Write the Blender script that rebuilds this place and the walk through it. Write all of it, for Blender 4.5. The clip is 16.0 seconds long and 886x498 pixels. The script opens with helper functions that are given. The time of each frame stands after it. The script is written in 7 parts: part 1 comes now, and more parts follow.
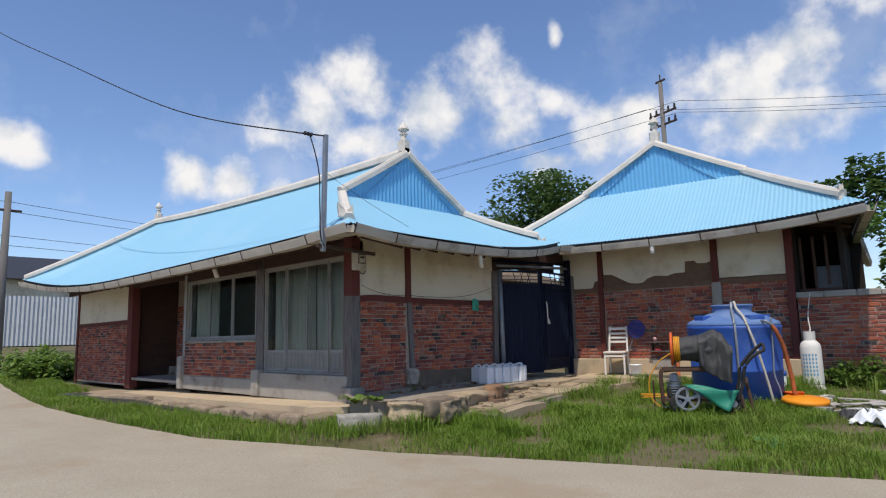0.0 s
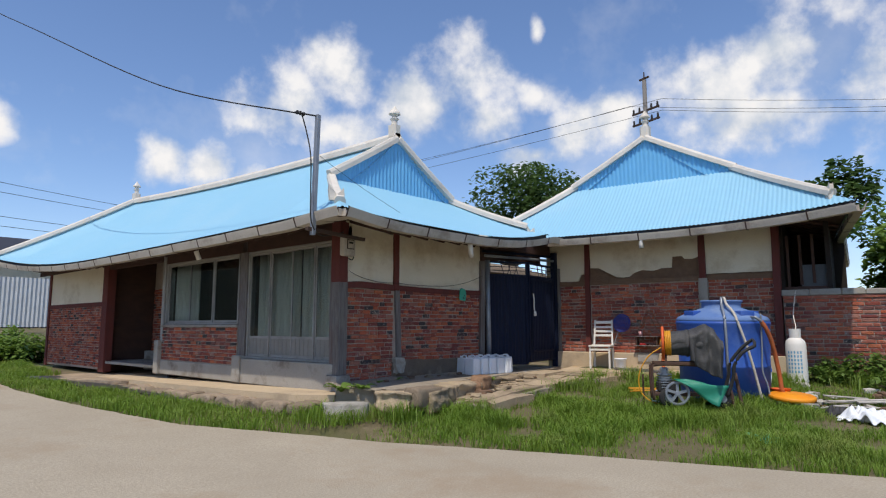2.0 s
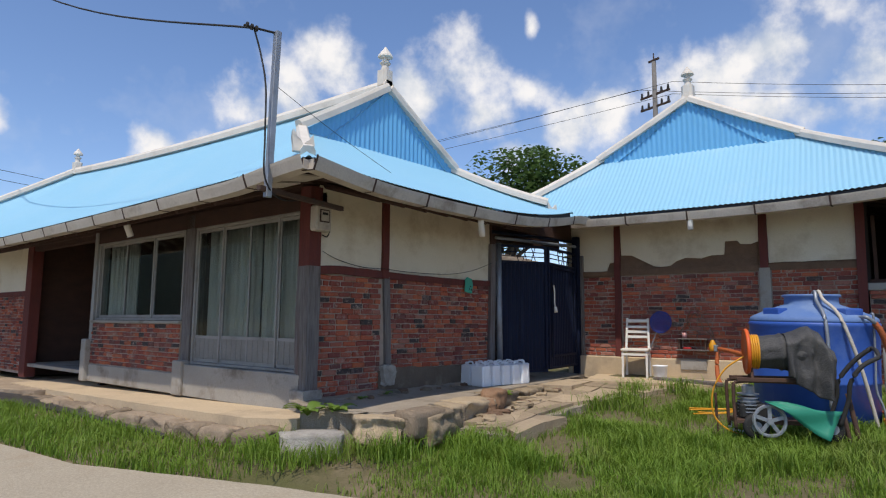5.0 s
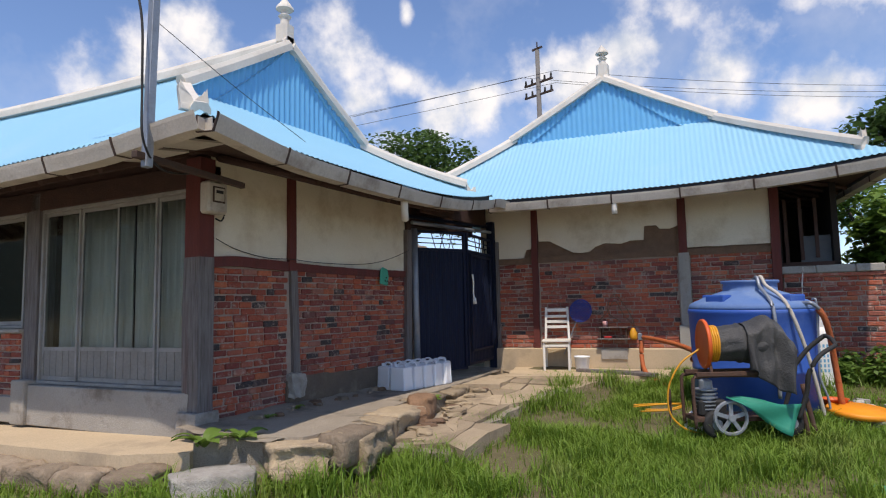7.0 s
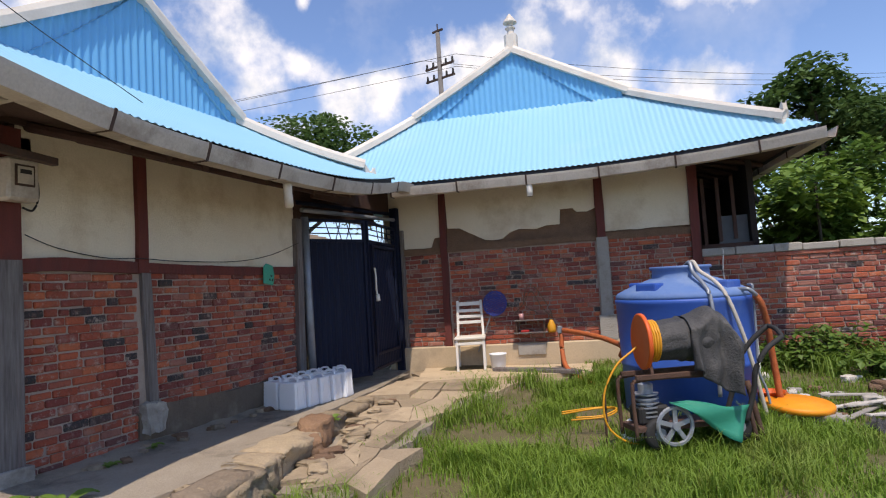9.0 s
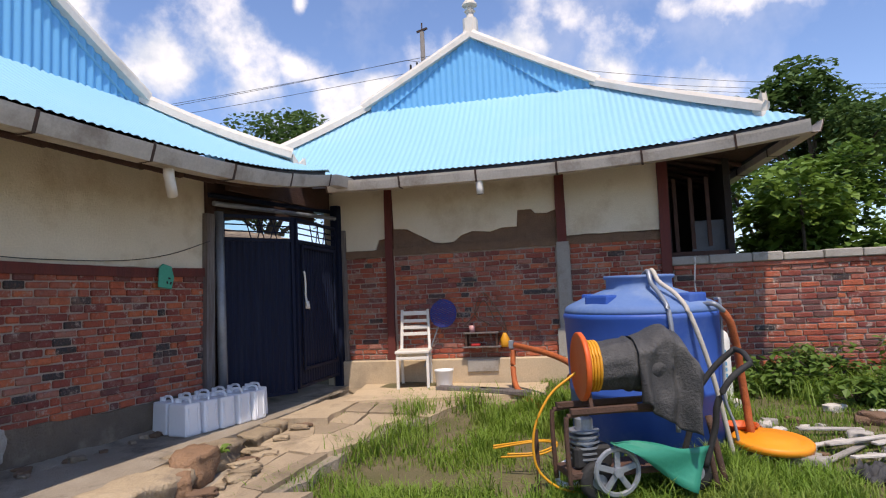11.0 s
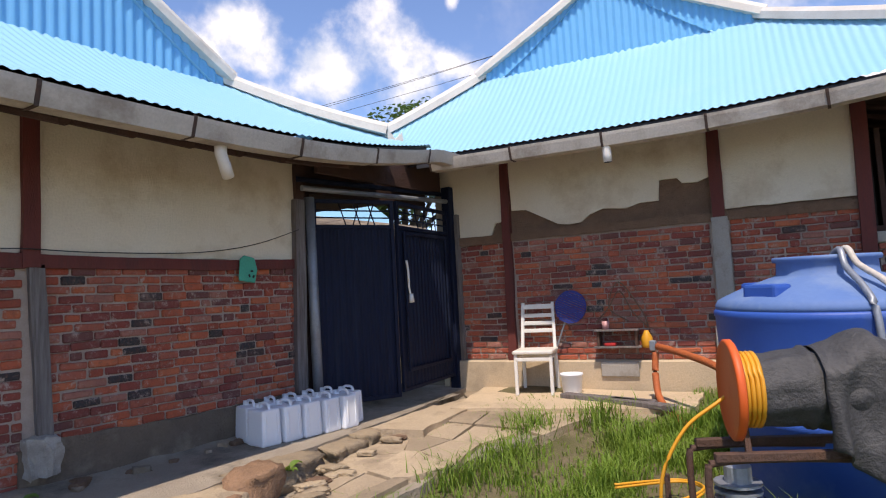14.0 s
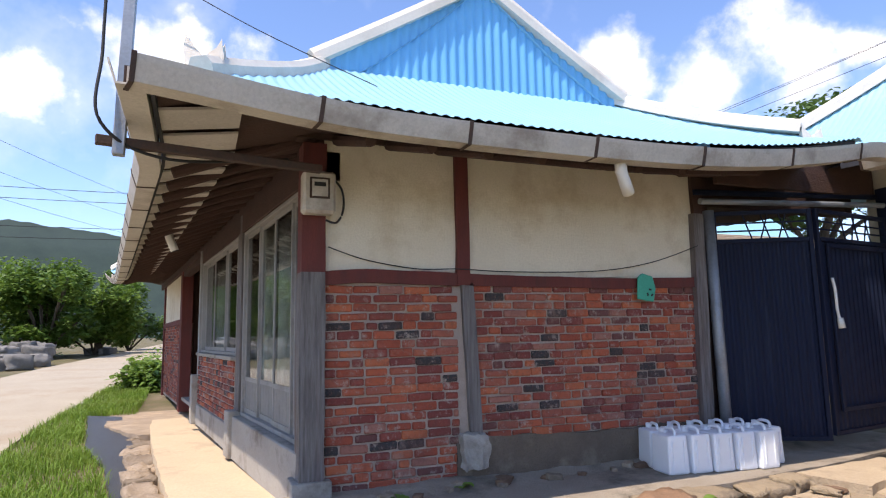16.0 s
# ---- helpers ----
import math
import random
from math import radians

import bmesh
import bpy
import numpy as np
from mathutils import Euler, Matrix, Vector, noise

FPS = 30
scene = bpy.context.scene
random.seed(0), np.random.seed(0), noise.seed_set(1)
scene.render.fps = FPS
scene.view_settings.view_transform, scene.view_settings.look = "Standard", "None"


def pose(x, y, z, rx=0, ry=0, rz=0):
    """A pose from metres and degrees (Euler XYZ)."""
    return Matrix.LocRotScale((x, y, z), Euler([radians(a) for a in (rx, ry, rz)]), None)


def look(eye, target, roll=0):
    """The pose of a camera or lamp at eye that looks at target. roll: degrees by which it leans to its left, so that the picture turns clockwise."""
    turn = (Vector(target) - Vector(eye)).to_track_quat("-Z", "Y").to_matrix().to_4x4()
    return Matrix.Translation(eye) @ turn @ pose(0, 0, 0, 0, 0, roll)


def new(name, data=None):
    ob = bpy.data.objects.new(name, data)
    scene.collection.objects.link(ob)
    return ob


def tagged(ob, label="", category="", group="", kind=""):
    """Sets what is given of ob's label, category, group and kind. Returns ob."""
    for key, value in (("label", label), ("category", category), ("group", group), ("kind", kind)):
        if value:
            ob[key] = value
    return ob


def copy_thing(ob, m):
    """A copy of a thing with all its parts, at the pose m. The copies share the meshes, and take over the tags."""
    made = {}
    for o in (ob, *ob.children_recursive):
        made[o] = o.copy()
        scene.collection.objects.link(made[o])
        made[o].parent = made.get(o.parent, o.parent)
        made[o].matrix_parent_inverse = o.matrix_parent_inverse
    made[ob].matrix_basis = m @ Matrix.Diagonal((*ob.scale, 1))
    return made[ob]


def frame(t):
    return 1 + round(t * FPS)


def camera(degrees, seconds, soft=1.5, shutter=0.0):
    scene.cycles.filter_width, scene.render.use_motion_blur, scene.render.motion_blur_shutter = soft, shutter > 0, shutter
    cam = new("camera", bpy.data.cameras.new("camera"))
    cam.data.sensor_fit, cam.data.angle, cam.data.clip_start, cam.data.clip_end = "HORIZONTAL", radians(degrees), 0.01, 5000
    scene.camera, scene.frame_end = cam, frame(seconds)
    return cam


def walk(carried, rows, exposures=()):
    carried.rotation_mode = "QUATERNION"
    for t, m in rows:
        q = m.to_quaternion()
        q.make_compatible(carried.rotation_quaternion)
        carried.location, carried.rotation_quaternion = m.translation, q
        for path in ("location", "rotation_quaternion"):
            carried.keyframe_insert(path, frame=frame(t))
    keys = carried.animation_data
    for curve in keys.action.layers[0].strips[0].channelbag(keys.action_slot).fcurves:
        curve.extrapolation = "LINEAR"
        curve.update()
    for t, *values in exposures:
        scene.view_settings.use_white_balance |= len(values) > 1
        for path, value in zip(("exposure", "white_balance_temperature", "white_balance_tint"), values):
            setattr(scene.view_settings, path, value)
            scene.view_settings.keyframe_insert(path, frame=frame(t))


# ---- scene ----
cam = camera(71.1, 16.0, soft=1.15)
PATH = [
    (0, (-6.191, -7.844, 0.768), (-4.761, -6.473, 1.044), -1.4),
    (0.5, (-6.186, -7.825, 0.771), (-4.761, -6.448, 1.041), -0.2),
    (1, (-6.198, -7.823, 0.751), (-4.768, -6.445, 0.986), -0.4),
    (1.5, (-6.242, -7.694, 0.744), (-4.818, -6.316, 1.016), 0.3),
    (2, (-6.209, -7.551, 0.732), (-4.725, -6.233, 0.981), -0.1),
    (2.5, (-5.946, -7.301, 0.74), (-4.434, -6.01, 0.963), -0.9),
    (3, (-5.763, -6.994, 0.74), (-4.277, -5.673, 0.965), -0.4),
    (3.5, (-5.541, -6.667, 0.76), (-4.041, -5.364, 0.983), -1.4),
    (4, (-5.225, -6.377, 0.759), (-3.707, -5.095, 0.995), -0.4),
    (4.2, (-5.044, -6.296, 0.795), (-3.548, -4.988, 1.023), 0.2),
    (6.3, (-4.234, -5.125, 0.765), (-2.687, -3.888, 1.04), 0.8),
    (6.5, (-4.197, -5.034, 0.783), (-2.597, -3.862, 1.044), -0.6),
    (7, (-4.016, -4.813, 0.897), (-2.282, -3.833, 1.086), -1.3),
    (7.5, (-3.698, -4.583, 0.867), (-1.876, -3.786, 1.083), -2.0),
    (8, (-3.515, -4.394, 0.907), (-1.669, -3.647, 1.087), -3.2),
    (8.5, (-3.299, -4.262, 0.961), (-1.462, -3.492, 1.144), -2.9),
    (9, (-3.011, -4.362, 1.007), (-1.146, -3.655, 1.147), -3.6),
    (9.2, (-2.929, -4.393, 1.023), (-1.052, -3.719, 1.167), -3.1),
    (11.3, (-1.727, -4.672, 1.008), (0.142, -3.981, 1.169), -2.4),
    (11.5, (-1.6, -4.688, 1.012), (0.247, -3.932, 1.147), -2.5),
    (12, (-1.261, -4.686, 1.039), (0.528, -3.8, 1.153), -3.8),
    (12.5, (-1.019, -4.683, 1.029), (0.725, -3.71, 1.133), -3.5),
    (13, (-0.813, -4.663, 1.027), (0.843, -3.55, 1.165), -3.0),
    (13.5, (-0.721, -4.6, 1.025), (0.918, -3.461, 1.161), -3.6),
    (14, (-0.747, -4.606, 1.01), (0.895, -3.474, 1.158), -3.1),
    (14.5, (-0.742, -4.526, 0.903), (0.455, -2.934, 1.085), -5.7),
    (15, (-0.775, -4.465, 0.975), (0.096, -2.675, 1.166), -3.1),
    (15.5, (-0.781, -4.454, 0.977), (-0.001, -2.629, 1.222), -2.5),
    (16, (-0.821, -4.429, 0.987), (-0.095, -2.584, 1.251), -1.1),
]
walk(cam, [(t, look(eye, target, roll)) for t, eye, target, roll in PATH],
     exposures=[(0, -0.16, 6800, 11), (4, -0.15, 6800, 11), (7, -0.02, 6950, 14), (9, 0.13, 7050, 16), (12.5, 0.22, 7150, 18), (14, 0.29, 7050, 18), (15, 0.63, 7000, 17), (16, 0.7, 6900, 17)])

# ---- world and sun ----
SUN_TRAVEL = Vector((0.93, 0.45, -2.05))
sun = new("sun", bpy.data.lights.new("sun", "SUN"))
sun.data.energy, sun.data.angle, sun.data.color = 4.0, radians(0.55), (1.0, 0.935, 0.83)
sun.matrix_world = look((0, 0, 30), Vector((0, 0, 30)) + SUN_TRAVEL)
SUN_ELEV = math.atan2(2.05, math.hypot(0.93, 0.45))
SUN_ROT = math.atan2(-0.93, -0.45)
scene.view_settings.exposure = 0.0


def mathn(nt, op, a, b=None, c=None):
    n = nt.nodes.new("ShaderNodeMath")
    n.operation = op
    for i, v in enumerate((a, b, c)):
        if v is None:
            continue
        if isinstance(v, (int, float)):
            n.inputs[i].default_value = v
        else:
            nt.links.new(v, n.inputs[i])
    return n.outputs[0]


# cumulus: azimuth from +y towards +x, elevation, half width, half height, in degrees
CLOUDS = [(34, 19.5, 5.5, 4.6), (38.5, 23, 4.2, 4.4), (39, 17.5, 5, 2.6), (45.5, 20.5, 4.2, 3.8), (50.5, 22.5, 4.6, 4.2), (53, 19, 4.6, 3.0), (57.5, 20.5, 2.6, 2.2),
          (60, 17.2, 4.2, 3.0), (64.5, 18.5, 2.6, 2.8), (57, 15.5, 4, 1.6), (73, 20, 4.6, 4.4), (78, 22.5, 6, 4.6), (76, 17, 8, 2.6), (86, 19, 6, 4.5), (93, 16, 6, 4),
          (23.5, 13.8, 2.2, 2.4), (27.5, 13.6, 2.6, 2.2), (31, 13, 2.4, 1.6), (10, 15.5, 3.6, 1.6), (57.5, 26.2, 0.7, 1.2), (-2, 23, 8, 5), (-14, 19, 5, 3),
          (100, 24, 9, 3), (-40, 12, 8, 3), (170, 25, 14, 7), (-120, 30, 16, 7), (-75, 22, 10, 5), (130, 18, 9, 4)]


def build_world():
    w = bpy.data.worlds.new("sky")
    scene.world = w
    w.use_nodes = True
    nt = w.node_tree
    nt.nodes.clear()
    out = nt.nodes.new("ShaderNodeOutputWorld")
    bg = nt.nodes.new("ShaderNodeBackground")
    sky = nt.nodes.new("ShaderNodeTexSky")
    sky.sky_type, sky.sun_disc = "NISHITA", False
    sky.sun_elevation, sky.sun_rotation = SUN_ELEV, SUN_ROT
    sky.air_density, sky.dust_density, sky.ozone_density = 1.0, 0.15, 4.5
    tc = nt.nodes.new("ShaderNodeTexCoord")
    sep = nt.nodes.new("ShaderNodeSeparateXYZ")
    nt.links.new(tc.outputs["Generated"], sep.inputs[0])
    az = mathn(nt, "MULTIPLY", mathn(nt, "ARCTAN2", sep.outputs[0], sep.outputs[1]), 57.2958)
    el = mathn(nt, "MULTIPLY", mathn(nt, "ARCSINE", sep.outputs[2]), 57.2958)
    total = None
    for a, e, ra, re in CLOUDS:
        du = mathn(nt, "DIVIDE", mathn(nt, "SUBTRACT", az, a), ra)
        dv = mathn(nt, "DIVIDE", mathn(nt, "SUBTRACT", el, e), re)
        r2 = mathn(nt, "ADD", mathn(nt, "MULTIPLY", du, du), mathn(nt, "MULTIPLY", dv, dv))
        m = mathn(nt, "SUBTRACT", 1.0, mathn(nt, "SQRT", r2))
        total = m if total is None else mathn(nt, "MAXIMUM", total, m)
    total = mathn(nt, "MAXIMUM", total, -1.2)

    def fbm(scale, detail, rough, shift=(0, 0, 0)):
        mp = nt.nodes.new("ShaderNodeMapping")
        mp.inputs["Location"].default_value = shift
        nt.links.new(tc.outputs["Generated"], mp.inputs["Vector"])
        n = nt.nodes.new("ShaderNodeTexNoise")
        n.inputs["Scale"].default_value, n.inputs["Detail"].default_value, n.inputs["Roughness"].default_value = scale, detail, rough
        nt.links.new(mp.outputs[0], n.inputs["Vector"])
        return n.outputs["Fac"]

    puff = mathn(nt, "SUBTRACT", fbm(11.0, 8.0, 0.56), 0.5)
    dens = mathn(nt, "ADD", mathn(nt, "ADD", mathn(nt, "MULTIPLY", total, 1.1), 0.12), mathn(nt, "MULTIPLY", puff, 3.4))
    ramp = nt.nodes.new("ShaderNodeMapRange")
    ramp.interpolation_type = "SMOOTHSTEP"
    ramp.inputs["From Min"].default_value, ramp.inputs["From Max"].default_value = -0.05, 1.15
    nt.links.new(dens, ramp.inputs["Value"])
    # thin high veil
    veil = nt.nodes.new("ShaderNodeMapRange")
    veil.inputs["From Min"].default_value, veil.inputs["From Max"].default_value, veil.inputs["To Max"].default_value = 0.5, 0.85, 0.55
    nt.links.new(fbm(3.2, 6.0, 0.6, (3, 1, 7)), veil.inputs["Value"])
    cover = mathn(nt, "MAXIMUM", ramp.outputs[0], veil.outputs[0])
    # light and shade inside the cloud
    lit = nt.nodes.new("ShaderNodeMapRange")
    lit.inputs["From Min"].default_value, lit.inputs["From Max"].default_value = -0.35, 0.35
    lit.inputs["To Min"].default_value, lit.inputs["To Max"].default_value = 0.0, 1.0
    puff2 = mathn(nt, "SUBTRACT", fbm(11.0, 6.0, 0.56, (0.035, 0.02, -0.03)), 0.5)
    nt.links.new(mathn(nt, "ADD", mathn(nt, "MULTIPLY", mathn(nt, "SUBTRACT", puff, puff2), 2.6), 0.1), lit.inputs["Value"])
    shade = nt.nodes.new("ShaderNodeMix")
    shade.data_type = "RGBA"
    shade.inputs[6].default_value, shade.inputs[7].default_value = (4.6, 5.2, 6.1, 1), (7.3, 7.4, 7.6, 1)
    nt.links.new(lit.outputs[0], shade.inputs[0])
    mix = nt.nodes.new("ShaderNodeMix")
    mix.data_type = "RGBA"
    nt.links.new(cover, mix.inputs[0])
    deep = nt.nodes.new("ShaderNodeMix")
    deep.data_type, deep.blend_type = "RGBA", "MULTIPLY"
    deep.inputs[0].default_value = 1.0
    deep.inputs[7].default_value = (1.12, 1.17, 1.30, 1)
    nt.links.new(sky.outputs[0], deep.inputs[6])
    nt.links.new(deep.outputs[2], mix.inputs[6])
    nt.links.new(shade.outputs[2], mix.inputs[7])
    nt.links.new(mix.outputs[2], bg.inputs[0])
    bg.inputs[1].default_value = 0.138
    nt.links.new(bg.outputs[0], out.inputs[0])


build_world()


# ---- materials ----
def material(name, base, alt=None, scale=6.0, fine=60.0, rough=0.85, bump=0.25, metal=0.0, mix=0.5, stretch=(1, 1, 1), stain=None, stain_scale=1.2,
             stain_amount=0.5, per_object=0.0, spec=0.4, coords="Object", emission=None, fine_amount=0.25):
    """Two scales of colour, stains with a shape of their own, fine relief."""
    m = bpy.data.materials.new(name)
    m.use_nodes = True
    nt = m.node_tree
    bsdf = nt.nodes["Principled BSDF"]
    bsdf.inputs["Roughness"].default_value, bsdf.inputs["Metallic"].default_value = rough, metal
    bsdf.inputs["Specular IOR Level"].default_value = spec
    tc = nt.nodes.new("ShaderNodeTexCoord")
    mp = nt.nodes.new("ShaderNodeMapping")
    mp.inputs["Scale"].default_value = stretch
    nt.links.new(tc.outputs[coords], mp.inputs["Vector"])

    def noise_of(s, detail=5.0, r=0.6):
        n = nt.nodes.new("ShaderNodeTexNoise")
        n.inputs["Scale"].default_value, n.inputs["Detail"].default_value, n.inputs["Roughness"].default_value = s, detail, r
        nt.links.new(mp.outputs[0], n.inputs["Vector"])
        return n.outputs["Fac"]

    def blend(fac, a, b, mode="MIX"):
        x = nt.nodes.new("ShaderNodeMix")
        x.data_type, x.blend_type = "RGBA", mode
        for sock, v in ((x.inputs[0], fac), (x.inputs[6], a), (x.inputs[7], b)):
            if isinstance(v, (int, float)):
                sock.default_value = v
            elif isinstance(v, tuple):
                sock.default_value = (*v, 1) if len(v) == 3 else v
            else:
                nt.links.new(v, sock)
        return x.outputs[2]

    def ramp(v, lo, hi, to=1.0):
        r = nt.nodes.new("ShaderNodeMapRange")
        r.inputs["From Min"].default_value, r.inputs["From Max"].default_value, r.inputs["To Max"].default_value = lo, hi, to
        nt.links.new(v, r.inputs["Value"])
        return r.outputs[0]

    alt = alt or tuple(c * 0.75 for c in base)
    col = blend(ramp(noise_of(scale), 0.5 - mix / 2, 0.5 + mix / 2), base, alt)
    f = noise_of(fine, 4.0)
    col = blend(ramp(f, 0.3, 0.75, fine_amount * 2), col, tuple(c * 0.55 for c in base))
    if stain:
        col = blend(ramp(noise_of(stain_scale, 7.0, 0.68), 0.52, 0.68, stain_amount), col, stain)
    if per_object:
        info = nt.nodes.new("ShaderNodeObjectInfo")
        hsv = nt.nodes.new("ShaderNodeHueSaturation")
        hsv.inputs["Value"].default_value = 1.0
        nt.links.new(ramp(info.outputs["Random"], 0.0, 1.0, 1.0), hsv.inputs["Fac"])
        v = nt.nodes.new("ShaderNodeMapRange")
        v.inputs["To Min"].default_value, v.inputs["To Max"].default_value = 1 - per_object, 1 + per_object
        nt.links.new(info.outputs["Random"], v.inputs["Value"])
        nt.links.new(v.outputs[0], hsv.inputs["Value"])
        hsv.inputs["Fac"].default_value = 1.0
        for l in list(hsv.inputs["Fac"].links):
            nt.links.remove(l)
        nt.links.new(col, hsv.inputs["Color"])
        col = hsv.outputs[0]
    nt.links.new(col, bsdf.inputs["Base Color"])
    if bump:
        b = nt.nodes.new("ShaderNodeBump")
        b.inputs["Strength"].default_value, b.inputs["Distance"].default_value = bump, 0.02
        nt.links.new(mathn(nt, "ADD", f, mathn(nt, "MULTIPLY", noise_of(scale * 2.5), 0.8)), b.inputs["Height"])
        nt.links.new(b.outputs[0], bsdf.inputs["Normal"])
    nt.links.new(ramp(f, 0.0, 1.0, 1.0), bsdf.inputs["Roughness"]) if rough < 0 else None
    return m


def brick_material(name, island=False):
    """Old fired brick: hue by piece, soot-dark pieces, lime-white smears."""
    m = bpy.data.materials.new(name)
    m.use_nodes = True
    nt = m.node_tree
    bsdf = nt.nodes["Principled BSDF"]
    bsdf.inputs["Roughness"].default_value = 0.9
    bsdf.inputs["Specular IOR Level"].default_value = 0.25
    if island:
        rnd = nt.nodes.new("ShaderNodeNewGeometry").outputs["Random Per Island"]
    else:
        rnd = nt.nodes.new("ShaderNodeObjectInfo").outputs["Random"]
    cr = nt.nodes.new("ShaderNodeValToRGB")
    cr.color_ramp.interpolation = "CONSTANT"
    cols = [(0.0, (0.34, 0.080, 0.046)), (0.15, (0.44, 0.112, 0.058)), (0.29, (0.27, 0.068, 0.050)), (0.42, (0.37, 0.112, 0.072)),
            (0.55, (0.215, 0.055, 0.046)), (0.66, (0.49, 0.14, 0.066)), (0.76, (0.36, 0.155, 0.115)), (0.85, (0.155, 0.062, 0.056)), (0.945, (0.046, 0.044, 0.046))]
    e = cr.color_ramp.elements
    e[0].position, e[0].color = cols[0][0], (*cols[0][1], 1)
    e[1].position, e[1].color = cols[1][0], (*cols[1][1], 1)
    for p, c in cols[2:]:
        x = e.new(p)
        x.color = (*c, 1)
    nt.links.new(rnd, cr.inputs[0])
    tc = nt.nodes.new("ShaderNodeNewGeometry").outputs["Position"]

    def nz(s, d=6.0, r=0.65):
        n = nt.nodes.new("ShaderNodeTexNoise")
        n.inputs["Scale"].default_value, n.inputs["Detail"].default_value, n.inputs["Roughness"].default_value = s, d, r
        nt.links.new(tc, n.inputs["Vector"])
        return n.outputs["Fac"]

    def mixc(fac, a, b):
        x = nt.nodes.new("ShaderNodeMix")
        x.data_type = "RGBA"
        nt.links.new(fac, x.inputs[0])
        nt.links.new(a, x.inputs[6])
        x.inputs[7].default_value = (*b, 1)
        return x.outputs[2]

    def rng(v, lo, hi, to):
        r = nt.nodes.new("ShaderNodeMapRange")
        r.inputs["From Min"].default_value, r.inputs["From Max"].default_value, r.inputs["To Max"].default_value = lo, hi, to
        nt.links.new(v, r.inputs["Value"])
        return r.outputs[0]

    c = mixc(rng(nz(28, 8.0, 0.7), 0.50, 0.66, 0.5), cr.outputs[0], (0.13, 0.055, 0.046))
    c = mixc(rng(nz(60, 6.0, 0.7), 0.56, 0.70, 0.6), c, (0.30, 0.17, 0.12))
    c = mixc(rng(nz(9.0, 9.0, 0.8), 0.545, 0.63, 0.8), c, (0.46, 0.375, 0.32))
    c = mixc(rng(nz(3.1, 8.0, 0.75), 0.56, 0.66, 0.45), c, (0.40, 0.29, 0.24))
    c = mixc(rng(nz(2.3, 5.0, 0.6), 0.52, 0.68, 0.4), c, (0.15, 0.066, 0.054))
    nt.links.new(c, bsdf.inputs["Base Color"])
    b = nt.nodes.new("ShaderNodeBump")
    b.inputs["Strength"].default_value, b.inputs["Distance"].default_value = 0.9, 0.014
    nt.links.new(nz(70, 5.0), b.inputs["Height"])
    nt.links.new(b.outputs[0], bsdf.inputs["Normal"])
    return m


M = {}
M["brick"] = brick_material("old_red_brick")
M["brick_i"] = brick_material("old_red_brick_joined", True)
M["mortar"] = material("mortar", (0.48, 0.39, 0.325), (0.35, 0.28, 0.235), 8, 90, 0.95, 0.5, stain=(0.15, 0.12, 0.10))
M["plaster"] = material("lime_plaster", (0.76, 0.69, 0.55), (0.68, 0.60, 0.46), 1.6, 60, 0.92, 0.3, stain=(0.42, 0.32, 0.19), stain_scale=1.3, stain_amount=0.6, fine_amount=0.12)
M["mud"] = material("bare_mud", (0.235, 0.145, 0.092), (0.15, 0.092, 0.06), 9, 70, 0.95, 0.8)
M["red_wood"] = material("oxblood_painted_timber", (0.165, 0.036, 0.028), (0.10, 0.027, 0.023), 5, 60, 0.75, 0.3, stretch=(3, 3, 0.6), stain=(0.045, 0.03, 0.028))
M["grey_wood"] = material("weathered_timber", (0.24, 0.22, 0.21), (0.10, 0.085, 0.08), 9, 50, 0.9, 0.6, stretch=(5, 5, 0.35), mix=0.35, stain=(0.13, 0.045, 0.035), stain_scale=0.8)
M["dark_wood"] = material("dark_eave_timber", (0.085, 0.042, 0.030), (0.05, 0.028, 0.022), 4, 40, 0.85, 0.4, stretch=(1, 1, 2))
M["roof"] = material("sky_blue_roof_sheet", (0.245, 0.50, 0.665), (0.265, 0.515, 0.675), 0.7, 30, 0.42, 0.03, stain=(0.31, 0.53, 0.665), stain_scale=0.5, spec=0.5, fine_amount=0.02)
M["gable"] = material("blue_gable_sheet", (0.15, 0.45, 0.74), (0.13, 0.41, 0.70), 1.2, 30, 0.45, 0.03, fine_amount=0.03)
M["cap"] = material("cream_painted_ridge_cap", (0.72, 0.68, 0.61), (0.62, 0.57, 0.50), 2.5, 40, 0.6, 0.12, stain=(0.33, 0.28, 0.22), stain_scale=2.2, stain_amount=0.3, fine_amount=0.08)
M["gutter"] = material("weathered_cream_gutter", (0.58, 0.53, 0.46), (0.46, 0.41, 0.345), 3, 50, 0.55, 0.2, stain=(0.17, 0.125, 0.09), stain_scale=2.0, stain_amount=0.6)
M["strap"] = material("rusty_dark_strap", (0.05, 0.038, 0.032), (0.09, 0.045, 0.03), 20, 60, 0.8, 0.3)
# near-black colour for the shade between roof sheet and gutter
M["eave_shade"] = material("eave_gap_shade", (0.028, 0.03, 0.037), (0.045, 0.045, 0.05), 5, 40, 0.8, 0.2)
M["concrete"] = material("grey_concrete", (0.40, 0.375, 0.335), (0.31, 0.285, 0.25), 3, 70, 0.92, 0.4, stain=(0.15, 0.12, 0.095), stain_scale=2.4, stain_amount=0.85)
M["pale_concrete"] = material("sandy_concrete", (0.60, 0.47, 0.315), (0.50, 0.39, 0.265), 1.5, 60, 0.92, 0.25, stain=(0.27, 0.215, 0.155), stain_scale=1.2, stain_amount=0.6)
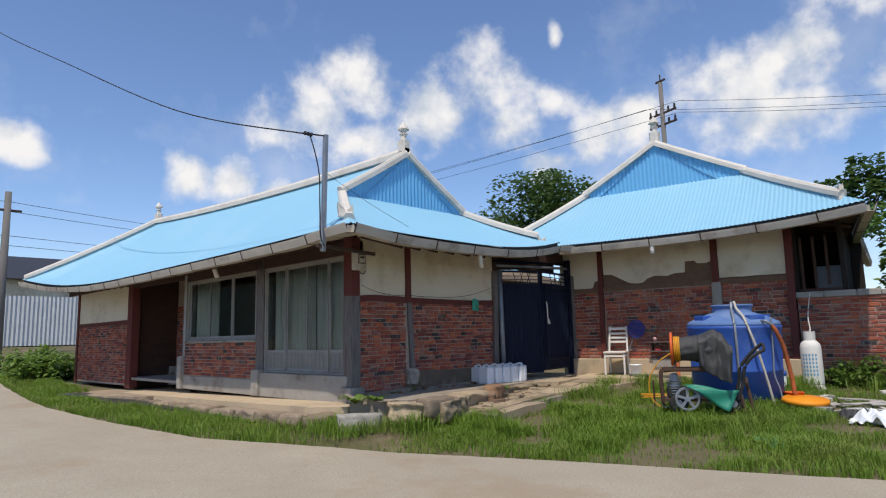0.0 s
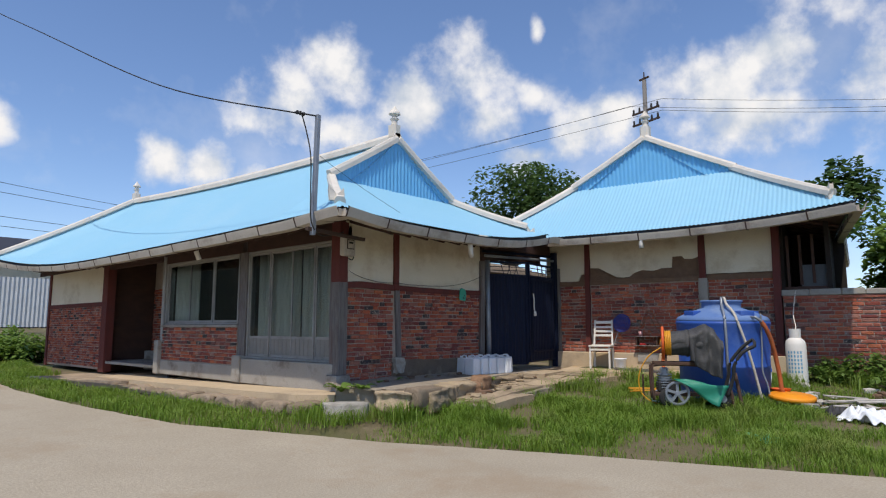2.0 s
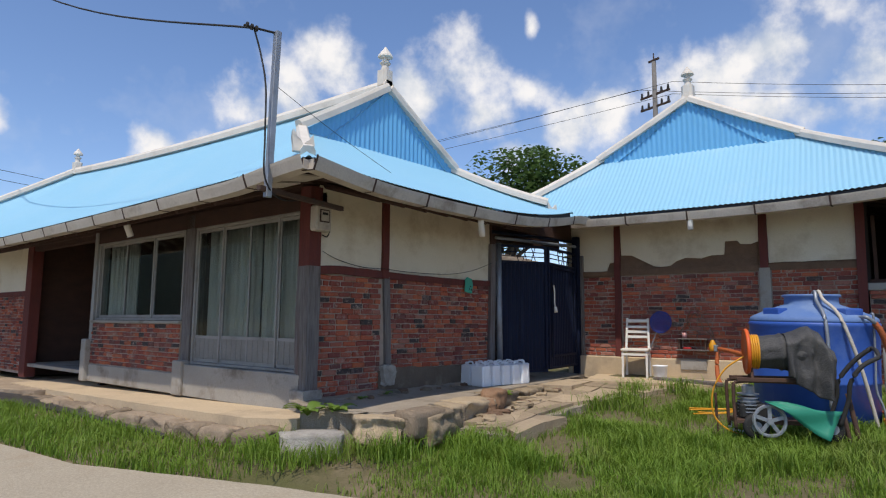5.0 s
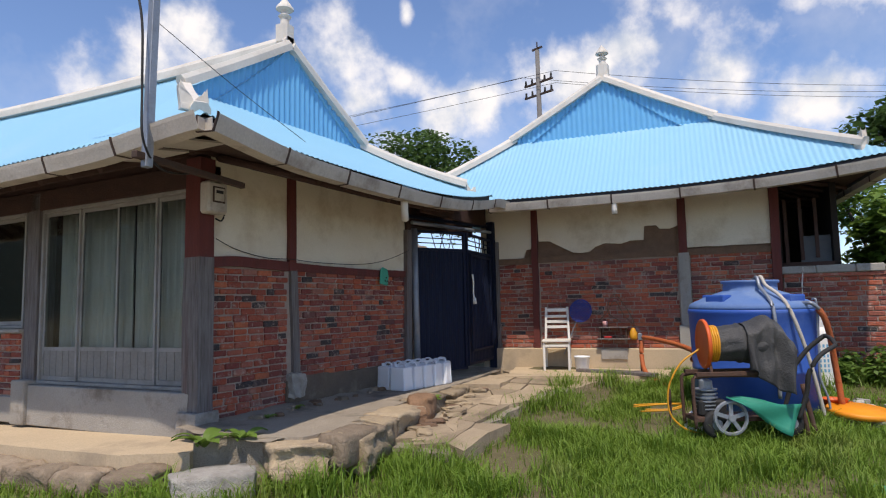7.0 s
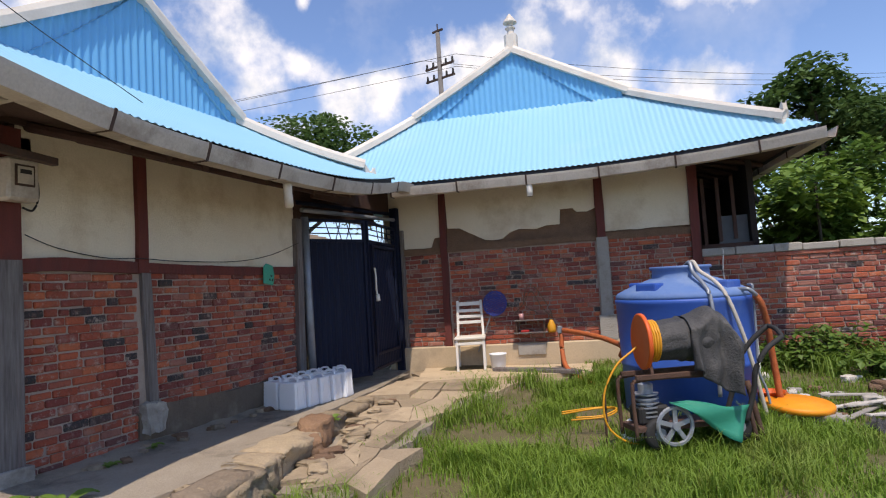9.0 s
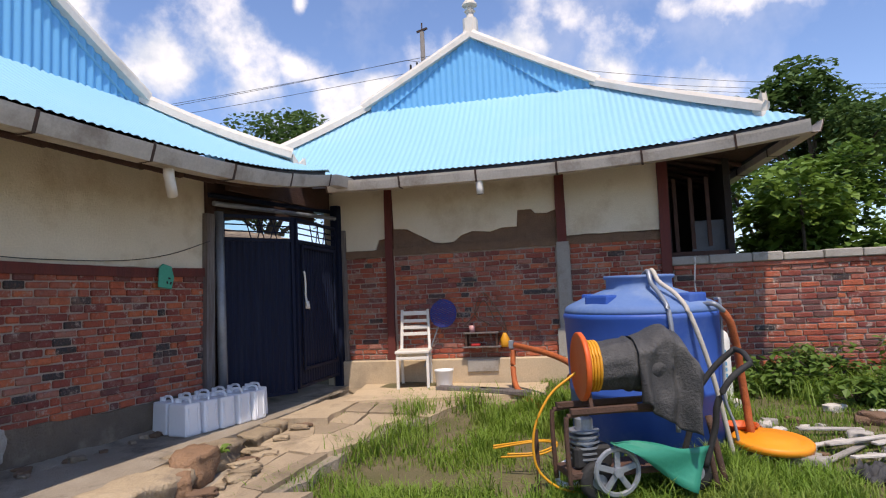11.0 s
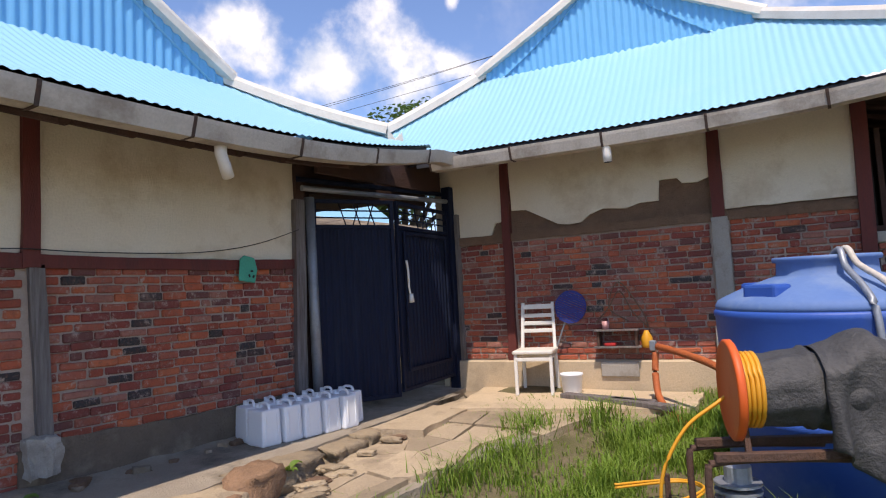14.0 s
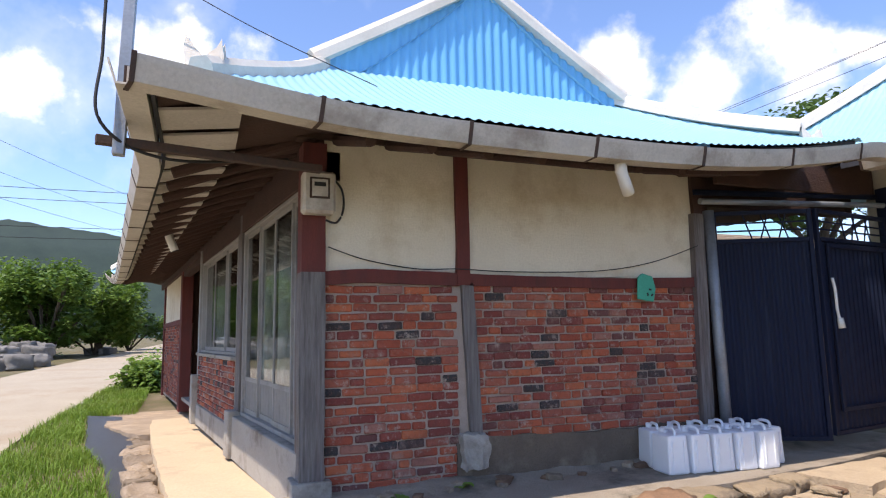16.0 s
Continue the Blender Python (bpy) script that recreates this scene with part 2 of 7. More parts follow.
M["road"] = material("concrete_road", (0.46, 0.40, 0.305), (0.37, 0.315, 0.235), 0.9, 45, 0.93, 0.4, stain=(0.30, 0.225, 0.15), stain_scale=0.6, stain_amount=0.7, fine_amount=0.42)
M["stone"] = material("rough_kerb_stone", (0.36, 0.285, 0.205), (0.21, 0.155, 0.11), 5, 40, 0.92, 0.9, stain=(0.48, 0.36, 0.23), stain_scale=1.6, per_object=0.3)
M["kerb"] = material("split_sandy_slab", (0.47, 0.365, 0.235), (0.30, 0.235, 0.165), 4, 45, 0.92, 1.0, stain=(0.13, 0.105, 0.085), stain_scale=3.5, stain_amount=0.7, per_object=0.22)
M["rust_stone"] = material("rusty_split_stone", (0.36, 0.215, 0.125), (0.20, 0.12, 0.075), 6, 50, 0.92, 1.0, stain=(0.11, 0.08, 0.06), stain_scale=3)
M["field_stone"] = material("grey_field_stone", (0.25, 0.24, 0.225), (0.15, 0.145, 0.135), 3, 30, 0.92, 0.8, stain=(0.34, 0.33, 0.30), stain_scale=2, per_object=0.35)
M["granite"] = material("pale_granite_block", (0.52, 0.49, 0.44), (0.33, 0.30, 0.265), 10, 90, 0.9, 0.8, stain=(0.18, 0.16, 0.13), stain_scale=3)
M["flag"] = material("sandy_flagstone", (0.47, 0.37, 0.25), (0.33, 0.255, 0.175), 2.2, 50, 0.9, 0.8, stain=(0.16, 0.125, 0.09), stain_scale=1.7, stain_amount=0.75, per_object=0.22)
M["soil"] = material("grassy_soil", (0.10, 0.10, 0.035), (0.17, 0.13, 0.08), 1.1, 40, 0.95, 0.8, mix=0.3, stain=(0.25, 0.20, 0.13), stain_scale=0.55, stain_amount=0.8)
M["damp"] = material("damp_stained_cement", (0.42, 0.36, 0.28), (0.27, 0.225, 0.175), 1.6, 60, 0.88, 0.9, stain=(0.095, 0.08, 0.06), stain_scale=1.3, stain_amount=0.85)
M["foot"] = material("earthy_render", (0.20, 0.155, 0.115), (0.12, 0.095, 0.075), 4, 60, 0.95, 0.9, stain=(0.30, 0.25, 0.195), stain_scale=2.6, stain_amount=0.6)
M["navy"] = material("navy_painted_steel", (0.008, 0.014, 0.038), (0.007, 0.010, 0.024), 3, 50, 0.65, 0.1, spec=0.2, stretch=(6, 6, 0.5), stain=(0.02, 0.028, 0.05), stain_scale=1.3, stain_amount=0.4)
M["steel"] = material("dull_galvanised_steel", (0.34, 0.37, 0.41), (0.25, 0.27, 0.30), 5, 60, 0.5, 0.1, metal=0.5, stain=(0.14, 0.13, 0.125), stain_scale=2)
M["shed_tin"] = material("dull_tin", (0.13, 0.15, 0.165), (0.09, 0.10, 0.11), 5, 60, 0.6, 0.2)
M["alu"] = material("aluminium_window_frame", (0.36, 0.345, 0.325), (0.28, 0.27, 0.255), 4, 60, 0.55, 0.08, metal=0.2, stain=(0.15, 0.14, 0.13), stain_scale=2)
M["grey_panel"] = material("grey_door_panel", (0.27, 0.255, 0.235), (0.21, 0.20, 0.185), 4, 40, 0.7, 0.1)
M["tank"] = material("blue_polyethylene", (0.022, 0.080, 0.36), (0.032, 0.105, 0.40), 2, 30, 0.5, 0.06, stain=(0.20, 0.29, 0.46), stain_scale=1.3, stain_amount=0.3, fine_amount=0.05)
M["tank_dome"] = material("dusty_blue_polyethylene", (0.075, 0.155, 0.37), (0.115, 0.20, 0.39), 2.5, 30, 0.7, 0.06, stain=(0.21, 0.285, 0.41), stain_scale=1.6, stain_amount=0.6, fine_amount=0.08)
M["white_plastic"] = material("white_plastic", (0.80, 0.82, 0.84), (0.72, 0.75, 0.79), 4, 50, 0.45, 0.03, fine_amount=0.02)
M["white_paint"] = material("chalky_white_paint", (0.76, 0.74, 0.69), (0.66, 0.63, 0.57), 6, 60, 0.6, 0.1, fine_amount=0.06)
M["orange"] = material("orange_plastic", (0.68, 0.115, 0.018), (0.58, 0.09, 0.016), 3, 40, 0.5, 0.05, fine_amount=0.05)
M["yellow_orange"] = material("sun_faded_orange_lid", (0.82, 0.30, 0.015), (0.76, 0.25, 0.012), 3, 40, 0.5, 0.05, fine_amount=0.04)
M["yellow"] = material("yellow_hose", (0.70, 0.33, 0.02), (0.58, 0.26, 0.02), 3, 40, 0.45, 0.03, fine_amount=0.04)
M["black_tarp"] = material("black_tarpaulin", (0.042, 0.042, 0.044), (0.06, 0.059, 0.058), 4, 60, 0.66, 0.5, stain=(0.13, 0.125, 0.118), stain_scale=2, stain_amount=0.4)
M["green_sheet"] = material("green_plastic_sheet", (0.02, 0.23, 0.15), (0.015, 0.19, 0.125), 3, 40, 0.5, 0.05, fine_amount=0.05)
M["rust"] = material("rusty_steel", (0.11, 0.055, 0.035), (0.065, 0.04, 0.032), 12, 70, 0.8, 0.4)
M["rubber"] = material("black_rubber", (0.02, 0.02, 0.021), (0.03, 0.03, 0.03), 8, 60, 0.75, 0.2)
M["net_blue"] = material("blue_net", (0.03, 0.055, 0.30), (0.02, 0.04, 0.24), 8, 60, 0.7, 0.1)
def leaf_material(name, base, alt, scale, stain=None):
    """Thin leaf: part of the light passes through."""
    m = material(name, base, alt, scale, 12, 0.55, 0.0, fine_amount=0.08, stain=stain, stain_scale=1.4, stain_amount=0.5)
    nt = m.node_tree
    bsdf, out = nt.nodes["Principled BSDF"], nt.nodes["Material Output"]
    tr = nt.nodes.new("ShaderNodeBsdfTranslucent")
    mx = nt.nodes.new("ShaderNodeMixShader")
    mx.inputs[0].default_value = 0.35
    nt.links.new(bsdf.inputs["Base Color"].links[0].from_socket, tr.inputs["Color"])
    nt.links.new(bsdf.outputs[0], mx.inputs[1])
    nt.links.new(tr.outputs[0], mx.inputs[2])
    nt.links.new(mx.outputs[0], out.inputs["Surface"])
    return m


M["leaf"] = leaf_material("leaf_green", (0.14, 0.23, 0.04), (0.075, 0.15, 0.026), 1.2)
M["leaf_far"] = leaf_material("dark_tree_leaf", (0.105, 0.18, 0.05), (0.065, 0.125, 0.036), 0.5)
M["leaf_bush"] = leaf_material("bright_bush_leaf", (0.19, 0.29, 0.05), (0.10, 0.19, 0.032), 0.6)
M["bark"] = material("bark", (0.11, 0.085, 0.062), (0.07, 0.052, 0.04), 8, 50, 0.95, 0.8)
M["hill"] = material("wooded_hill", (0.032, 0.056, 0.046), (0.02, 0.038, 0.036), 0.08, 0.6, 0.95, 0.0)
M["cable"] = material("black_cable", (0.02, 0.02, 0.022), (0.03, 0.03, 0.03), 10, 60, 0.7, 0.0)
M["pole"] = material("concrete_pole", (0.20, 0.19, 0.18), (0.15, 0.14, 0.135), 2, 40, 0.9, 0.2)
M["hose_orange"] = material("orange_wrapped_hose", (0.55, 0.14, 0.035), (0.33, 0.085, 0.035), 9, 50, 0.7, 0.5)
M["teal"] = material("green_plastic_cover", (0.05, 0.40, 0.28), (0.04, 0.33, 0.23), 5, 50, 0.5, 0.05)
M["black_sheet"] = material("black_weed_sheet", (0.04, 0.04, 0.044), (0.065, 0.063, 0.06), 2, 50, 0.42, 0.5, stain=(0.09, 0.08, 0.065), stain_scale=1.5, stain_amount=0.4)
M["curtain"] = material("pale_curtain", (0.66, 0.64, 0.56), (0.50, 0.49, 0.44), 2.5, 30, 0.9, 0.1)
# near-black: puts the shade of enclosed spaces into the colour
M["shade_black"] = material("interior_shade_black", (0.035, 0.028, 0.024), (0.022, 0.018, 0.016), 3, 40, 0.95, 0.3)
M["white_sheet"] = material("white_corrugated_fence", (0.62, 0.65, 0.67), (0.52, 0.55, 0.58), 2, 20, 0.6, 0.05)
M["dark_roof"] = material("dark_slate_roof", (0.03, 0.033, 0.045), (0.045, 0.047, 0.06), 2, 20, 0.6, 0.1)


def glass_material(name, tint):
    m = bpy.data.materials.new(name)
    m.use_nodes = True
    b = m.node_tree.nodes["Principled BSDF"]
    b.inputs["Base Color"].default_value = (*tint, 1)
    b.inputs["Transmission Weight"].default_value, b.inputs["Roughness"].default_value, b.inputs["IOR"].default_value = 1.0, 0.03, 1.45
    return m


M["glass"] = glass_material("window_glass", (0.82, 0.88, 0.86))


# ---- mesh helpers ----
def bm_box(bm, lo, hi, mat=None):
    c = [(a + b) / 2 for a, b in zip(lo, hi)]
    s = [abs(b - a) for a, b in zip(lo, hi)]
    m = Matrix.Translation(c) @ Matrix.Diagonal((*s, 1))
    return bmesh.ops.create_cube(bm, size=1, matrix=(mat @ m) if mat else m)["verts"]


def bm_bevel(bm, w, seg=2):
    bmesh.ops.bevel(bm, geom=list(bm.edges), offset=w, segments=seg, affect="EDGES", profile=0.6, clamp_overlap=True)


def bm_cyl(bm, a, b, r1, r2=None, n=14, caps=True):
    a, b = Vector(a), Vector(b)
    d = b - a
    m = Matrix.Translation((a + b) / 2) @ d.to_track_quat("Z", "Y").to_matrix().to_4x4()
    return bmesh.ops.create_cone(bm, cap_ends=caps, segments=n, radius1=r1, radius2=r1 if r2 is None else r2, depth=d.length, matrix=m)["verts"]


def bm_tube(bm, pts, r, n=8, taper=None):
    """A round bar or hose along points."""
    pts = [Vector(p) for p in pts]
    rings = []
    up = Vector((0, 0, 1))
    for i, p in enumerate(pts):
        d = (pts[min(i + 1, len(pts) - 1)] - pts[max(i - 1, 0)]).normalized()
        ref = up if abs(d.z) < 0.9 else Vector((1, 0, 0))
        u = d.cross(ref).normalized()
        v = u.cross(d)
        rr = r if taper is None else r + (taper - r) * i / (len(pts) - 1)
        rings.append([bm.verts.new(p + (u * math.cos(k * 2 * math.pi / n) + v * math.sin(k * 2 * math.pi / n)) * rr) for k in range(n)])
    for a, b in zip(rings, rings[1:]):
        for k in range(n):
            bm.faces.new((a[k], a[(k + 1) % n], b[(k + 1) % n], b[k]))
    bm.faces.new(rings[0][::-1])
    bm.faces.new(rings[-1])


def smooth_path(pts, n=8):
    """Catmull-Rom through points."""
    p = [Vector(q) for q in pts]
    p = [p[0]] + p + [p[-1]]
    out = []
    for i in range(1, len(p) - 2):
        for k in range(n):
            t = k / n
            out.append(0.5 * (2 * p[i] + (p[i + 1] - p[i - 1]) * t + (2 * p[i - 1] - 5 * p[i] + 4 * p[i + 1] - p[i + 2]) * t * t + (3 * p[i] - p[i - 1] - 3 * p[i + 1] + p[i + 2]) * t ** 3))
    out.append(p[-2])
    return out


def bm_sweep(bm, pts, profile, closed=True):
    """A profile (side, up) swept along points, kept upright."""
    pts = [Vector(p) for p in pts]
    rings = []
    for i, p in enumerate(pts):
        d = pts[min(i + 1, len(pts) - 1)] - pts[max(i - 1, 0)]
        side = Vector((d.y, -d.x, 0)).normalized()
        up = side.cross(d).normalized()
        rings.append([bm.verts.new(p + side * a + up * b) for a, b in profile])
    n = len(profile)
    for a, b in zip(rings, rings[1:]):
        for k in range(n if closed else n - 1):
            bm.faces.new((a[k], a[(k + 1) % n], b[(k + 1) % n], b[k]))
    if closed:
        bm.faces.new(rings[0][::-1])
        bm.faces.new(rings[-1])


def finish(name, bm, mat, parent=None, label="", smooth=False, matrix=None):
    bmesh.ops.recalc_face_normals(bm, faces=bm.faces)
    me = bpy.data.meshes.new(name)
    bm.to_mesh(me)
    bm.free()
    me.materials.append(mat)
    if smooth:
        me.polygons.foreach_set("use_smooth", [True] * len(me.polygons))
    ob = new(name, me)
    if matrix is not None:
        ob.matrix_basis = matrix
    if parent is not None:
        ob.parent = parent
    if label:
        ob["label"] = label
    return ob


def part(name, bm, mat, parent, label="", smooth=False):
    return finish(name, bm, mat, parent, label, smooth)


def thing(name, m, label, category, group="", kind=""):
    ob = new(name)
    ob.empty_display_size = 0.1
    ob.matrix_basis = m
    return tagged(ob, label, category, group, kind)


def box_part(name, lo, hi, mat, parent, label="", bevel=0.004, matrix=None):
    bm = bmesh.new()
    bm_box(bm, lo, hi, matrix)
    if bevel:
        bm_bevel(bm, bevel, 1)
    return part(name, bm, mat, parent, label)


def structure(name, label, category, m=Matrix()):
    return thing(name, m, label, category, kind="structure")


def wobble(bm, amount, scale, seed=0.0, axes=(1, 1, 1)):
    for v in bm.verts:
        n = noise.noise_vector(v.co * scale + Vector((seed, seed * 1.7, -seed)))
        v.co += Vector((n.x * axes[0], n.y * axes[1], n.z * axes[2])) * amount


def rock_mesh(bm, size, seed, rough=0.22):
    """A broken stone: a subdivided block, pushed about."""
    bmesh.ops.create_cube(bm, size=1)
    bmesh.ops.subdivide_edges(bm, edges=list(bm.edges), cuts=5, use_grid_fill=True)
    for v in bm.verts:
        p = v.co * 2
        p = p * (1.0 - 0.07 * (abs(p.x * p.y) + abs(p.y * p.z) + abs(p.x * p.z)) / 2)
        n = noise.noise_vector(p * 1.1 + Vector((seed * 3.1, seed, seed * 0.7)))
        n2 = noise.noise_vector(p * 3.3 + Vector((seed, -seed, seed * 2)))
        n3 = noise.noise_vector(p * 8.0 + Vector((-seed, seed * 2, seed)))
        p = p + n * rough * 1.2 + n2 * rough * 0.55 + n3 * rough * 0.16
        v.co = Vector((p.x * size[0] / 2, p.y * size[1] / 2, p.z * size[2] / 2))


# ---- the lie of the land ----
def sstep(a, b, x):
    t = max(0.0, min(1.0, (x - a) / (b - a)))
    return t * t * (3 - 2 * t)


def lerp(a, b, t):
    return a + (b - a) * t


RISE = [(-2.0, -0.60), (0.4, -0.50), (2.5, -0.41), (5.0, -0.33), (8.0, -0.22), (11.5, -0.08), (21.0, 0.0), (90.0, 0.2)]


def road_z(y):
    """The lane climbs gently past the house."""
    if y <= RISE[0][0]:
        return RISE[0][1]
    for (y0, z0), (y1, z1) in zip(RISE, RISE[1:]):
        if y <= y1:
            return lerp(z0, z1, (y - y0) / (y1 - y0))
    return RISE[-1][1]


EDGE = [(-1.0, 90.0), (-1.8, 45.0), (-2.3, 21.0), (-2.35, 13.5), (-2.75, 9.3), (-2.95, 6.5), (-2.98, 5.0), (-2.78, 2.5), (-2.35, 0.36), (-1.5, -1.2), (-0.85, -2.7), (-0.32, -4.0), (0.2, -5.5), (0.65, -6.7), (1.6, -10.0), (3.0, -16.0), (6.0, -40.0)]


def edge_x(y):
    for (x0, y0), (x1, y1) in zip(EDGE, EDGE[1:]):
        if y1 <= y <= y0:
            return lerp(x0, x1, (y - y0) / (y1 - y0))
    return EDGE[0][0] if y > EDGE[0][1] else EDGE[-1][0]


def ground_z(x, y):
    s = (x - edge_x(y)) * 0.93
    yard = lerp(0.0, 0.50, sstep(0.0, 7.0, s) * 0.35 + 0.65 * min(1.0, max(0.0, s / 6.6)))
    side = lerp(0.0, 0.03, sstep(0.0, 1.2, s))
    k = sstep(-1.2, 0.3, y)
    bank = 0.75 * sstep(14.0, 30.0, y) * sstep(-2.4, 1.0, x)
    return road_z(y) + bank - 0.015 + lerp(yard, side, k) + 0.11 * math.exp(-((x + 0.72) ** 2 + (y + 0.95) ** 2) / 0.3) + 0.02 * noise.noise(Vector((x * 1.3, y * 1.3, 0)))


# ---- ground and road ----
def build_ground():
    bm = bmesh.new()
    xs = [-900, -400, -150, -60, -25, -12] + [-8 + 0.25 * i for i in range(74)] + [12, 14, 18, 25, 40, 80, 160, 400, 900]
    ys = [-900, -400, -150, -60, -30, -18] + [-12 + 0.25 * i for i in range(62)] + [4, 5, 6, 8, 10, 12, 14, 18, 24, 34, 50, 80, 160, 400, 900]
    grid = []
    for y in ys:
        grid.append([bm.verts.new((x, y, ground_z(x, y) - (0.06 if x < edge_x(y) + 0.05 else 0.0))) for x in xs])
    for a, b in zip(grid, grid[1:]):
        for i in range(len(xs) - 1):
            bm.faces.new((a[i], a[i + 1], b[i + 1], b[i]))
    tagged(finish("ground", bm, M["soil"], smooth=True), "uneven earth ground with patchy grass around the houses", "ground", kind="structure")
    bm = bmesh.new()
    left, right, pts = [], [], []
    for (x0, y0), (x1, y1) in zip(EDGE, EDGE[1:]):
        for k in range(12):
            pts.append((lerp(x0, x1, k / 12), lerp(y0, y1, k / 12)))
    for x, y in pts:
        wob = 0.03 * noise.noise(Vector((x * 4, y * 4, 2)))
        right.append((x + wob, y))
        left.append((x - lerp(9.0, 3.5, sstep(2.0, 16.0, y)), y + lerp(-2.5, 0.0, sstep(2.0, 16.0, y))))
    top = [(bm.verts.new((*r, road_z(r[1]))), bm.verts.new((*l, road_z(r[1])))) for r, l in zip(right, left)]
    low = [bm.verts.new((r[0] + 0.03, r[1], road_z(r[1]) - 0.14)) for r in right]
    for (a, b), (c, d), e, f in zip(top, top[1:], low, low[1:]):
        bm.faces.new((a, b, d, c))
        bm.faces.new((a, c, f, e))
    tagged(finish("road", bm, M["road"]), "pale dusty concrete village road with a crumbling edge", "road", kind="structure")


build_ground()

# ---- bricks ----
BRICKS = []   # (wall, list of boxes) laid at the end of the file


def brick_courses(x0, x1, z0, z1, seed, length=0.19, pitch=0.066, height=0.057, skip=None):
    """Running bond between x0 and x1, z0 and z1, a little uneven. Gives boxes in wall coordinates (x along, z up)."""
    rng = random.Random(seed)
    out = []
    rows = max(1, round((z1 - z0) / pitch))
    pitch = (z1 - z0) / rows
    for r in range(rows):
        x = x0 + (0 if r % 2 else -rng.uniform(0.07, 0.12))
        z = z0 + r * pitch + 0.005
        while x < x1 - 0.02:
            w = length * (rng.uniform(0.85, 1.12) if rng.random() > 0.16 else rng.uniform(0.42, 0.62))
            a, b = max(x, x0) + 0.002, min(x + w, x1) - 0.002
            if b - a > 0.03 and not (skip and skip((a + b) / 2, z)):
                out.append((a, b, z + rng.uniform(-0.004, 0.004), z + height + rng.uniform(-0.007, 0.003), rng.uniform(-0.004, 0.007)))
            x += w + rng.uniform(0.005, 0.011)
    return out


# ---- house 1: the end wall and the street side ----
# The street house stands out of square: from the corner on, it is scaled towards the camera's start to fit that view.
SKEW, START_EYE = 0.16, Vector((-6.2, -7.84, 0.77))


def fit_start_view(p):
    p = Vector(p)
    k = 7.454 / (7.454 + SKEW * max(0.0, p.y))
    return START_EYE + (p - START_EYE) * k

house1 = structure("wall_south", "end wall of red brick below and cream plaster above, in timber framing", "wall")


W1_END = 3.38
box_part("mortar_bed", (0.0, 0.012, -0.2), (W1_END, 0.16, 1.42), M["mortar"], house1, bevel=0)
BRICKS.append((house1, Matrix(), brick_courses(0.01, 1.03, -0.12, 1.335, 11), 0.0))
BRICKS.append((house1, Matrix(), brick_courses(1.16, W1_END, 0.16, 1.35, 12), 0.0))


def wavy_board(name, x0, x1, z0, z1, y0, y1, mat, parent, seed=1.0, sag=0.0, m=None, label="", cuts=14):
    bm = bmesh.new()
    n = max(2, int(cuts))
    rings = []
    for i in range(n + 1):
        x = lerp(x0, x1, i / n)
        d = sag * math.sin(math.pi * i / n) + 0.012 * noise.noise(Vector((x * 2.2, seed, 0)))
        e = 0.010 * noise.noise(Vector((x * 3.1, seed + 9, 0)))
        rings.append([bm.verts.new(p) for p in ((x, y0, z0 + d), (x, y1, z0 + d), (x, y1, z1 + d + e), (x, y0, z1 + d + e))])
    for a, b in zip(rings, rings[1:]):
        for k in range(4):
            bm.faces.new((a[k], a[(k + 1) % 4], b[(k + 1) % 4], b[k]))
    bm.faces.new(rings[0][::-1])
    bm.faces.new(rings[-1])
    if m is not None:
        bm.transform(m)
    return part(name, bm, mat, parent, label)


def crooked_post(name, x, w, z0, z1, y0, y1, mat, parent, seed=1.0, lean=0.0, m=None, label=""):
    bm = bmesh.new()
    n = 12
    rings = []
    for i in range(n + 1):
        z = lerp(z0, z1, i / n)
        d = lean * (i / n - 1) + 0.012 * noise.noise(Vector((seed, z * 2.0, 3)))
        h = w / 2 * (1 + 0.1 * noise.noise(Vector((seed + 5, z * 2.6, 1))))
        rings.append([bm.verts.new(p) for p in ((x + d - h, y0, z), (x + d + h, y0, z), (x + d + h, y1, z), (x + d - h, y1, z))])
    for a, b in zip(rings, rings[1:]):
        for k in range(4):
            bm.faces.new((a[k], a[(k + 1) % 4], b[(k + 1) % 4], b[k]))
    bm.faces.new(rings[0][::-1])
    bm.faces.new(rings[-1])
    if m is not None:
        bm.transform(m)
    return part(name, bm, mat, parent, label)


wavy_board("tie_beam", 0.0, 1.04, 1.33, 1.43, -0.035, 0.1, M["red_wood"], house1, 1, 0.02, label="oxblood painted tie beam")
wavy_board("tie_beam", 1.13, W1_END, 1.34, 1.43, -0.03, 0.1, M["red_wood"], house1, 2, -0.015)
wavy_board("wall_plate", -0.2, 3.7, 2.40, 2.52, -0.03, 0.14, M["dark_wood"], house1, 3)
crooked_post("post_head", 1.075, 0.105, 1.34, 2.42, -0.045, 0.1, M["red_wood"], house1, 4, label="oxblood painted upper post")
crooked_post("post_foot", 1.11, 0.10, 0.22, 1.36, -0.03, 0.1, M["grey_wood"], house1, 5, -0.05, label="bare weathered post foot")
crooked_post("corner_post", -0.085, 0.175, 0.0, 1.42, -0.06, 0.16, M["grey_wood"], house1, 6, label="bare weathered corner post")
crooked_post("corner_post_head", -0.08, 0.17, 1.40, 2.36, -0.05, 0.15, M["red_wood"], house1, 7)
crooked_post("end_post", W1_END + 0.05, 0.12, -0.05, 2.02, -0.06, 0.06, M["grey_wood"], house1, 8, 0.05, label="weathered plank at the gate")
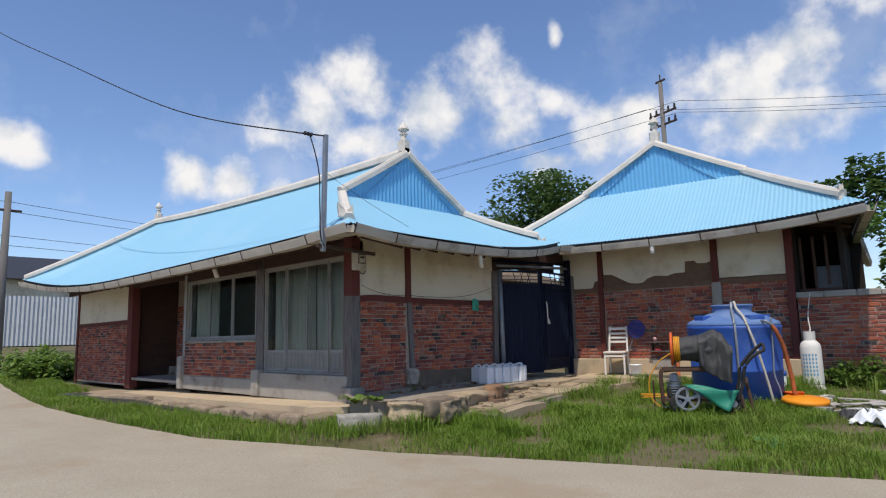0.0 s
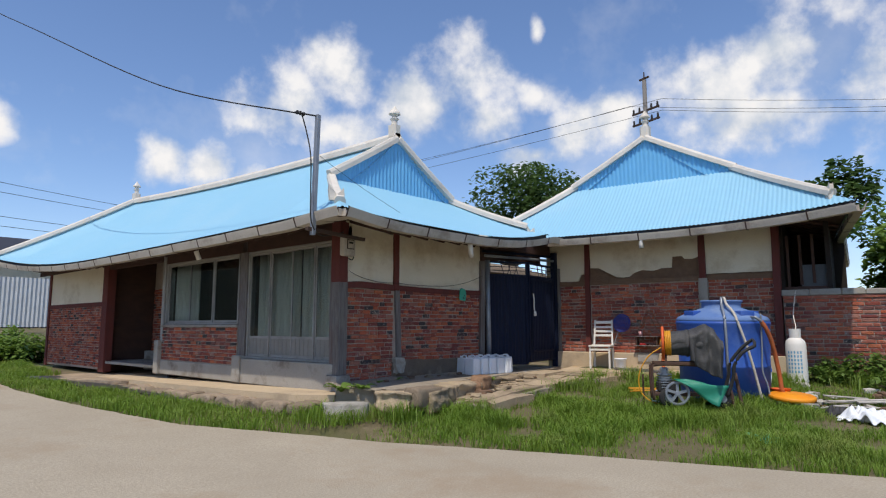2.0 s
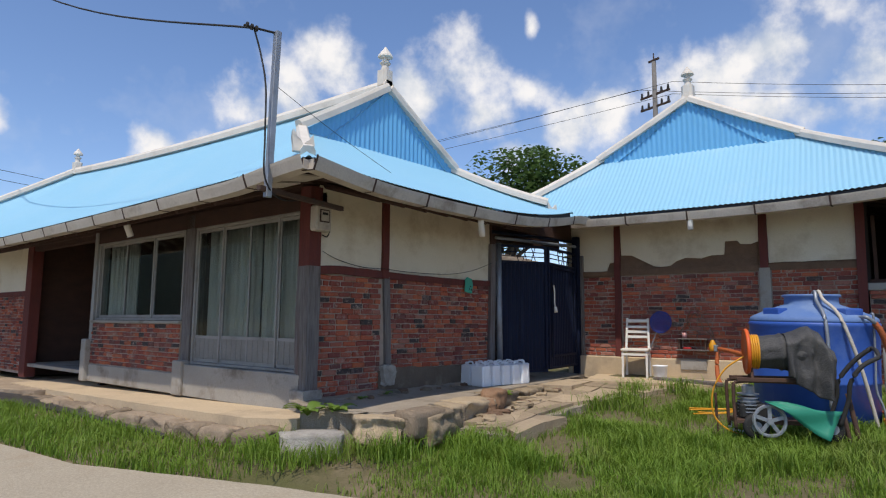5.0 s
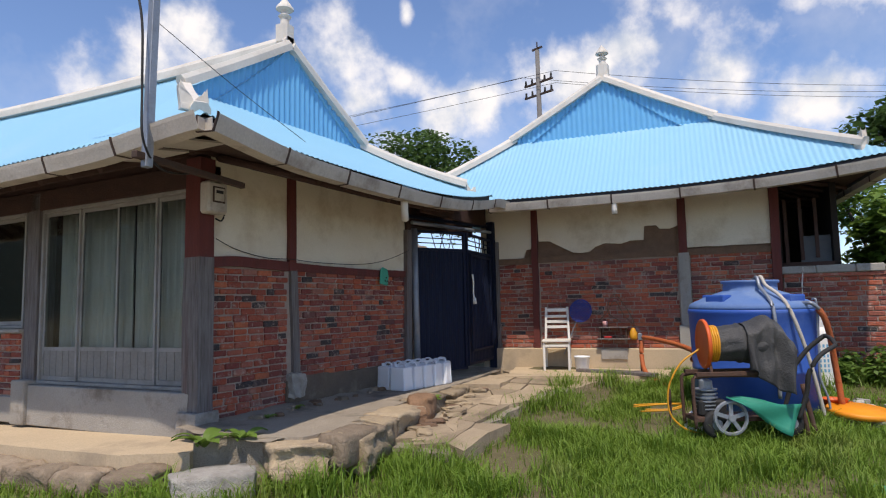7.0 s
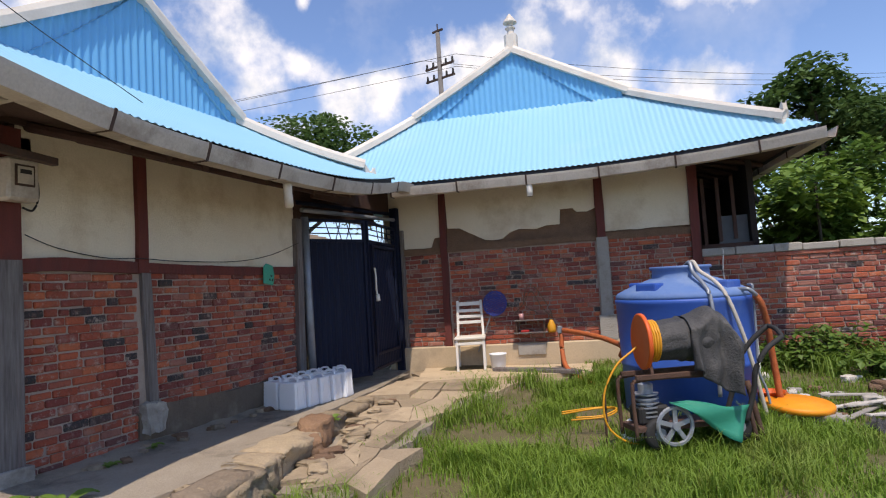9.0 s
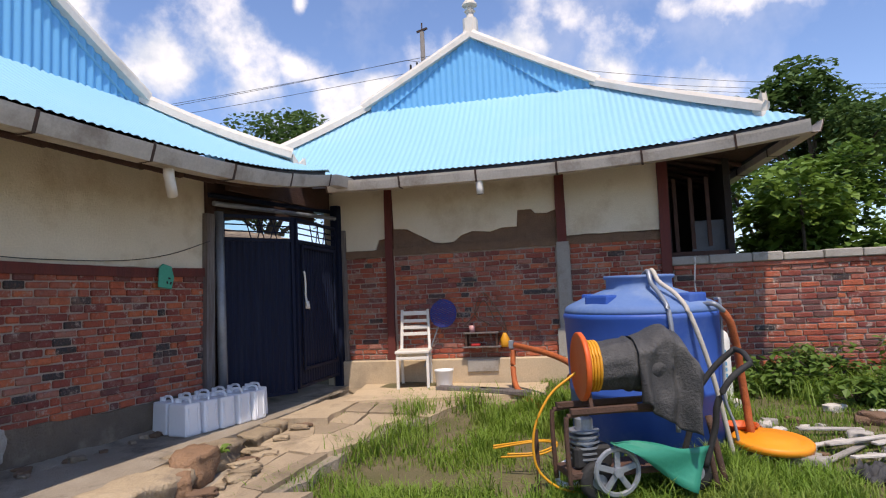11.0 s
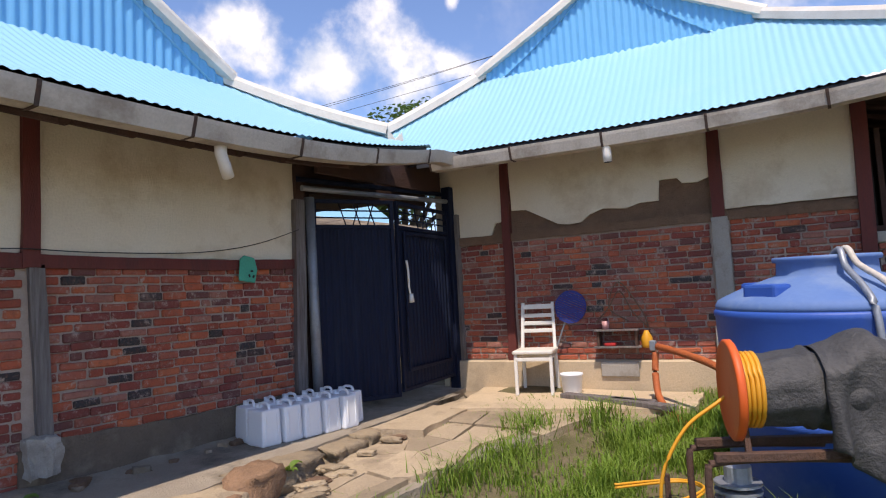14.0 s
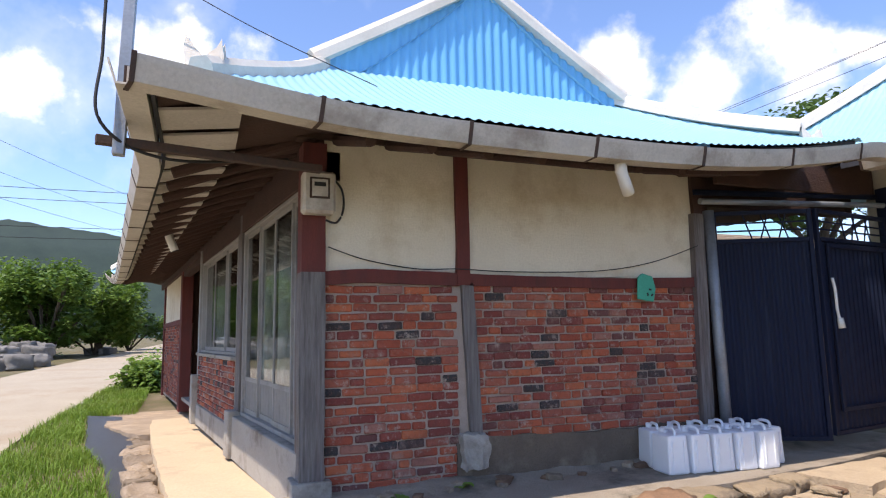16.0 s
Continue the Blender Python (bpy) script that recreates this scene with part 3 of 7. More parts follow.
crooked_post("end_post_head", W1_END + 0.08, 0.12, 2.0, 2.45, -0.04, 0.1, M["dark_wood"], house1, 9)
bm = bmesh.new()
bm_box(bm, (-0.22, -0.09, -0.27), (0.05, 0.17, 0.0))
bm_bevel(bm, 0.012)
part("pad_stone", bm, M["concrete"], house1)


def plaster_panel(name, outline, y0, y1, parent, m=None, mat=None):
    """A plaster field cut to an uneven outline (x, z)."""
    bm = bmesh.new()
    f = [bm.verts.new((x, y0, z)) for x, z in outline]
    b = [bm.verts.new((x, y1, z)) for x, z in outline]
    bm.faces.new(f)
    bm.faces.new(b[::-1])
    for i in range(len(f)):
        j = (i + 1) % len(f)
        bm.faces.new((f[i], f[j], b[j], b[i]))
    if m is not None:
        bm.transform(m)
    return part(name, bm, mat or M["plaster"], parent)


def ragged(x0, x1, z, amp, seed, n=14):
    return [(lerp(x0, x1, i / n), z + amp * noise.noise(Vector((lerp(x0, x1, i / n) * 5, seed, 0)))) for i in range(n + 1)]


plaster_panel("plaster_panel", ragged(0.0, 1.03, 1.425, 0.02, 1) + [(1.03, 2.44), (0.0, 2.44)], 0.0, 0.12, house1)
plaster_panel("plaster_panel", ragged(1.12, 3.42, 1.42, 0.02, 2) + [(3.42, 2.44), (1.12, 2.44)], 0.003, 0.12, house1)
# rough render foot
bm = bmesh.new()
bm_box(bm, (1.0, -0.03, -0.16), (W1_END + 0.05, 0.12, 0.16))
bmesh.ops.subdivide_edges(bm, edges=[e for e in bm.edges if abs((e.verts[0].co - e.verts[1].co).x) > 1], cuts=26)
wobble(bm, 0.05, 4.0, 2, (0, 0.6, 1))
part("render_foot", bm, M["foot"], house1, "rough earthy cement render at the wall foot")
bm = bmesh.new()
rock_mesh(bm, (0.22, 0.2, 0.26), 3)
bm.transform(Matrix.Translation((1.13, 0.0, 0.1)))
part("post_stone", bm, M["granite"], house1)
box_part("core", (0.02, 0.17, -0.3), (3.5, 0.30, 2.9), M["mud"], house1, bevel=0)

# street side: frames x = 0 plane, running along +y
wallA = structure("wall_west", "street wall with glazed doors, a window over brickwork and an open bay", "wall")
TO_A = Matrix(((0, 1, 0, 0), (1, 0, 0, 0), (0, 0, 1, 0), (0, 0, 0, 1)))   # wall coordinates (along, depth, up) to world


def a_box(name, a0, a1, d0, d1, z0, z1, mat, parent=wallA, label="", bevel=0.004):
    return box_part(name, (d0, a0, z0), (d1, a1, z1), mat, parent, label, bevel)


a_box("sill_wall", 0.02, 2.72, -0.16, 0.1, -0.26, 0.17, M["concrete"], label="stained concrete upstand below the glazed doors", bevel=0.01)
a_box("sill_wall", 2.98, 6.05, -0.13, 0.1, -0.26, 0.03, M["concrete"], bevel=0.01)
a_box("pier_block", 2.72, 2.98, -0.2, 0.1, -0.26, 0.22, M["concrete"], bevel=0.012)
a_box("pier_block", 6.05, 6.24, -0.2, 0.1, -0.26, 0.45, M["concrete"], bevel=0.012)
a_box("mortar_bed", 2.98, 6.05, -0.1, 0.06, 0.02, 0.735, M["mortar"], bevel=0)
BRICKS.append((wallA, TO_A, brick_courses(2.99, 6.04, 0.04, 0.73, 21, 0.185), -0.112))
a_box("window_ledge", 2.95, 6.08, -0.15, 0.08, 0.735, 0.775, M["concrete"])
a_box("mullion_post", 2.72, 2.95, -0.1, 0.1, 0.17, 2.3, M["grey_wood"], label="weathered timber post between the windows")
a_box("jamb_post", 6.02, 6.14, -0.12, 0.1, 0.4, 2.3, M["alu"])
a_box("head_beam", 0.0, 6.14, -0.1, 0.12, 2.10, 2.32, M["dark_wood"])
a_box("upper_boards", 0.0, 15.0, -0.06, 0.0, 2.3, 2.75, M["dark_wood"])
# far bay: brick and plaster beyond the open doorway
a_box("mortar_bed", 9.75, 14.0, 0.012, 0.2, -0.35, 1.30, M["mortar"], bevel=0)
BRICKS.append((wallA, TO_A, brick_courses(9.76, 13.95, -0.3, 1.27, 22), 0.0))
a_box("tie_beam", 9.7, 14.0, -0.03, 0.1, 1.27, 1.38, M["red_wood"])
plaster_panel("plaster_panel", [(9.8, 1.38), (14.0, 1.38), (14.0, 2.5), (9.8, 2.5)], 0.0, 0.15, wallA, TO_A)
a_box("door_post", 9.45, 9.78, -0.05, 0.15, -0.4, 2.5, M["red_wood"], label="oxblood painted door post")
a_box("end_post", 13.95, 14.1, -0.04, 0.2, -0.4, 2.6, M["red_wood"])
a_box("bay_back", 6.1, 10.2, 1.3, 1.42, -0.4, 2.6, M["mortar"], bevel=0)
BRICKS.append((wallA, TO_A, brick_courses(6.2, 9.9, 0.1, 1.75, 23), 1.288))
a_box("bay_plinth", 6.2, 9.9, 1.1, 1.29, -0.4, 0.1, M["concrete"])
a_box("bay_side", 9.78, 9.9, 0.15, 1.3, -0.4, 2.6, M["dark_wood"])
a_box("bay_side", 6.1, 6.2, 0.1, 1.3, -0.4, 2.6, M["dark_wood"])
a_box("bay_lintel", 6.14, 9.5, -0.03, 0.1, 2.2, 2.5, M["dark_wood"])
# the rest of the shell
box_part("north_wall", (0.0, 13.95, -0.4), (3.6, 14.1, 2.7), M["plaster"], wallA, bevel=0)
box_part("yard_wall", (3.4, 0.35, -0.4), (3.55, 14.0, 2.7), M["plaster"], wallA, bevel=0)
# dark colour on this partition stands in for the dim room behind the glass
box_part("back_partition", (0.9, 0.3, -0.3), (1.0, 6.1, 2.7), M["dark_wood"], wallA, bevel=0)
box_part("inner_floor", (0.0, 0.2, -0.18), (3.5, 14.0, -0.12), M["concrete"], wallA, bevel=0)
inner = box_part("ceiling_boards", (-0.05, 0.0, 2.72), (3.6, 14.1, 2.78), M["dark_wood"], None, bevel=0)
inner.name = "ceiling"
tagged(inner, "dark board ceiling inside the street house", "ceiling", kind="structure")


def glazed_door(name, a0, a1, z0, z1, depth, panel, label, sashes, curtains):
    ob = structure(name, label, "door" if panel else "window")
    fr = 0.035
    for lo, hi in (((depth - 0.03, a0, z0), (depth + 0.05, a0 + fr, z1)), ((depth - 0.03, a1 - fr, z0), (depth + 0.05, a1, z1)),
                   ((depth - 0.03, a0 + fr, z1 - fr), (depth + 0.05, a1 - fr, z1)), ((depth - 0.03, a0 + fr, z0), (depth + 0.05, a1 - fr, z0 + fr))):
        box_part("frame_bar", lo, hi, M["alu"], ob)
    w = (a1 - a0 - 2 * fr) / sashes
    for i in range(sashes):
        s0, s1 = a0 + fr + i * w + 0.002, a0 + fr + (i + 1) * w - 0.002
        d = depth + (0.012 if i % 2 else 0.034)
        zb = z0 + fr + 0.003
        sash = part("sash", bmesh.new(), M["alu"], ob)
        bm = bmesh.new()
        st = 0.028
        bm_box(bm, (d - 0.012, s0, zb), (d + 0.012, s0 + st, z1 - fr - 0.003))
        bm_box(bm, (d - 0.012, s1 - st, zb), (d + 0.012, s1, z1 - fr - 0.003))
        bm_box(bm, (d - 0.011, s0 + st, z1 - fr - 0.045), (d + 0.011, s1 - st, z1 - fr - 0.003))
        zp = zb + (0.36 if panel else 0.04)
        bm_box(bm, (d - 0.011, s0 + st, zb), (d + 0.011, s1 - st, zb + 0.045))
        if panel:
            bm_box(bm, (d - 0.011, s0 + st, zp - 0.04), (d + 0.011, s1 - st, zp))
        bm.to_mesh(sash.data)
        bm.free()
        sash.data.materials.clear()
        sash.data.materials.append(M["alu"])
        if panel:
            k = 5
            for j in range(k):
                p0, p1 = lerp(s0 + st, s1 - st, j / k), lerp(s0 + st, s1 - st, (j + 1) / k)
                box_part("panel_board", (d - 0.006, p0 + 0.003, zb + 0.046), (d + 0.006, p1 - 0.003, zp - 0.041), M["grey_panel"], sash, bevel=0.002)
        g = box_part("pane", (d - 0.003, s0 + st, zp), (d + 0.003, s1 - st, z1 - fr - 0.046), M["glass"], sash, bevel=0)
        g.visible_shadow = False
    # curtains hanging inside
    bm = bmesh.new()
    for c0, c1 in curtains:
        n = 60
        prev = None
        for i in range(n + 1):
            y = lerp(c0, c1, i / n)
            x = depth + 0.16 + 0.03 * math.sin(i * 1.15) + 0.012 * math.sin(i * 2.9)
            cur = (bm.verts.new((x, y, z0 + 0.05)), bm.verts.new((x, y, z1 - 0.02)))
            if prev:
                bm.faces.new((prev[0], cur[0], cur[1], prev[1]))
            prev = cur
    cur = finish("curtain", bm, M["curtain"], smooth=True)
    tagged(cur, "pale cotton curtain hanging in folds behind the glass", "curtain")
    sol = cur.modifiers.new("thickness", "SOLIDIFY")
    sol.thickness = 0.004
    return ob


glazed_door("door_1", 0.04, 2.70, 0.175, 2.10, -0.05, True, "grey aluminium sliding glazed doors with panelled feet", 4, [(0.12, 1.25), (1.32, 2.6)])
glazed_door("window_1", 3.0, 6.0, 0.78, 2.10, -0.06, False, "grey aluminium sliding window above the brick parapet", 3, [(4.9, 5.9)])

# ---- house 2: the wing across the yard ----
M2 = pose(5.66, 0.0, 0.0, 0, 0, 8.0)
TO_2 = M2 @ Matrix(((0, 1, 0, 0), (-1, 0, 0, 0), (0, 0, 1, 0), (0, 0, 0, 1)))   # (along, depth, up) to world
wall2 = structure("wall_east", "yard wall of old red brick with cream plaster falling away above", "wall")


def b_box(name, a0, a1, d0, d1, z0, z1, mat, parent=wall2, label="", bevel=0.004):
    return box_part(name, (a0, d0, z0), (a1, d1, z1), mat, parent, label, bevel, TO_2)


B_TOP = 2.75
b_box("mortar_bed", 0.25, 4.66, 0.012, 0.2, 0.15, 1.66, M["mortar"], bevel=0)
for a0, a1, z0, z1, s in ((0.30, 1.0, 0.21, 1.60, 31), (1.12, 3.28, 0.2, 1.60, 32), (3.47, 4.60, 0.2, 1.64, 33)):
    BRICKS.append((wall2, TO_2, brick_courses(a0, a1, z0, z1, s, 0.20, 0.068), 0.0))
b_box("plinth", 0.2, 4.75, -0.07, 0.2, -0.35, 0.2, M["pale_concrete"], label="sunlit sandy concrete plinth", bevel=0.015)
b_box("concrete_pier", 3.30, 3.46, -0.045, 0.1, 0.2, 1.66, M["concrete"], label="grey cement pier")
b_box("pier_foot", 3.26, 3.50, -0.07, 0.1, 0.2, 0.55, M["concrete"])
wavy_board("tie_beam", 0.3, 1.02, 1.60, 1.70, -0.03, 0.1, M["mud"], wall2, 12, 0, TO_2)
wavy_board("tie_beam", 1.1, 4.62, 1.61, 1.70, -0.03, 0.1, M["mud"], wall2, 13, 0.01, TO_2)
crooked_post("post", 1.06, 0.10, 0.2, B_TOP, -0.05, 0.1, M["red_wood"], wall2, 14, 0.02, TO_2, "oxblood post stained with mortar")
crooked_post("post_head", 3.38, 0.12, 1.66, B_TOP, -0.05, 0.1, M["red_wood"], wall2, 15, 0.0, TO_2)
crooked_post("end_post", 4.66, 0.12, 0.2, B_TOP, -0.06, 0.14, M["red_wood"], wall2, 16, 0.03, TO_2)
b_box("mud_panel", 0.3, 4.6, 0.03, 0.12, 1.66, B_TOP, M["mud"], bevel=0)
LOW = [(1.12, 1.98), (1.3, 1.96), (1.5, 1.86), (1.68, 1.76), (1.8, 1.74), (1.95, 1.75), (2.05, 1.83), (2.2, 1.88), (2.45, 1.86), (2.6, 1.9), (2.80, 1.9), (2.82, 2.12), (3.0, 2.12), (3.05, 2.06), (3.2, 2.05), (3.33, 2.10)]
plaster_panel("plaster_panel", [(x, z + 0.012 * noise.noise(Vector((x * 19, 1, 2)))) for x, z in LOW] + [(3.33, B_TOP), (1.1, B_TOP)], -0.004, 0.05, wall2, TO_2)
plaster_panel("plaster_panel", ragged(0.25, 0.85, 1.70, 0.015, 5) + [(0.9, 1.84), (1.02, 1.86), (1.02, B_TOP), (0.25, B_TOP)], -0.004, 0.05, wall2, TO_2)
plaster_panel("plaster_panel", ragged(3.44, 4.6, 1.74, 0.02, 6) + [(4.6, B_TOP), (3.44, B_TOP)], -0.004, 0.05, wall2, TO_2)
b_box("upper_wall", 0.2, 4.7, 0.05, 0.2, B_TOP, 2.98, M["dark_wood"], bevel=0)
b_box("north_return", 0.1, 0.25, 0.0, 6.0, -0.3, 2.75, M["plaster"], bevel=0)
b_box("south_wall", 4.55, 4.68, 2.2, 7.0, -0.3, 2.8, M["mud"], bevel=0)
b_box("inner_back", 0.2, 4.7, 2.2, 2.3, -0.3, 2.9, M["mud"], bevel=0)

# open shed south of it, behind the yard wall
shed = structure("shed_1", "open shed with shade-coloured walls and a broken slatted window under the eave", "shed")
# the shade inside the shed is painted as near-black walls
b_box("shed_back", 4.7, 5.7, 2.2, 2.3, -0.3, 2.9, M["shade_black"], shed, bevel=0)
b_box("shed_side", 4.70, 4.76, 0.2, 2.2, 1.3, 2.7, M["shade_black"], shed, bevel=0)
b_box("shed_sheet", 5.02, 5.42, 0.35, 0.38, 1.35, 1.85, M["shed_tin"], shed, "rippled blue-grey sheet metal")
b_box("shed_wall", 5.42, 5.50, 0.2, 2.2, 1.27, 2.75, M["shade_black"], shed, bevel=0)
for i in range(3):
    b_box("window_bar", 4.80 + i * 0.20, 4.85 + i * 0.20, 0.22 + 0.01 * i, 0.25 + 0.01 * i, 1.45 + 0.03 * (i % 3), 2.4, M["dark_wood"], shed)
b_box("window_rail", 4.74, 5.5, 0.2, 0.27, 1.38, 1.45, M["dark_wood"], shed)

# yard wall going on south
ywall = structure("wall_yard", "low old brick yard wall with a cement coping", "wall")
YEND = 15.0
b_box("mortar_bed", 4.72, YEND, 0.03, 0.22, -0.3, 1.25, M["mortar"], ywall, bevel=0)
BRICKS.append((ywall, TO_2, brick_courses(4.73, YEND, -0.06, 1.22, 41, 0.21, 0.072, 0.060), 0.018))
b_box("brick_lip", 4.72, YEND, -0.005, 0.24, 1.22, 1.27, M["brick_i"], ywall)
rngc = random.Random(5)
a = 4.7
while a < YEND:
    w = rngc.uniform(0.34, 0.5)
    b_box("coping_block", a, min(a + w - 0.006, YEND), -0.03 + rngc.uniform(-0.01, 0.01), 0.27, 1.274, 1.375 + rngc.uniform(-0.01, 0.012), M["concrete"], ywall, bevel=0.012)
    a += w


# ---- roofs ----
def eave_curve(a0, a1, za, zm, zb, out_a, out_m, out_b):
    """Height and reach of an eave that lifts and flares towards its corners."""
    def f(a):
        t = (a - a0) / (a1 - a0)
        e = abs(2 * t - 1) ** 2.2
        return (lerp(zm, za if t < 0.5 else zb, e), lerp(out_m, out_a if t < 0.5 else out_b, abs(2 * t - 1) ** 3))
    return f


def slope(name, a0, a1, top, eave, parent, mat, to, pitch=0.076, amp=0.0065, rows=7, sag=0.06, per_wave=6):
    """A corrugated slope: columns run straight down from top(a) to eave(a); each gives (reach, height)."""
    bm = bmesh.new()
    n = max(2, int(abs(a1 - a0) / pitch * per_wave))
    prev = None
    for i in range(n + 1):
        a = lerp(a0, a1, i / n)
        (r0, z0), (r1, z1) = top(a), eave(a)
        wv = amp * math.sin(2 * math.pi * a / pitch)
        col = []
        for k in range(rows + 1):
            v = k / rows
            col.append(bm.verts.new(to @ Vector((a, lerp(r0, r1, v), lerp(z0, z1, v) - sag * 4 * v * (1 - v) * min(1.0, abs(z0 - z1)) + wv))))
        if prev:
            for k in range(rows):
                bm.faces.new((prev[k], col[k], col[k + 1], prev[k + 1]))
        prev = col
    return part(name, bm, mat, parent, smooth=True)


def cap_line(name, pts, parent, w=0.15, h=0.10, mat=None):
    bm = bmesh.new()
    bm_sweep(bm, pts, [(-w / 2, -0.02), (w / 2, -0.02), (w / 2, h * 0.55), (w * 0.32, h), (-w * 0.32, h), (-w / 2, h * 0.55)])
    return part(name, bm, mat or M["cap"], parent)


def eave_gutter(pts, group):
    """Box gutter under an eave: trough in lengths, with dark straps."""
    ob = thing("gutter", Matrix(), "weathered cream metal gutter with dark rusty straps under the eave", "gutter", group, "structure")
    k = 1.08
    prof = [(-0.062, -0.055), (0.055, -0.055), (0.085, 0.035), (0.090, 0.06), (0.082, 0.06), (0.078, 0.035), (0.05, -0.046), (-0.054, -0.046), (-0.054, 0.05), (-0.062, 0.05)]
    prof = [(p * k, q * k) for p, q in prof]
    cut, acc, seg = [], 0.0, [pts[0]]
    for p, q in zip(pts, pts[1:]):
        acc += (Vector(q) - Vector(p)).length
        seg.append(q)
        if acc > 0.86:
            cut.append(seg)
            seg, acc = [q], 0.0
    if len(seg) > 1:
        cut.append(seg)
    for i, s in enumerate(cut):
        bm = bmesh.new()
        lift = Vector((0, 0, 0.004 * (i % 2)))
        bm_sweep(bm, [Vector(p) + lift for p in s], prof)
        part("trough", bm, M["gutter"], ob)
        d = (Vector(s[1]) - Vector(s[0])).normalized() * 0.012
        bm = bmesh.new()
        bm_sweep(bm, [Vector(s[0]) - d + lift, Vector(s[0]) + d + lift], [(p * k, q * k) for p, q in ((-0.066, 0.055), (-0.066, -0.060), (0.058, -0.060), (0.090, 0.035), (0.096, 0.066), (0.090, 0.066), (0.086, 0.037), (0.054, -0.056), (-0.06, -0.056), (-0.06, 0.055))])
        part("strap", bm, M["strap"], ob)
    return ob


def finial_mesh(bm, h=0.62):
    prof = [(0.10, 0.0), (0.10, 0.24), (0.06, 0.26), (0.055, 0.33), (0.085, 0.37), (0.05, 0.40), (0.05, 0.43), (0.115, 0.46), (0.105, 0.49), (0.06, 0.55), (0.012, 0.62)]
    n = 12
    rings = []
    for r, z in prof:
        sq = 1.25 if z < 0.25 else 1.0
        ring = []
        for k in range(n):
            a = 2 * math.pi * k / n
            c, s = math.cos(a), math.sin(a)
            q = 1 / max(abs(c), abs(s)) if z < 0.25 else 1.0
            ring.append(bm.verts.new((r * c * min(q, 1.3), r * s * min(q, 1.3), z * h / 0.62)))
        rings.append(ring)
    for a, b in zip(rings, rings[1:]):
        for k in range(n):
            bm.faces.new((a[k], a[(k + 1) % n], b[(k + 1) % n], b[k]))
    bm.faces.new(rings[0][::-1])
    bm.faces.new(rings[-1])


def finial(parent, place, h=0.62):
    bm = bmesh.new()
    finial_mesh(bm, h)
    bm.transform(Matrix.Translation(place))
    part("finial", bm, M["cap"], parent, "white turned roof finial")


def curl_ornament(parent, place, turn, s=1.0):
    """Upturned leaf-shaped hip end: two thick curled lobes on a base."""
    bm = bmesh.new()
    for sx, hh, ww in ((-1, 0.26, 0.13), (1, 0.20, 0.11)):
        pts = [(0.0, 0.0), (sx * 0.05, 0.1), (sx * (0.05 + ww * 0.6), hh * 0.7), (sx * (0.04 + ww), hh), (sx * (0.02 + ww * 1.25), hh * 0.6), (sx * 0.17, 0.08), (sx * 0.16, 0.0)]
        f = [bm.verts.new((x, -0.045, z)) for x, z in pts]
        b = [bm.verts.new((x, 0.045, z)) for x, z in pts]
        bm.faces.new(f)
        bm.faces.new(b[::-1])
        for i in range(len(pts)):
            j = (i + 1) % len(pts)
            bm.faces.new((f[i], f[j], b[j], b[i]))
    bm_box(bm, (-0.17, -0.055, -0.08), (0.17, 0.055, 0.005))
    bm_bevel(bm, 0.012, 2)
    bm.transform(Matrix.Translation(place) @ Matrix.Rotation(radians(turn), 4, "Z") @ Matrix.Scale(s, 4))
    part("hip_ornament", bm, M["cap"], parent, "white curled hip end ornament")


roof1 = structure("roof_1", "sky-blue corrugated hip-and-gable roof with cream ridge caps", "roof")
GX0, GX1, GY, GZ = 0.16, 3.08, 0.62, 3.25           # gable base
RX, RZ = 1.60, 4.17                                  # ridge
SW, SE = (-1.13, -1.29, 2.20), (4.55, -0.86, 2.51)   # corners
Y_FAR_GABLE, Y_FAR, Z_FAR = 12.2, 15.4, 2.75
FARZ = 3.35
s_eave = eave_curve(SW[0], SE[0], SW[2], 2.20, SE[2], SW[1], -1.02, SE[1])
w_eave = eave_curve(SW[1], Y_FAR, SW[2], 2.14, Z_FAR, SW[0], -1.12, -1.3)


def hip_drop(t, z0, z1, sag=0.10):
    return lerp(z0, z1, t) - sag * 4 * t * (1 - t) * 0.5


def top_s(x):
    if x < GX0:
        t = (GX0 - x) / (GX0 - SW[0])
        return (lerp(GY, SW[1], t), hip_drop(t, GZ, SW[2] + 0.10))
    if x > GX1:
        t = (x - GX1) / (SE[0] - GX1)
        return (lerp(GY, SE[1], t), hip_drop(t, GZ, SE[2] + 0.10))
    return (GY, GZ)


def eave_s(x):
    z, r = s_eave(x)
    return (r, z + 0.10)


TO_S = Matrix(((1, 0, 0, 0), (0, 1, 0, 0), (0, 0, 1, 0), (0, 0, 0, 1)))   # a = x, reach = y
TO_W = Matrix(((0, 1, 0, 0), (1, 0, 0, 0), (0, 0, 1, 0), (0, 0, 0, 1)))   # a = y, reach = x
slope("south_slope", SW[0], SE[0], top_s, eave_s, roof1, M["roof"], TO_S, rows=7, sag=0.05)


def top_w_hip(y):
    t = (GY - y) / (GY - SW[1])
    return (lerp(GX0, SW[0], t), hip_drop(t, GZ, SW[2] + 0.10))


def eave_w(y):
    z, r = w_eave(y)
    return (r, z + 0.10)


def ridge_z(y):
    t = (y - GY) / (Y_FAR_GABLE - GY)
    return lerp(RZ, 4.55, t) - 0.10 * 4 * t * (1 - t)


def top_w_far(y):
    t = (y - Y_FAR_GABLE) / (Y_FAR - Y_FAR_GABLE)
    return (lerp(RX, -1.3, t), hip_drop(t, 4.55, Z_FAR + 0.10))


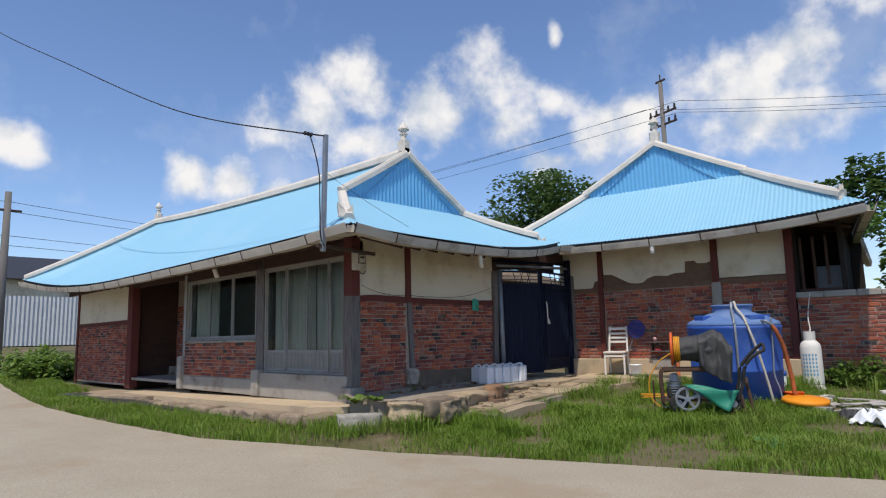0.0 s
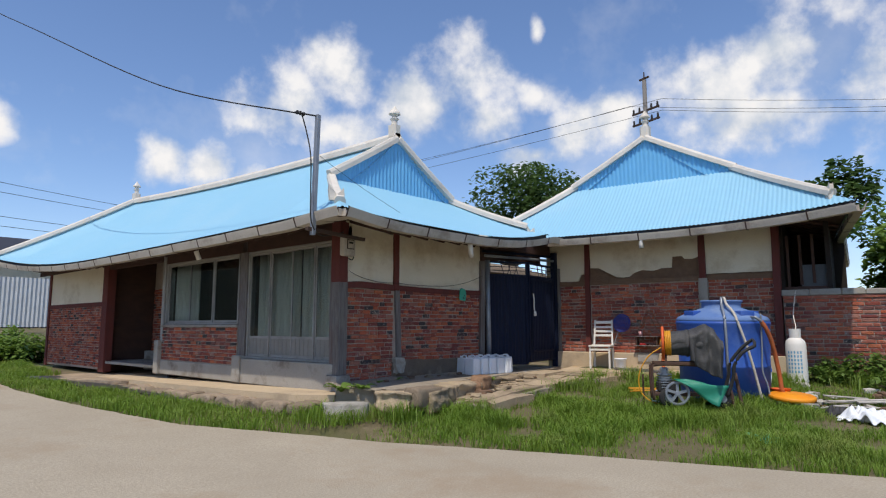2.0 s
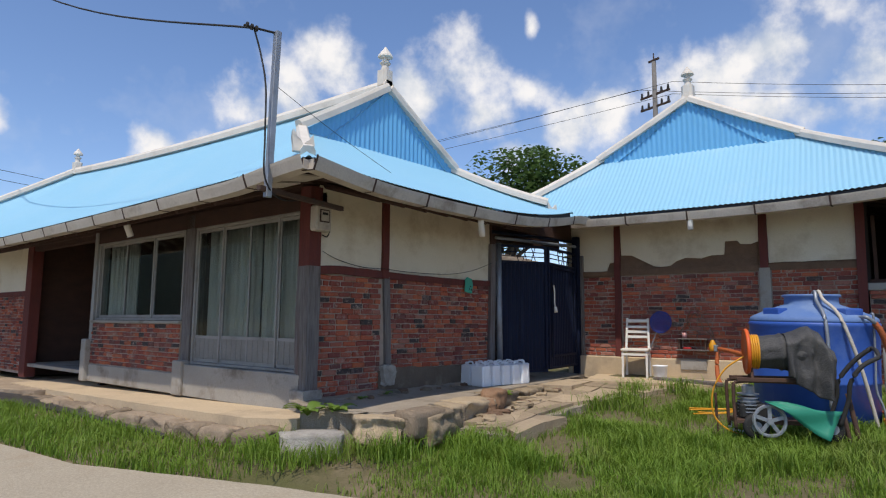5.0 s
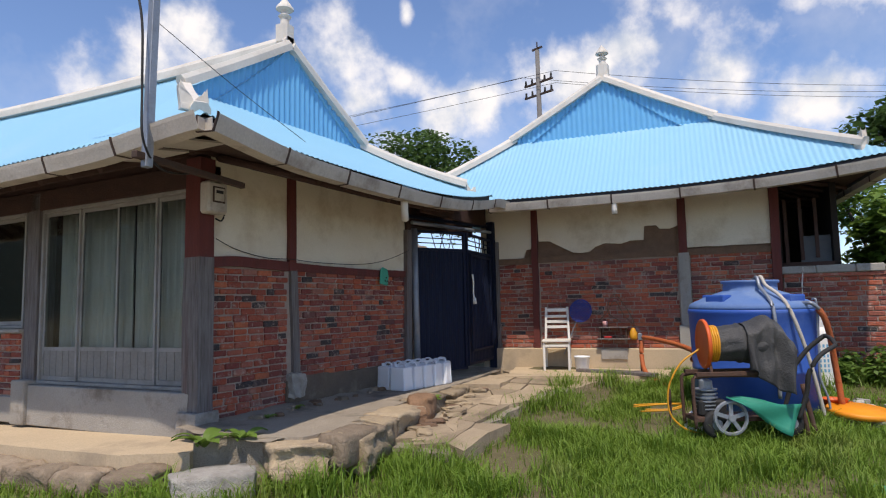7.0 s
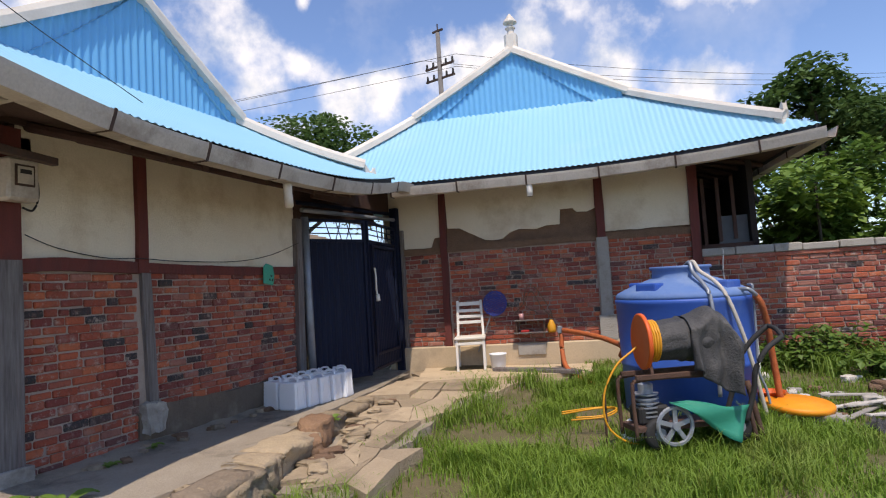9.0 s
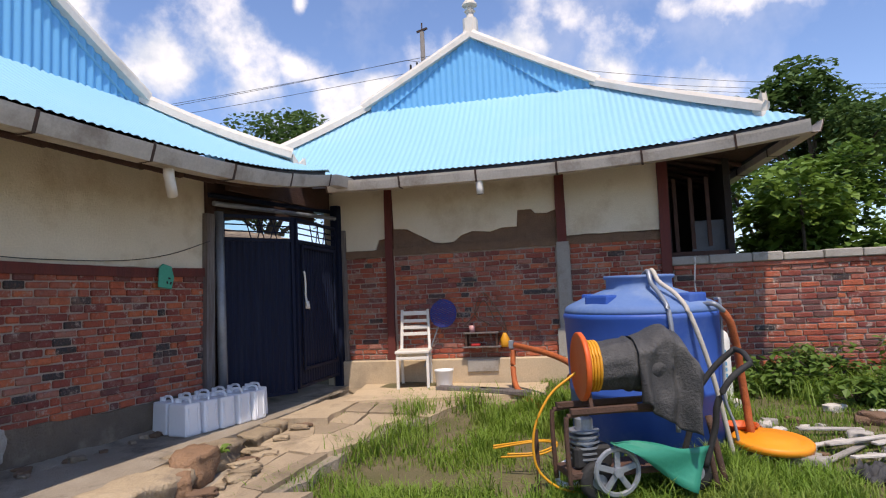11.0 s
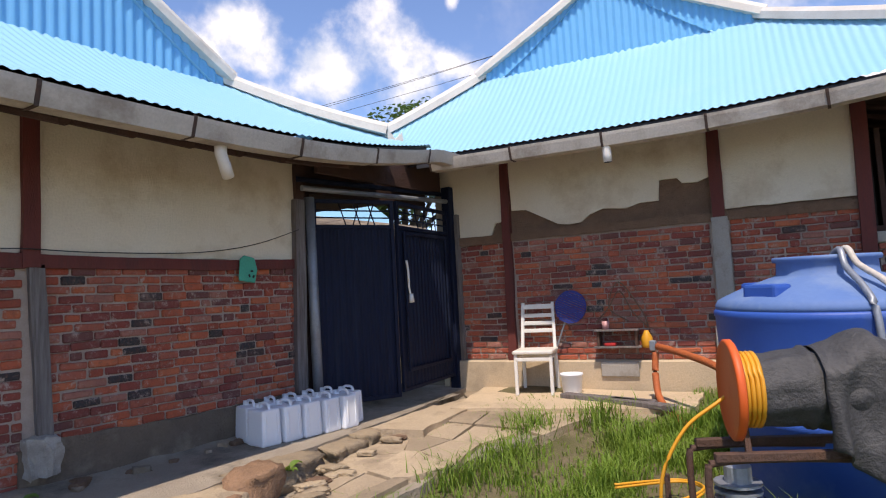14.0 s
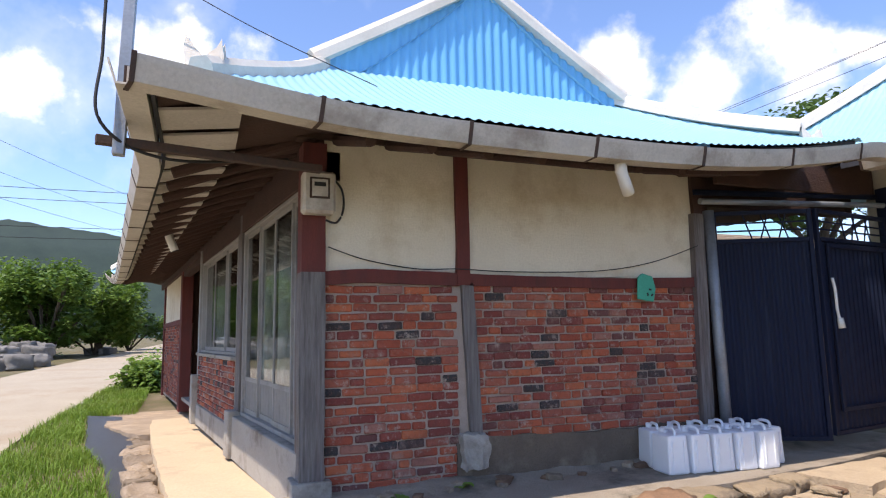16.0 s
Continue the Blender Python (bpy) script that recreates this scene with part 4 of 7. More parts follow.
slope("west_slope", GY - 0.12, Y_FAR_GABLE, lambda y: (RX, ridge_z(max(y, GY))), eave_w, roof1, M["roof"], TO_W, rows=8, sag=0.20, per_wave=4)
slope("west_slope_hip", SW[1], GY - 0.12, top_w_hip, eave_w, roof1, M["roof"], TO_W, rows=6, sag=0.05)
slope("west_slope_far", Y_FAR_GABLE, Y_FAR, top_w_far, eave_w, roof1, M["roof"], TO_W, rows=8, sag=0.20, per_wave=4)
slope("east_slope", GY - 0.12, Y_FAR_GABLE, lambda y: (RX, ridge_z(max(y, GY))), lambda y: (4.6, 2.35), roof1, M["roof"], TO_W, rows=4, sag=0.2, per_wave=4)
slope("east_slope_hip", SE[1], GY - 0.12, lambda y: (lerp(GX1, SE[0], (GY - y) / (GY - SE[1])), hip_drop((GY - y) / (GY - SE[1]), GZ, SE[2] + 0.10)), lambda y: (SE[0] + 0.02, SE[2] + 0.07), roof1, M["roof"], TO_W, rows=4, sag=0.03, per_wave=4)


def gable_sheet(parent, a0, a1, ap, zb, zp, to, reach, name="gable_sheet"):
    bm = bmesh.new()
    pitch, per = 0.09, 6
    n = int((a1 - a0) / pitch * per)
    prev = None
    for i in range(n + 1):
        a = lerp(a0, a1, i / n)
        z1 = zb + (zp - zb) * (1 - abs(a - ap) / ((ap - a0) if a < ap else (a1 - ap)))
        rr = reach + 0.012 * math.sin(2 * math.pi * a / pitch)
        cur = (bm.verts.new(to @ Vector((a, rr, zb - 0.10))), bm.verts.new(to @ Vector((a, rr, max(z1, zb)))))
        if prev:
            bm.faces.new((prev[0], cur[0], cur[1], prev[1]))
        prev = cur
    part(name, bm, M["gable"], parent, "deeper blue corrugated gable sheet", smooth=True)


gable_sheet(roof1, GX0 + 0.02, GX1 - 0.02, RX, GZ, RZ, TO_S, GY - 0.085)
# barge caps, ridge caps, hips
cap_line("barge_cap", [(RX, GY - 0.1, RZ + 0.0)] + [(lerp(RX, GX0 - 0.1, t), GY - 0.1, lerp(RZ, GZ - 0.03, t) - 0.012 * math.sin(math.pi * t)) for t in (0.2, 0.4, 0.6, 0.8, 1.0)], roof1, 0.13, 0.10)
cap_line("barge_cap", [(RX, GY - 0.1, RZ + 0.0)] + [(lerp(RX, GX1 + 0.05, t), GY - 0.1, lerp(RZ, GZ, t) - 0.012 * math.sin(math.pi * t)) for t in (0.2, 0.4, 0.6, 0.8, 1.0)], roof1, 0.13, 0.10)
cap_line("ridge_cap", [(RX, lerp(GY - 0.12, Y_FAR_GABLE, k / 20), ridge_z(lerp(GY, Y_FAR_GABLE, k / 20))) for k in range(21)], roof1, 0.20, 0.14)
cap_line("hip_cap", [(lerp(GX0, SW[0] + 0.28, t), lerp(GY, SW[1] + 0.40, t), hip_drop(t * 0.8, GZ, SW[2] + 0.10) - 0.03) for t in [k / 8 for k in range(9)]], roof1)
cap_line("hip_cap", [(lerp(GX1, 4.12, t), lerp(GY, SE[1] + 0.24, t), hip_drop(t * 0.84, GZ, SE[2] + 0.10) + 0.01) for t in [k / 8 for k in range(9)]], roof1, 0.15, 0.1)
cap_line("hip_cap", [(lerp(RX, -1.2, t), lerp(Y_FAR_GABLE, Y_FAR - 0.1, t), hip_drop(t, 4.55, Z_FAR + 0.10) + 0.02) for t in [k / 10 for k in range(11)]], roof1, 0.26, 0.12)
bm = bmesh.new()
bm.faces.new([bm.verts.new(p) for p in ((RX, Y_FAR_GABLE, 4.55), (-1.3, Y_FAR, Z_FAR + 0.10), (4.6, Y_FAR, Z_FAR + 0.10))])
part("north_slope", bm, M["roof"], roof1)
finial(roof1, (RX, GY - 0.02, RZ + 0.06), 0.62)
finial(roof1, (RX, Y_FAR_GABLE, 4.60), 0.62)
curl_ornament(roof1, (-0.83, -0.78, 2.53), -20, 0.62)
curl_ornament(roof1, (4.18, -0.68, 2.60), -20, 0.5)
# near-black strips below the corrugation: the shaded gap above the gutter, painted in
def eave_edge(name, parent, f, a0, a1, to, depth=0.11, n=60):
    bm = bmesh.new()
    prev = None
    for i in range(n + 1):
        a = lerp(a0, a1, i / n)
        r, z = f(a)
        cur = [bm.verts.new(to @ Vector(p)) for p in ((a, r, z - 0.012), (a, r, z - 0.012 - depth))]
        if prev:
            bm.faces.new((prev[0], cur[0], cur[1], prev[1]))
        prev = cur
    ob = part(name, bm, M["eave_shade"], parent)
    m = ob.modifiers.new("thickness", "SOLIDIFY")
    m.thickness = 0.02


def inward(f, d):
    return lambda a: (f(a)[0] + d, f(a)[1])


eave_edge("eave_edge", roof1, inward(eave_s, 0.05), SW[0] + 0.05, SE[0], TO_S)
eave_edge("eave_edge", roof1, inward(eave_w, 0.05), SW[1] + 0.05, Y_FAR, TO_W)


def soffit(name, parent, f, wall_r, zw, a0, a1, to, n=40, corner=-99, corner_hi=99):
    bm = bmesh.new()
    prev = None
    for i in range(n + 1):
        a = lerp(a0, a1, i / n)
        r, z = f(a)
        cur = (bm.verts.new(to @ Vector((a, r + (0.06 if r < wall_r else -0.06), z - 0.09))), bm.verts.new(to @ Vector((min(max(a, corner), corner_hi), wall_r, zw))))
        if prev:
            bm.faces.new((prev[0], cur[0], cur[1], prev[1]))
        prev = cur
    return part(name, bm, M["dark_wood"], parent)


soffit("soffit", roof1, eave_s, 0.05, 2.46, SW[0], SE[0], TO_S, corner=-0.05)
soffit("soffit", roof1, eave_w, 0.02, 2.46, SW[1], Y_FAR, TO_W, corner=0.0)
g1 = [(x, s_eave(min(x, SE[0]))[1] - 0.03, s_eave(min(x, SE[0]))[0] - 0.035 + 0.05 * (1 - sstep(SW[0], SW[0] + 1.3, x))) for x in [lerp(SW[0] - 0.03, 4.92, k / 40) for k in range(41)]]
eave_gutter([Vector(p) for p in g1], "eave gutters")
g2 = [(w_eave(y)[1] - 0.03, y, w_eave(y)[0] - 0.035 + 0.05 * (1 - sstep(SW[1], SW[1] + 1.3, y))) for y in [lerp(Y_FAR, SW[1] - 0.03, k / 90) for k in range(91)]]
eave_gutter([Vector(p) for p in g2], "eave gutters")

roof2 = structure("roof_2", "sky-blue corrugated hip-and-gable roof of the far wing", "roof")
# local: a = distance along the wall southwards, reach = depth behind the wall
P0, P1, PD, PZ = 0.65, 3.90, 0.63, 3.90              # gable base
QA, QZ = 2.23, 4.78                                  # ridge
NE_, SO_ = (-1.3, -0.75, 2.55), (5.92, -1.28, 2.60)  # corners: along, depth, height
e2 = eave_curve(NE_[0], SO_[0], NE_[2], 2.47, SO_[2], NE_[1], -0.86, SO_[1])


def top_2(a):
    if a < P0:
        t = (P0 - a) / (P0 - NE_[0])
        return (lerp(PD, NE_[1], t), hip_drop(t, PZ, NE_[2] + 0.10))
    if a > P1:
        t = (a - P1) / (SO_[0] - P1)
        return (lerp(PD, SO_[1], t), hip_drop(t, PZ, SO_[2] + 0.10, 0.06))
    return (PD, PZ)


def eave_2(a):
    z, r = e2(a)
    return (r, z + 0.10)


slope("west_slope", NE_[0], SO_[0], top_2, eave_2, roof2, M["roof"], TO_2, sag=0.06)
gable_sheet(roof2, P0 + 0.02, P1 - 0.02, QA, PZ, QZ, TO_2, PD - 0.07)
TO_2S = M2 @ Matrix(((1, 0, 0, 0), (0, -1, 0, 0), (0, 0, 1, 0), (0, 0, 0, 1)))   # a = depth, reach = along
LEN2 = 8.5
se2 = lambda d: (lerp(SO_[0], 5.6, min(1, (d - SO_[1]) / 3)), lerp(SO_[2], 2.5, min(1, (d - SO_[1]) / 3)) + 0.10)
slope("south_slope_hip", SO_[1], PD - 0.1, lambda d: (lerp(P1, SO_[0], (PD - d) / (PD - SO_[1])), hip_drop((PD - d) / (PD - SO_[1]), PZ, SO_[2] + 0.10, 0.06)), se2, roof2, M["roof"], TO_2S, sag=0.05)
slope("south_slope", PD - 0.1, LEN2, lambda d: (QA, QZ), se2, roof2, M["roof"], TO_2S, sag=0.25, per_wave=4)
slope("north_slope", PD - 0.1, LEN2, lambda d: (QA, QZ), lambda d: (-1.2, 2.7), roof2, M["roof"], TO_2S, sag=0.2, per_wave=4)
slope("north_slope_hip", NE_[1], PD - 0.1, lambda d: (lerp(P0, NE_[0], (PD - d) / (PD - NE_[1])), hip_drop((PD - d) / (PD - NE_[1]), PZ, NE_[2] + 0.10)), lambda d: (NE_[0], NE_[2] + 0.07), roof2, M["roof"], TO_2S, sag=0.05, per_wave=4)


def w2(a, d, z):
    return TO_2 @ Vector((a, d, z))


cap_line("barge_cap", [w2(lerp(QA, P0 - 0.08, t), PD - 0.08, lerp(QZ, PZ - 0.02, t) - 0.012 * math.sin(math.pi * t)) for t in [k / 6 for k in range(7)]], roof2, 0.13, 0.10)
cap_line("barge_cap", [w2(lerp(QA, P1 + 0.08, t), PD - 0.08, lerp(QZ, PZ - 0.02, t) - 0.012 * math.sin(math.pi * t)) for t in [k / 6 for k in range(7)]], roof2, 0.13, 0.10)
cap_line("ridge_cap", [w2(QA, lerp(PD - 0.1, LEN2, k / 10), QZ) for k in range(11)], roof2, 0.2, 0.14)
cap_line("hip_cap", [w2(lerp(P0, NE_[0] + 0.1, t), lerp(PD, NE_[1] + 0.07, t), hip_drop(t * 0.95, PZ, NE_[2] + 0.10) + 0.01) for t in [k / 8 for k in range(9)]], roof2, 0.15, 0.11)
cap_line("hip_cap", [w2(lerp(P1, SO_[0] - 0.3, t), lerp(PD, SO_[1] + 0.27, t), hip_drop(t * 0.86, PZ, SO_[2] + 0.10, 0.06) + 0.01) for t in [k / 8 for k in range(9)]], roof2)
finial(roof2, w2(QA, PD, QZ + 0.06), 0.6)
finial(roof2, w2(QA, LEN2 - 0.5, QZ + 0.1), 0.6)
curl_ornament(roof2, w2(SO_[0] - 0.38, SO_[1] + 0.36, SO_[2] + 0.24), 40, 0.8)
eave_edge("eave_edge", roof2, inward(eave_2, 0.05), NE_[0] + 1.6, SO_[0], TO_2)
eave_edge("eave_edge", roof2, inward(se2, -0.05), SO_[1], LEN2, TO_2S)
soffit("soffit", roof2, eave_2, 0.03, 2.78, NE_[0], SO_[0], TO_2, corner_hi=4.6)
soffit("soffit", roof2, se2, 4.5, 2.80, SO_[1], LEN2, TO_2S, corner=0.0)
eave_gutter([w2(a, e2(a)[1] - 0.03, e2(a)[0] - 0.04) for a in [lerp(0.55, SO_[0] + 0.03, k / 40) for k in range(41)]], "eave gutters")
eave_gutter([TO_2S @ Vector((d, se2(d)[0] + 0.05, se2(d)[1] - 0.13)) for d in [lerp(SO_[1] - 0.03, LEN2, k / 50) for k in range(51)]], "eave gutters")

# house across the court, seen over and through the gate
back = structure("roof_3", "far court house with a sky-blue roof and cream caps", "roof")
bm = bmesh.new()
for (x0, y0, z0), (x1, y1, z1) in (((6.5, 9.0, 2.6), (14.0, 9.0, 2.6)),):
    a, b, c, d, e, f = [bm.verts.new(p) for p in ((x0, y0 - 2.6, z0), (x1, y1 - 2.6, z1), (x1, y0, 4.6), (x0, y0, 4.6), (x0, y0 + 2.6, z0), (x1, y0 + 2.6, z0))]
    bm.faces.new((a, b, c, d))
    bm.faces.new((d, c, f, e))
    bm.faces.new((a, d, e))
    bm.faces.new((b, f, c))
part("roof_sheet", bm, M["roof"], back)
box_part("court_wall", (7.0, 7.2, -0.2), (13.5, 10.8, 2.62), M["plaster"], back, bevel=0)
cap_line("ridge_cap", [(6.4, 9.0, 4.6), (10, 9.0, 4.55), (14.1, 9.0, 4.6)], back)
finial(back, (6.5, 9.0, 4.6))


# ---- terrace, kerb stones and paving ----
terrace = structure("terrace", "sandy concrete terrace along the street wall", "terrace")
TERR = [(0.0, -0.25), (-0.55, -0.45), (-0.86, 0.0), (-1.0, 0.9), (-1.14, 2.2), (-1.28, 3.6), (-1.38, 4.9), (-1.42, 5.9), (-0.2, 6.1), (0.0, 6.1)]


def slab(name, outline, z0, z1, mat, parent=None, wob=0.0, seed=1.0):
    bm = bmesh.new()
    pts = []
    for (x0, y0), (x1, y1) in zip(outline, outline[1:] + outline[:1]):
        n = max(1, int(math.hypot(x1 - x0, y1 - y0) / 0.12)) if wob else 1
        for k in range(n):
            x, y = lerp(x0, x1, k / n), lerp(y0, y1, k / n)
            q = noise.noise_vector(Vector((x * 5, y * 5, seed))) * wob
            pts.append((x + q.x, y + q.y))
    rise = z1 if callable(z1) else (lambda x, y: z1)
    t = [bm.verts.new((x, y, rise(x, y))) for x, y in pts]
    b = [bm.verts.new((x, y, z0)) for x, y in pts]
    bm.faces.new(t)
    bm.faces.new(b[::-1])
    for i in range(len(t)):
        j = (i + 1) % len(t)
        bm.faces.new((t[i], t[j], b[j], b[i]))
    return finish(name, bm, mat, parent)


slab("terrace_slab", TERR, -0.5, -0.225, M["pale_concrete"], terrace, 0.02)
slab("bay_floor", [fit_start_view((x, y, 0))[:2] for x, y in ((0.0, 6.1), (-0.9, 6.15), (-1.3, 8.0), (-1.2, 11.0), (-0.9, 14.3), (0.0, 14.3), (1.4, 14.0), (1.4, 6.1))], -0.6, -0.24, M["stone"], terrace, 0.05, 3)
apron = structure("apron", "damp grey cement apron along the end wall", "pavement")
slab("apron_slab", [(-0.5, -0.42), (-0.1, -1.25), (0.6, -1.32), (1.5, -1.05), (2.5, -0.88), (3.4, -0.80), (4.2, -0.72), (5.75, -0.4), (5.7, 0.6), (3.4, 0.4), (0.0, 0.1), (0.0, -0.24)], -0.5, -0.125, M["damp"], apron, 0.03, 2)
rk = random.Random(8)
bm = bmesh.new()
crust = []
for i in range(113):
    row = []
    for j in range(25):
        x = -0.35 + 0.05 * i
        y = lerp(lerp(-1.12, -0.62, min(1.0, max(0.0, x / 4.5))), 0.0, j / 24)
        n1 = noise.noise(Vector((x * 1.6, y * 2.2, 4))) + 0.5 * noise.noise(Vector((x * 5, y * 5, 7))) + 0.3 * noise.noise(Vector((x * 14, y * 14, 1)))
        row.append(bm.verts.new((x, y, -0.134 + 0.022 * n1 + 0.045 * sstep(-0.30, -0.02, y))))
    crust.append(row)
for p, q in zip(crust, crust[1:]):
    for j in range(24):
        bm.faces.new((p[j], q[j], q[j + 1], p[j + 1]))
tagged(finish("soil_crust", bm, M["damp"], smooth=True), "uneven crust of earth and grit on the apron", "ground", kind="structure")


def stone(x, y, z, size, seed, turn, mat, label, group, name="kerb_stone", rough=0.22, parent=None):
    bm = bmesh.new()
    rock_mesh(bm, size, seed, rough)
    ob = finish(name, bm, mat, parent, smooth=True, matrix=pose(x, y, z, rk.uniform(-5, 5), rk.uniform(-5, 5), turn))
    if parent is None:
        tagged(ob, label, "stone", group)
    return ob


def stone_row(pts, label, group, z, h, lengths, mat):
    for (x0, y0), (x1, y1) in zip(pts, pts[1:]):
        L = math.hypot(x1 - x0, y1 - y0)
        a = math.degrees(math.atan2(y1 - y0, x1 - x0))
        s = 0.0
        while s < L - 0.08:
            w = min(rk.uniform(*lengths), L - s)
            t = (s + w / 2) / L
            hh = h * rk.uniform(0.85, 1.1)
            stone(lerp(x0, x1, t) + rk.uniform(-0.03, 0.03), lerp(y0, y1, t) + rk.uniform(-0.03, 0.03), z - hh / 2 + rk.uniform(-0.015, 0.02), (w * 1.02, rk.uniform(0.24, 0.34), hh), rk.uniform(0, 50), a, mat, label, group)
            s += w + 0.012


def pave_z(x):
    return lerp(-0.34, -0.15, min(1.0, max(0.0, (x - 0.8) / 3.4)))


def kerb_slabs(pts, label, group):
    """Flat-topped split slabs set flush with the apron, with rough front faces."""
    for (x0, y0), (x1, y1) in zip(pts, pts[1:]):
        L = math.hypot(x1 - x0, y1 - y0)
        a = math.degrees(math.atan2(y1 - y0, x1 - x0))
        p = 0.0
        while p < L - 0.1:
            w = min(rk.uniform(0.32, 0.85), L - p)
            t = (p + w / 2) / L
            sx, sy, sz, sd = w * 1.0, rk.uniform(0.30, 0.44), rk.uniform(0.24, 0.34), rk.uniform(0, 50)
            bm = bmesh.new()
            bmesh.ops.create_cube(bm, size=1)
            bmesh.ops.subdivide_edges(bm, edges=list(bm.edges), cuts=7, use_grid_fill=True)
            for v in bm.verts:
                c = v.co.copy()
                n1 = noise.noise_vector(c * 2.2 + Vector((sd, 0, 0)))
                n2 = noise.noise_vector(c * 7.0 + Vector((0, sd, 0)))
                q = Vector((c.x * sx, c.y * sy, c.z * sz))
                side = 0.3 if c.z > 0.49 else 1.0
                v.co = q + Vector((n1.x * 0.05 + n2.x * 0.02, n1.y * 0.07 + n2.y * 0.03, (n1.z * 0.035 + n2.z * 0.018) * side - 0.02 * (abs(c.y) * 2) ** 4))
            ob = finish("kerb_stone", bm, M["kerb"], smooth=True, matrix=pose(lerp(x0, x1, t), lerp(y0, y1, t), -0.118 - sz / 2 + rk.uniform(-0.03, 0.012), rk.uniform(-4, 4), rk.uniform(-3, 3), a + rk.uniform(-7, 7)))
            tagged(ob, label, "stone", group)
            p += w + rk.uniform(0.0, 0.04)


kerb_slabs([(-0.35, -1.12), (0.15, -1.42), (1.0, -1.26), (1.9, -1.02), (2.75, -0.9), (3.5, -0.82)], "flat sandy split slab edging the apron", "apron kerb stones")
stone_row([(-0.78, -0.45), (-1.0, 0.0), (-1.14, 0.9), (-1.28, 2.2), (-1.42, 3.6), (-1.52, 4.9), (-1.6, 6.0)], "rough stone below the terrace edge", "terrace stones", -0.31, 0.28, (0.3, 0.6), M["stone"])
stone_row([fit_start_view((x, y, 0))[:2] for x, y in ((-1.3, 7.6), (-1.4, 9.2), (-1.4, 11.0), (-1.3, 13.0), (-1.1, 14.6))], "tumbled stone along the bay", "terrace stones", -0.33, 0.36, (0.3, 0.7), M["stone"])
stone(-0.78, -0.98, -0.385, (0.60, 0.40, 0.26), 4.2, -38, M["granite"], "pale granite block lying in the grass", "", "granite_block", 0.10)
stone(0.25, -1.46, -0.24, (0.72, 0.26, 0.27), 9.0, 12, M["stone"], "grey split kerb stone with a flat top", "apron kerb stones", "kerb_stone", 0.12)
stone(1.95, -1.12, -0.20, (0.42, 0.28, 0.26), 5.0, 20, M["rust_stone"], "rusty brown broken stone at the kerb", "apron kerb stones", "kerb_stone")
stone(1.62, -1.25, -0.27, (0.30, 0.24, 0.24), 6.0, 50, M["rust_stone"], "rusty brown broken stone at the kerb", "apron kerb stones", "kerb_stone")

for k in range(18):
    x, sz = rk.uniform(0.1, 3.4), rk.uniform(0.03, 0.08)
    stone(x, -0.10 - 0.25 * rk.random() ** 2, -0.125 + sz * 0.2, (sz * 1.5, sz, sz * 0.7), rk.uniform(0, 60), rk.uniform(0, 180), M["stone"] if k % 3 else M["mud"], "small broken stone lying at the wall foot", "stones at the wall foot", "loose_stone")
for k in range(20):
    x = rk.uniform(0.9, 3.6)
    sz = rk.uniform(0.04, 0.12)
    stone(x, lerp(-1.55, -1.05, (x - 0.9) / 2.7) + rk.uniform(-0.18, 0.05), pave_z(x) + sz * 0.15, (sz * 1.8, sz * 1.2, sz * 0.4), rk.uniform(0, 60), rk.uniform(0, 180), M["kerb"] if k % 4 else M["mud"], "broken chunk fallen from the kerb", "kerb rubble", "loose_stone")
# flagstones: irregular cells over a jittered grid
paving = structure("paving", "cracked sandy flagstones leading to the gate", "pavement")
fl = random.Random(21)


GU, GV = 9, 5
node_xy = {}
for i in range(GU + 1):
    for j in range(GV + 1):
        u, v = i / GU, j / GV
        x0, y0 = lerp(1.05, 5.55, u), lerp(-1.42, -0.52, u)
        x1, y1 = lerp(0.75, 5.75, u), lerp(-2.35, -2.95, u)
        ax, ay = lerp(x0, x1, v), lerp(y0, y1, v)
        node_xy[i, j] = (ax + fl.uniform(-0.2, 0.2), ay + fl.uniform(-0.13, 0.13))
for i in range(GU):
    for j in range(GV):
        if (j >= 3 and i in (2, 3, 4, 5)) or (j == 4 and i < 7):
            continue
        c = [node_xy[i, j], node_xy[i + 1, j], node_xy[i + 1, j + 1], node_xy[i, j + 1]]
        cx, cy = sum(p[0] for p in c) / 4, sum(p[1] for p in c) / 4
        c = [(lerp(cx, x, 0.972), lerp(cy, y, 0.972)) for x, y in c]
        dz = fl.uniform(-0.012, 0.014)
        slab("flagstone", c, -0.5, lambda x, y, dz=dz: pave_z(x) + dz, M["flag"], paving, 0.02, i * 7 + j)
slab("cement_bed", [(0.8, -1.5), (1.6, -1.3), (2.4, -1.1), (3.4, -0.9), (5.6, -0.55), (5.8, -3.0), (4.6, -2.4), (3.0, -1.95), (1.8, -2.0), (0.8, -2.1)], -0.5, lambda x, y: pave_z(x) - 0.03, M["damp"], paving, 0.06, 9)
slab("cement_patch", [(4.4, -1.05), (5.72, -0.65), (5.95, -3.1), (5.1, -3.2), (4.75, -2.2)], -0.3, -0.112, M["pale_concrete"], paving, 0.04, 5)
slab("cement_patch", [(3.4, -0.85), (4.5, -0.75), (4.6, -1.2), (3.5, -1.35)], -0.3, -0.118, M["flag"], paving, 0.04, 6)

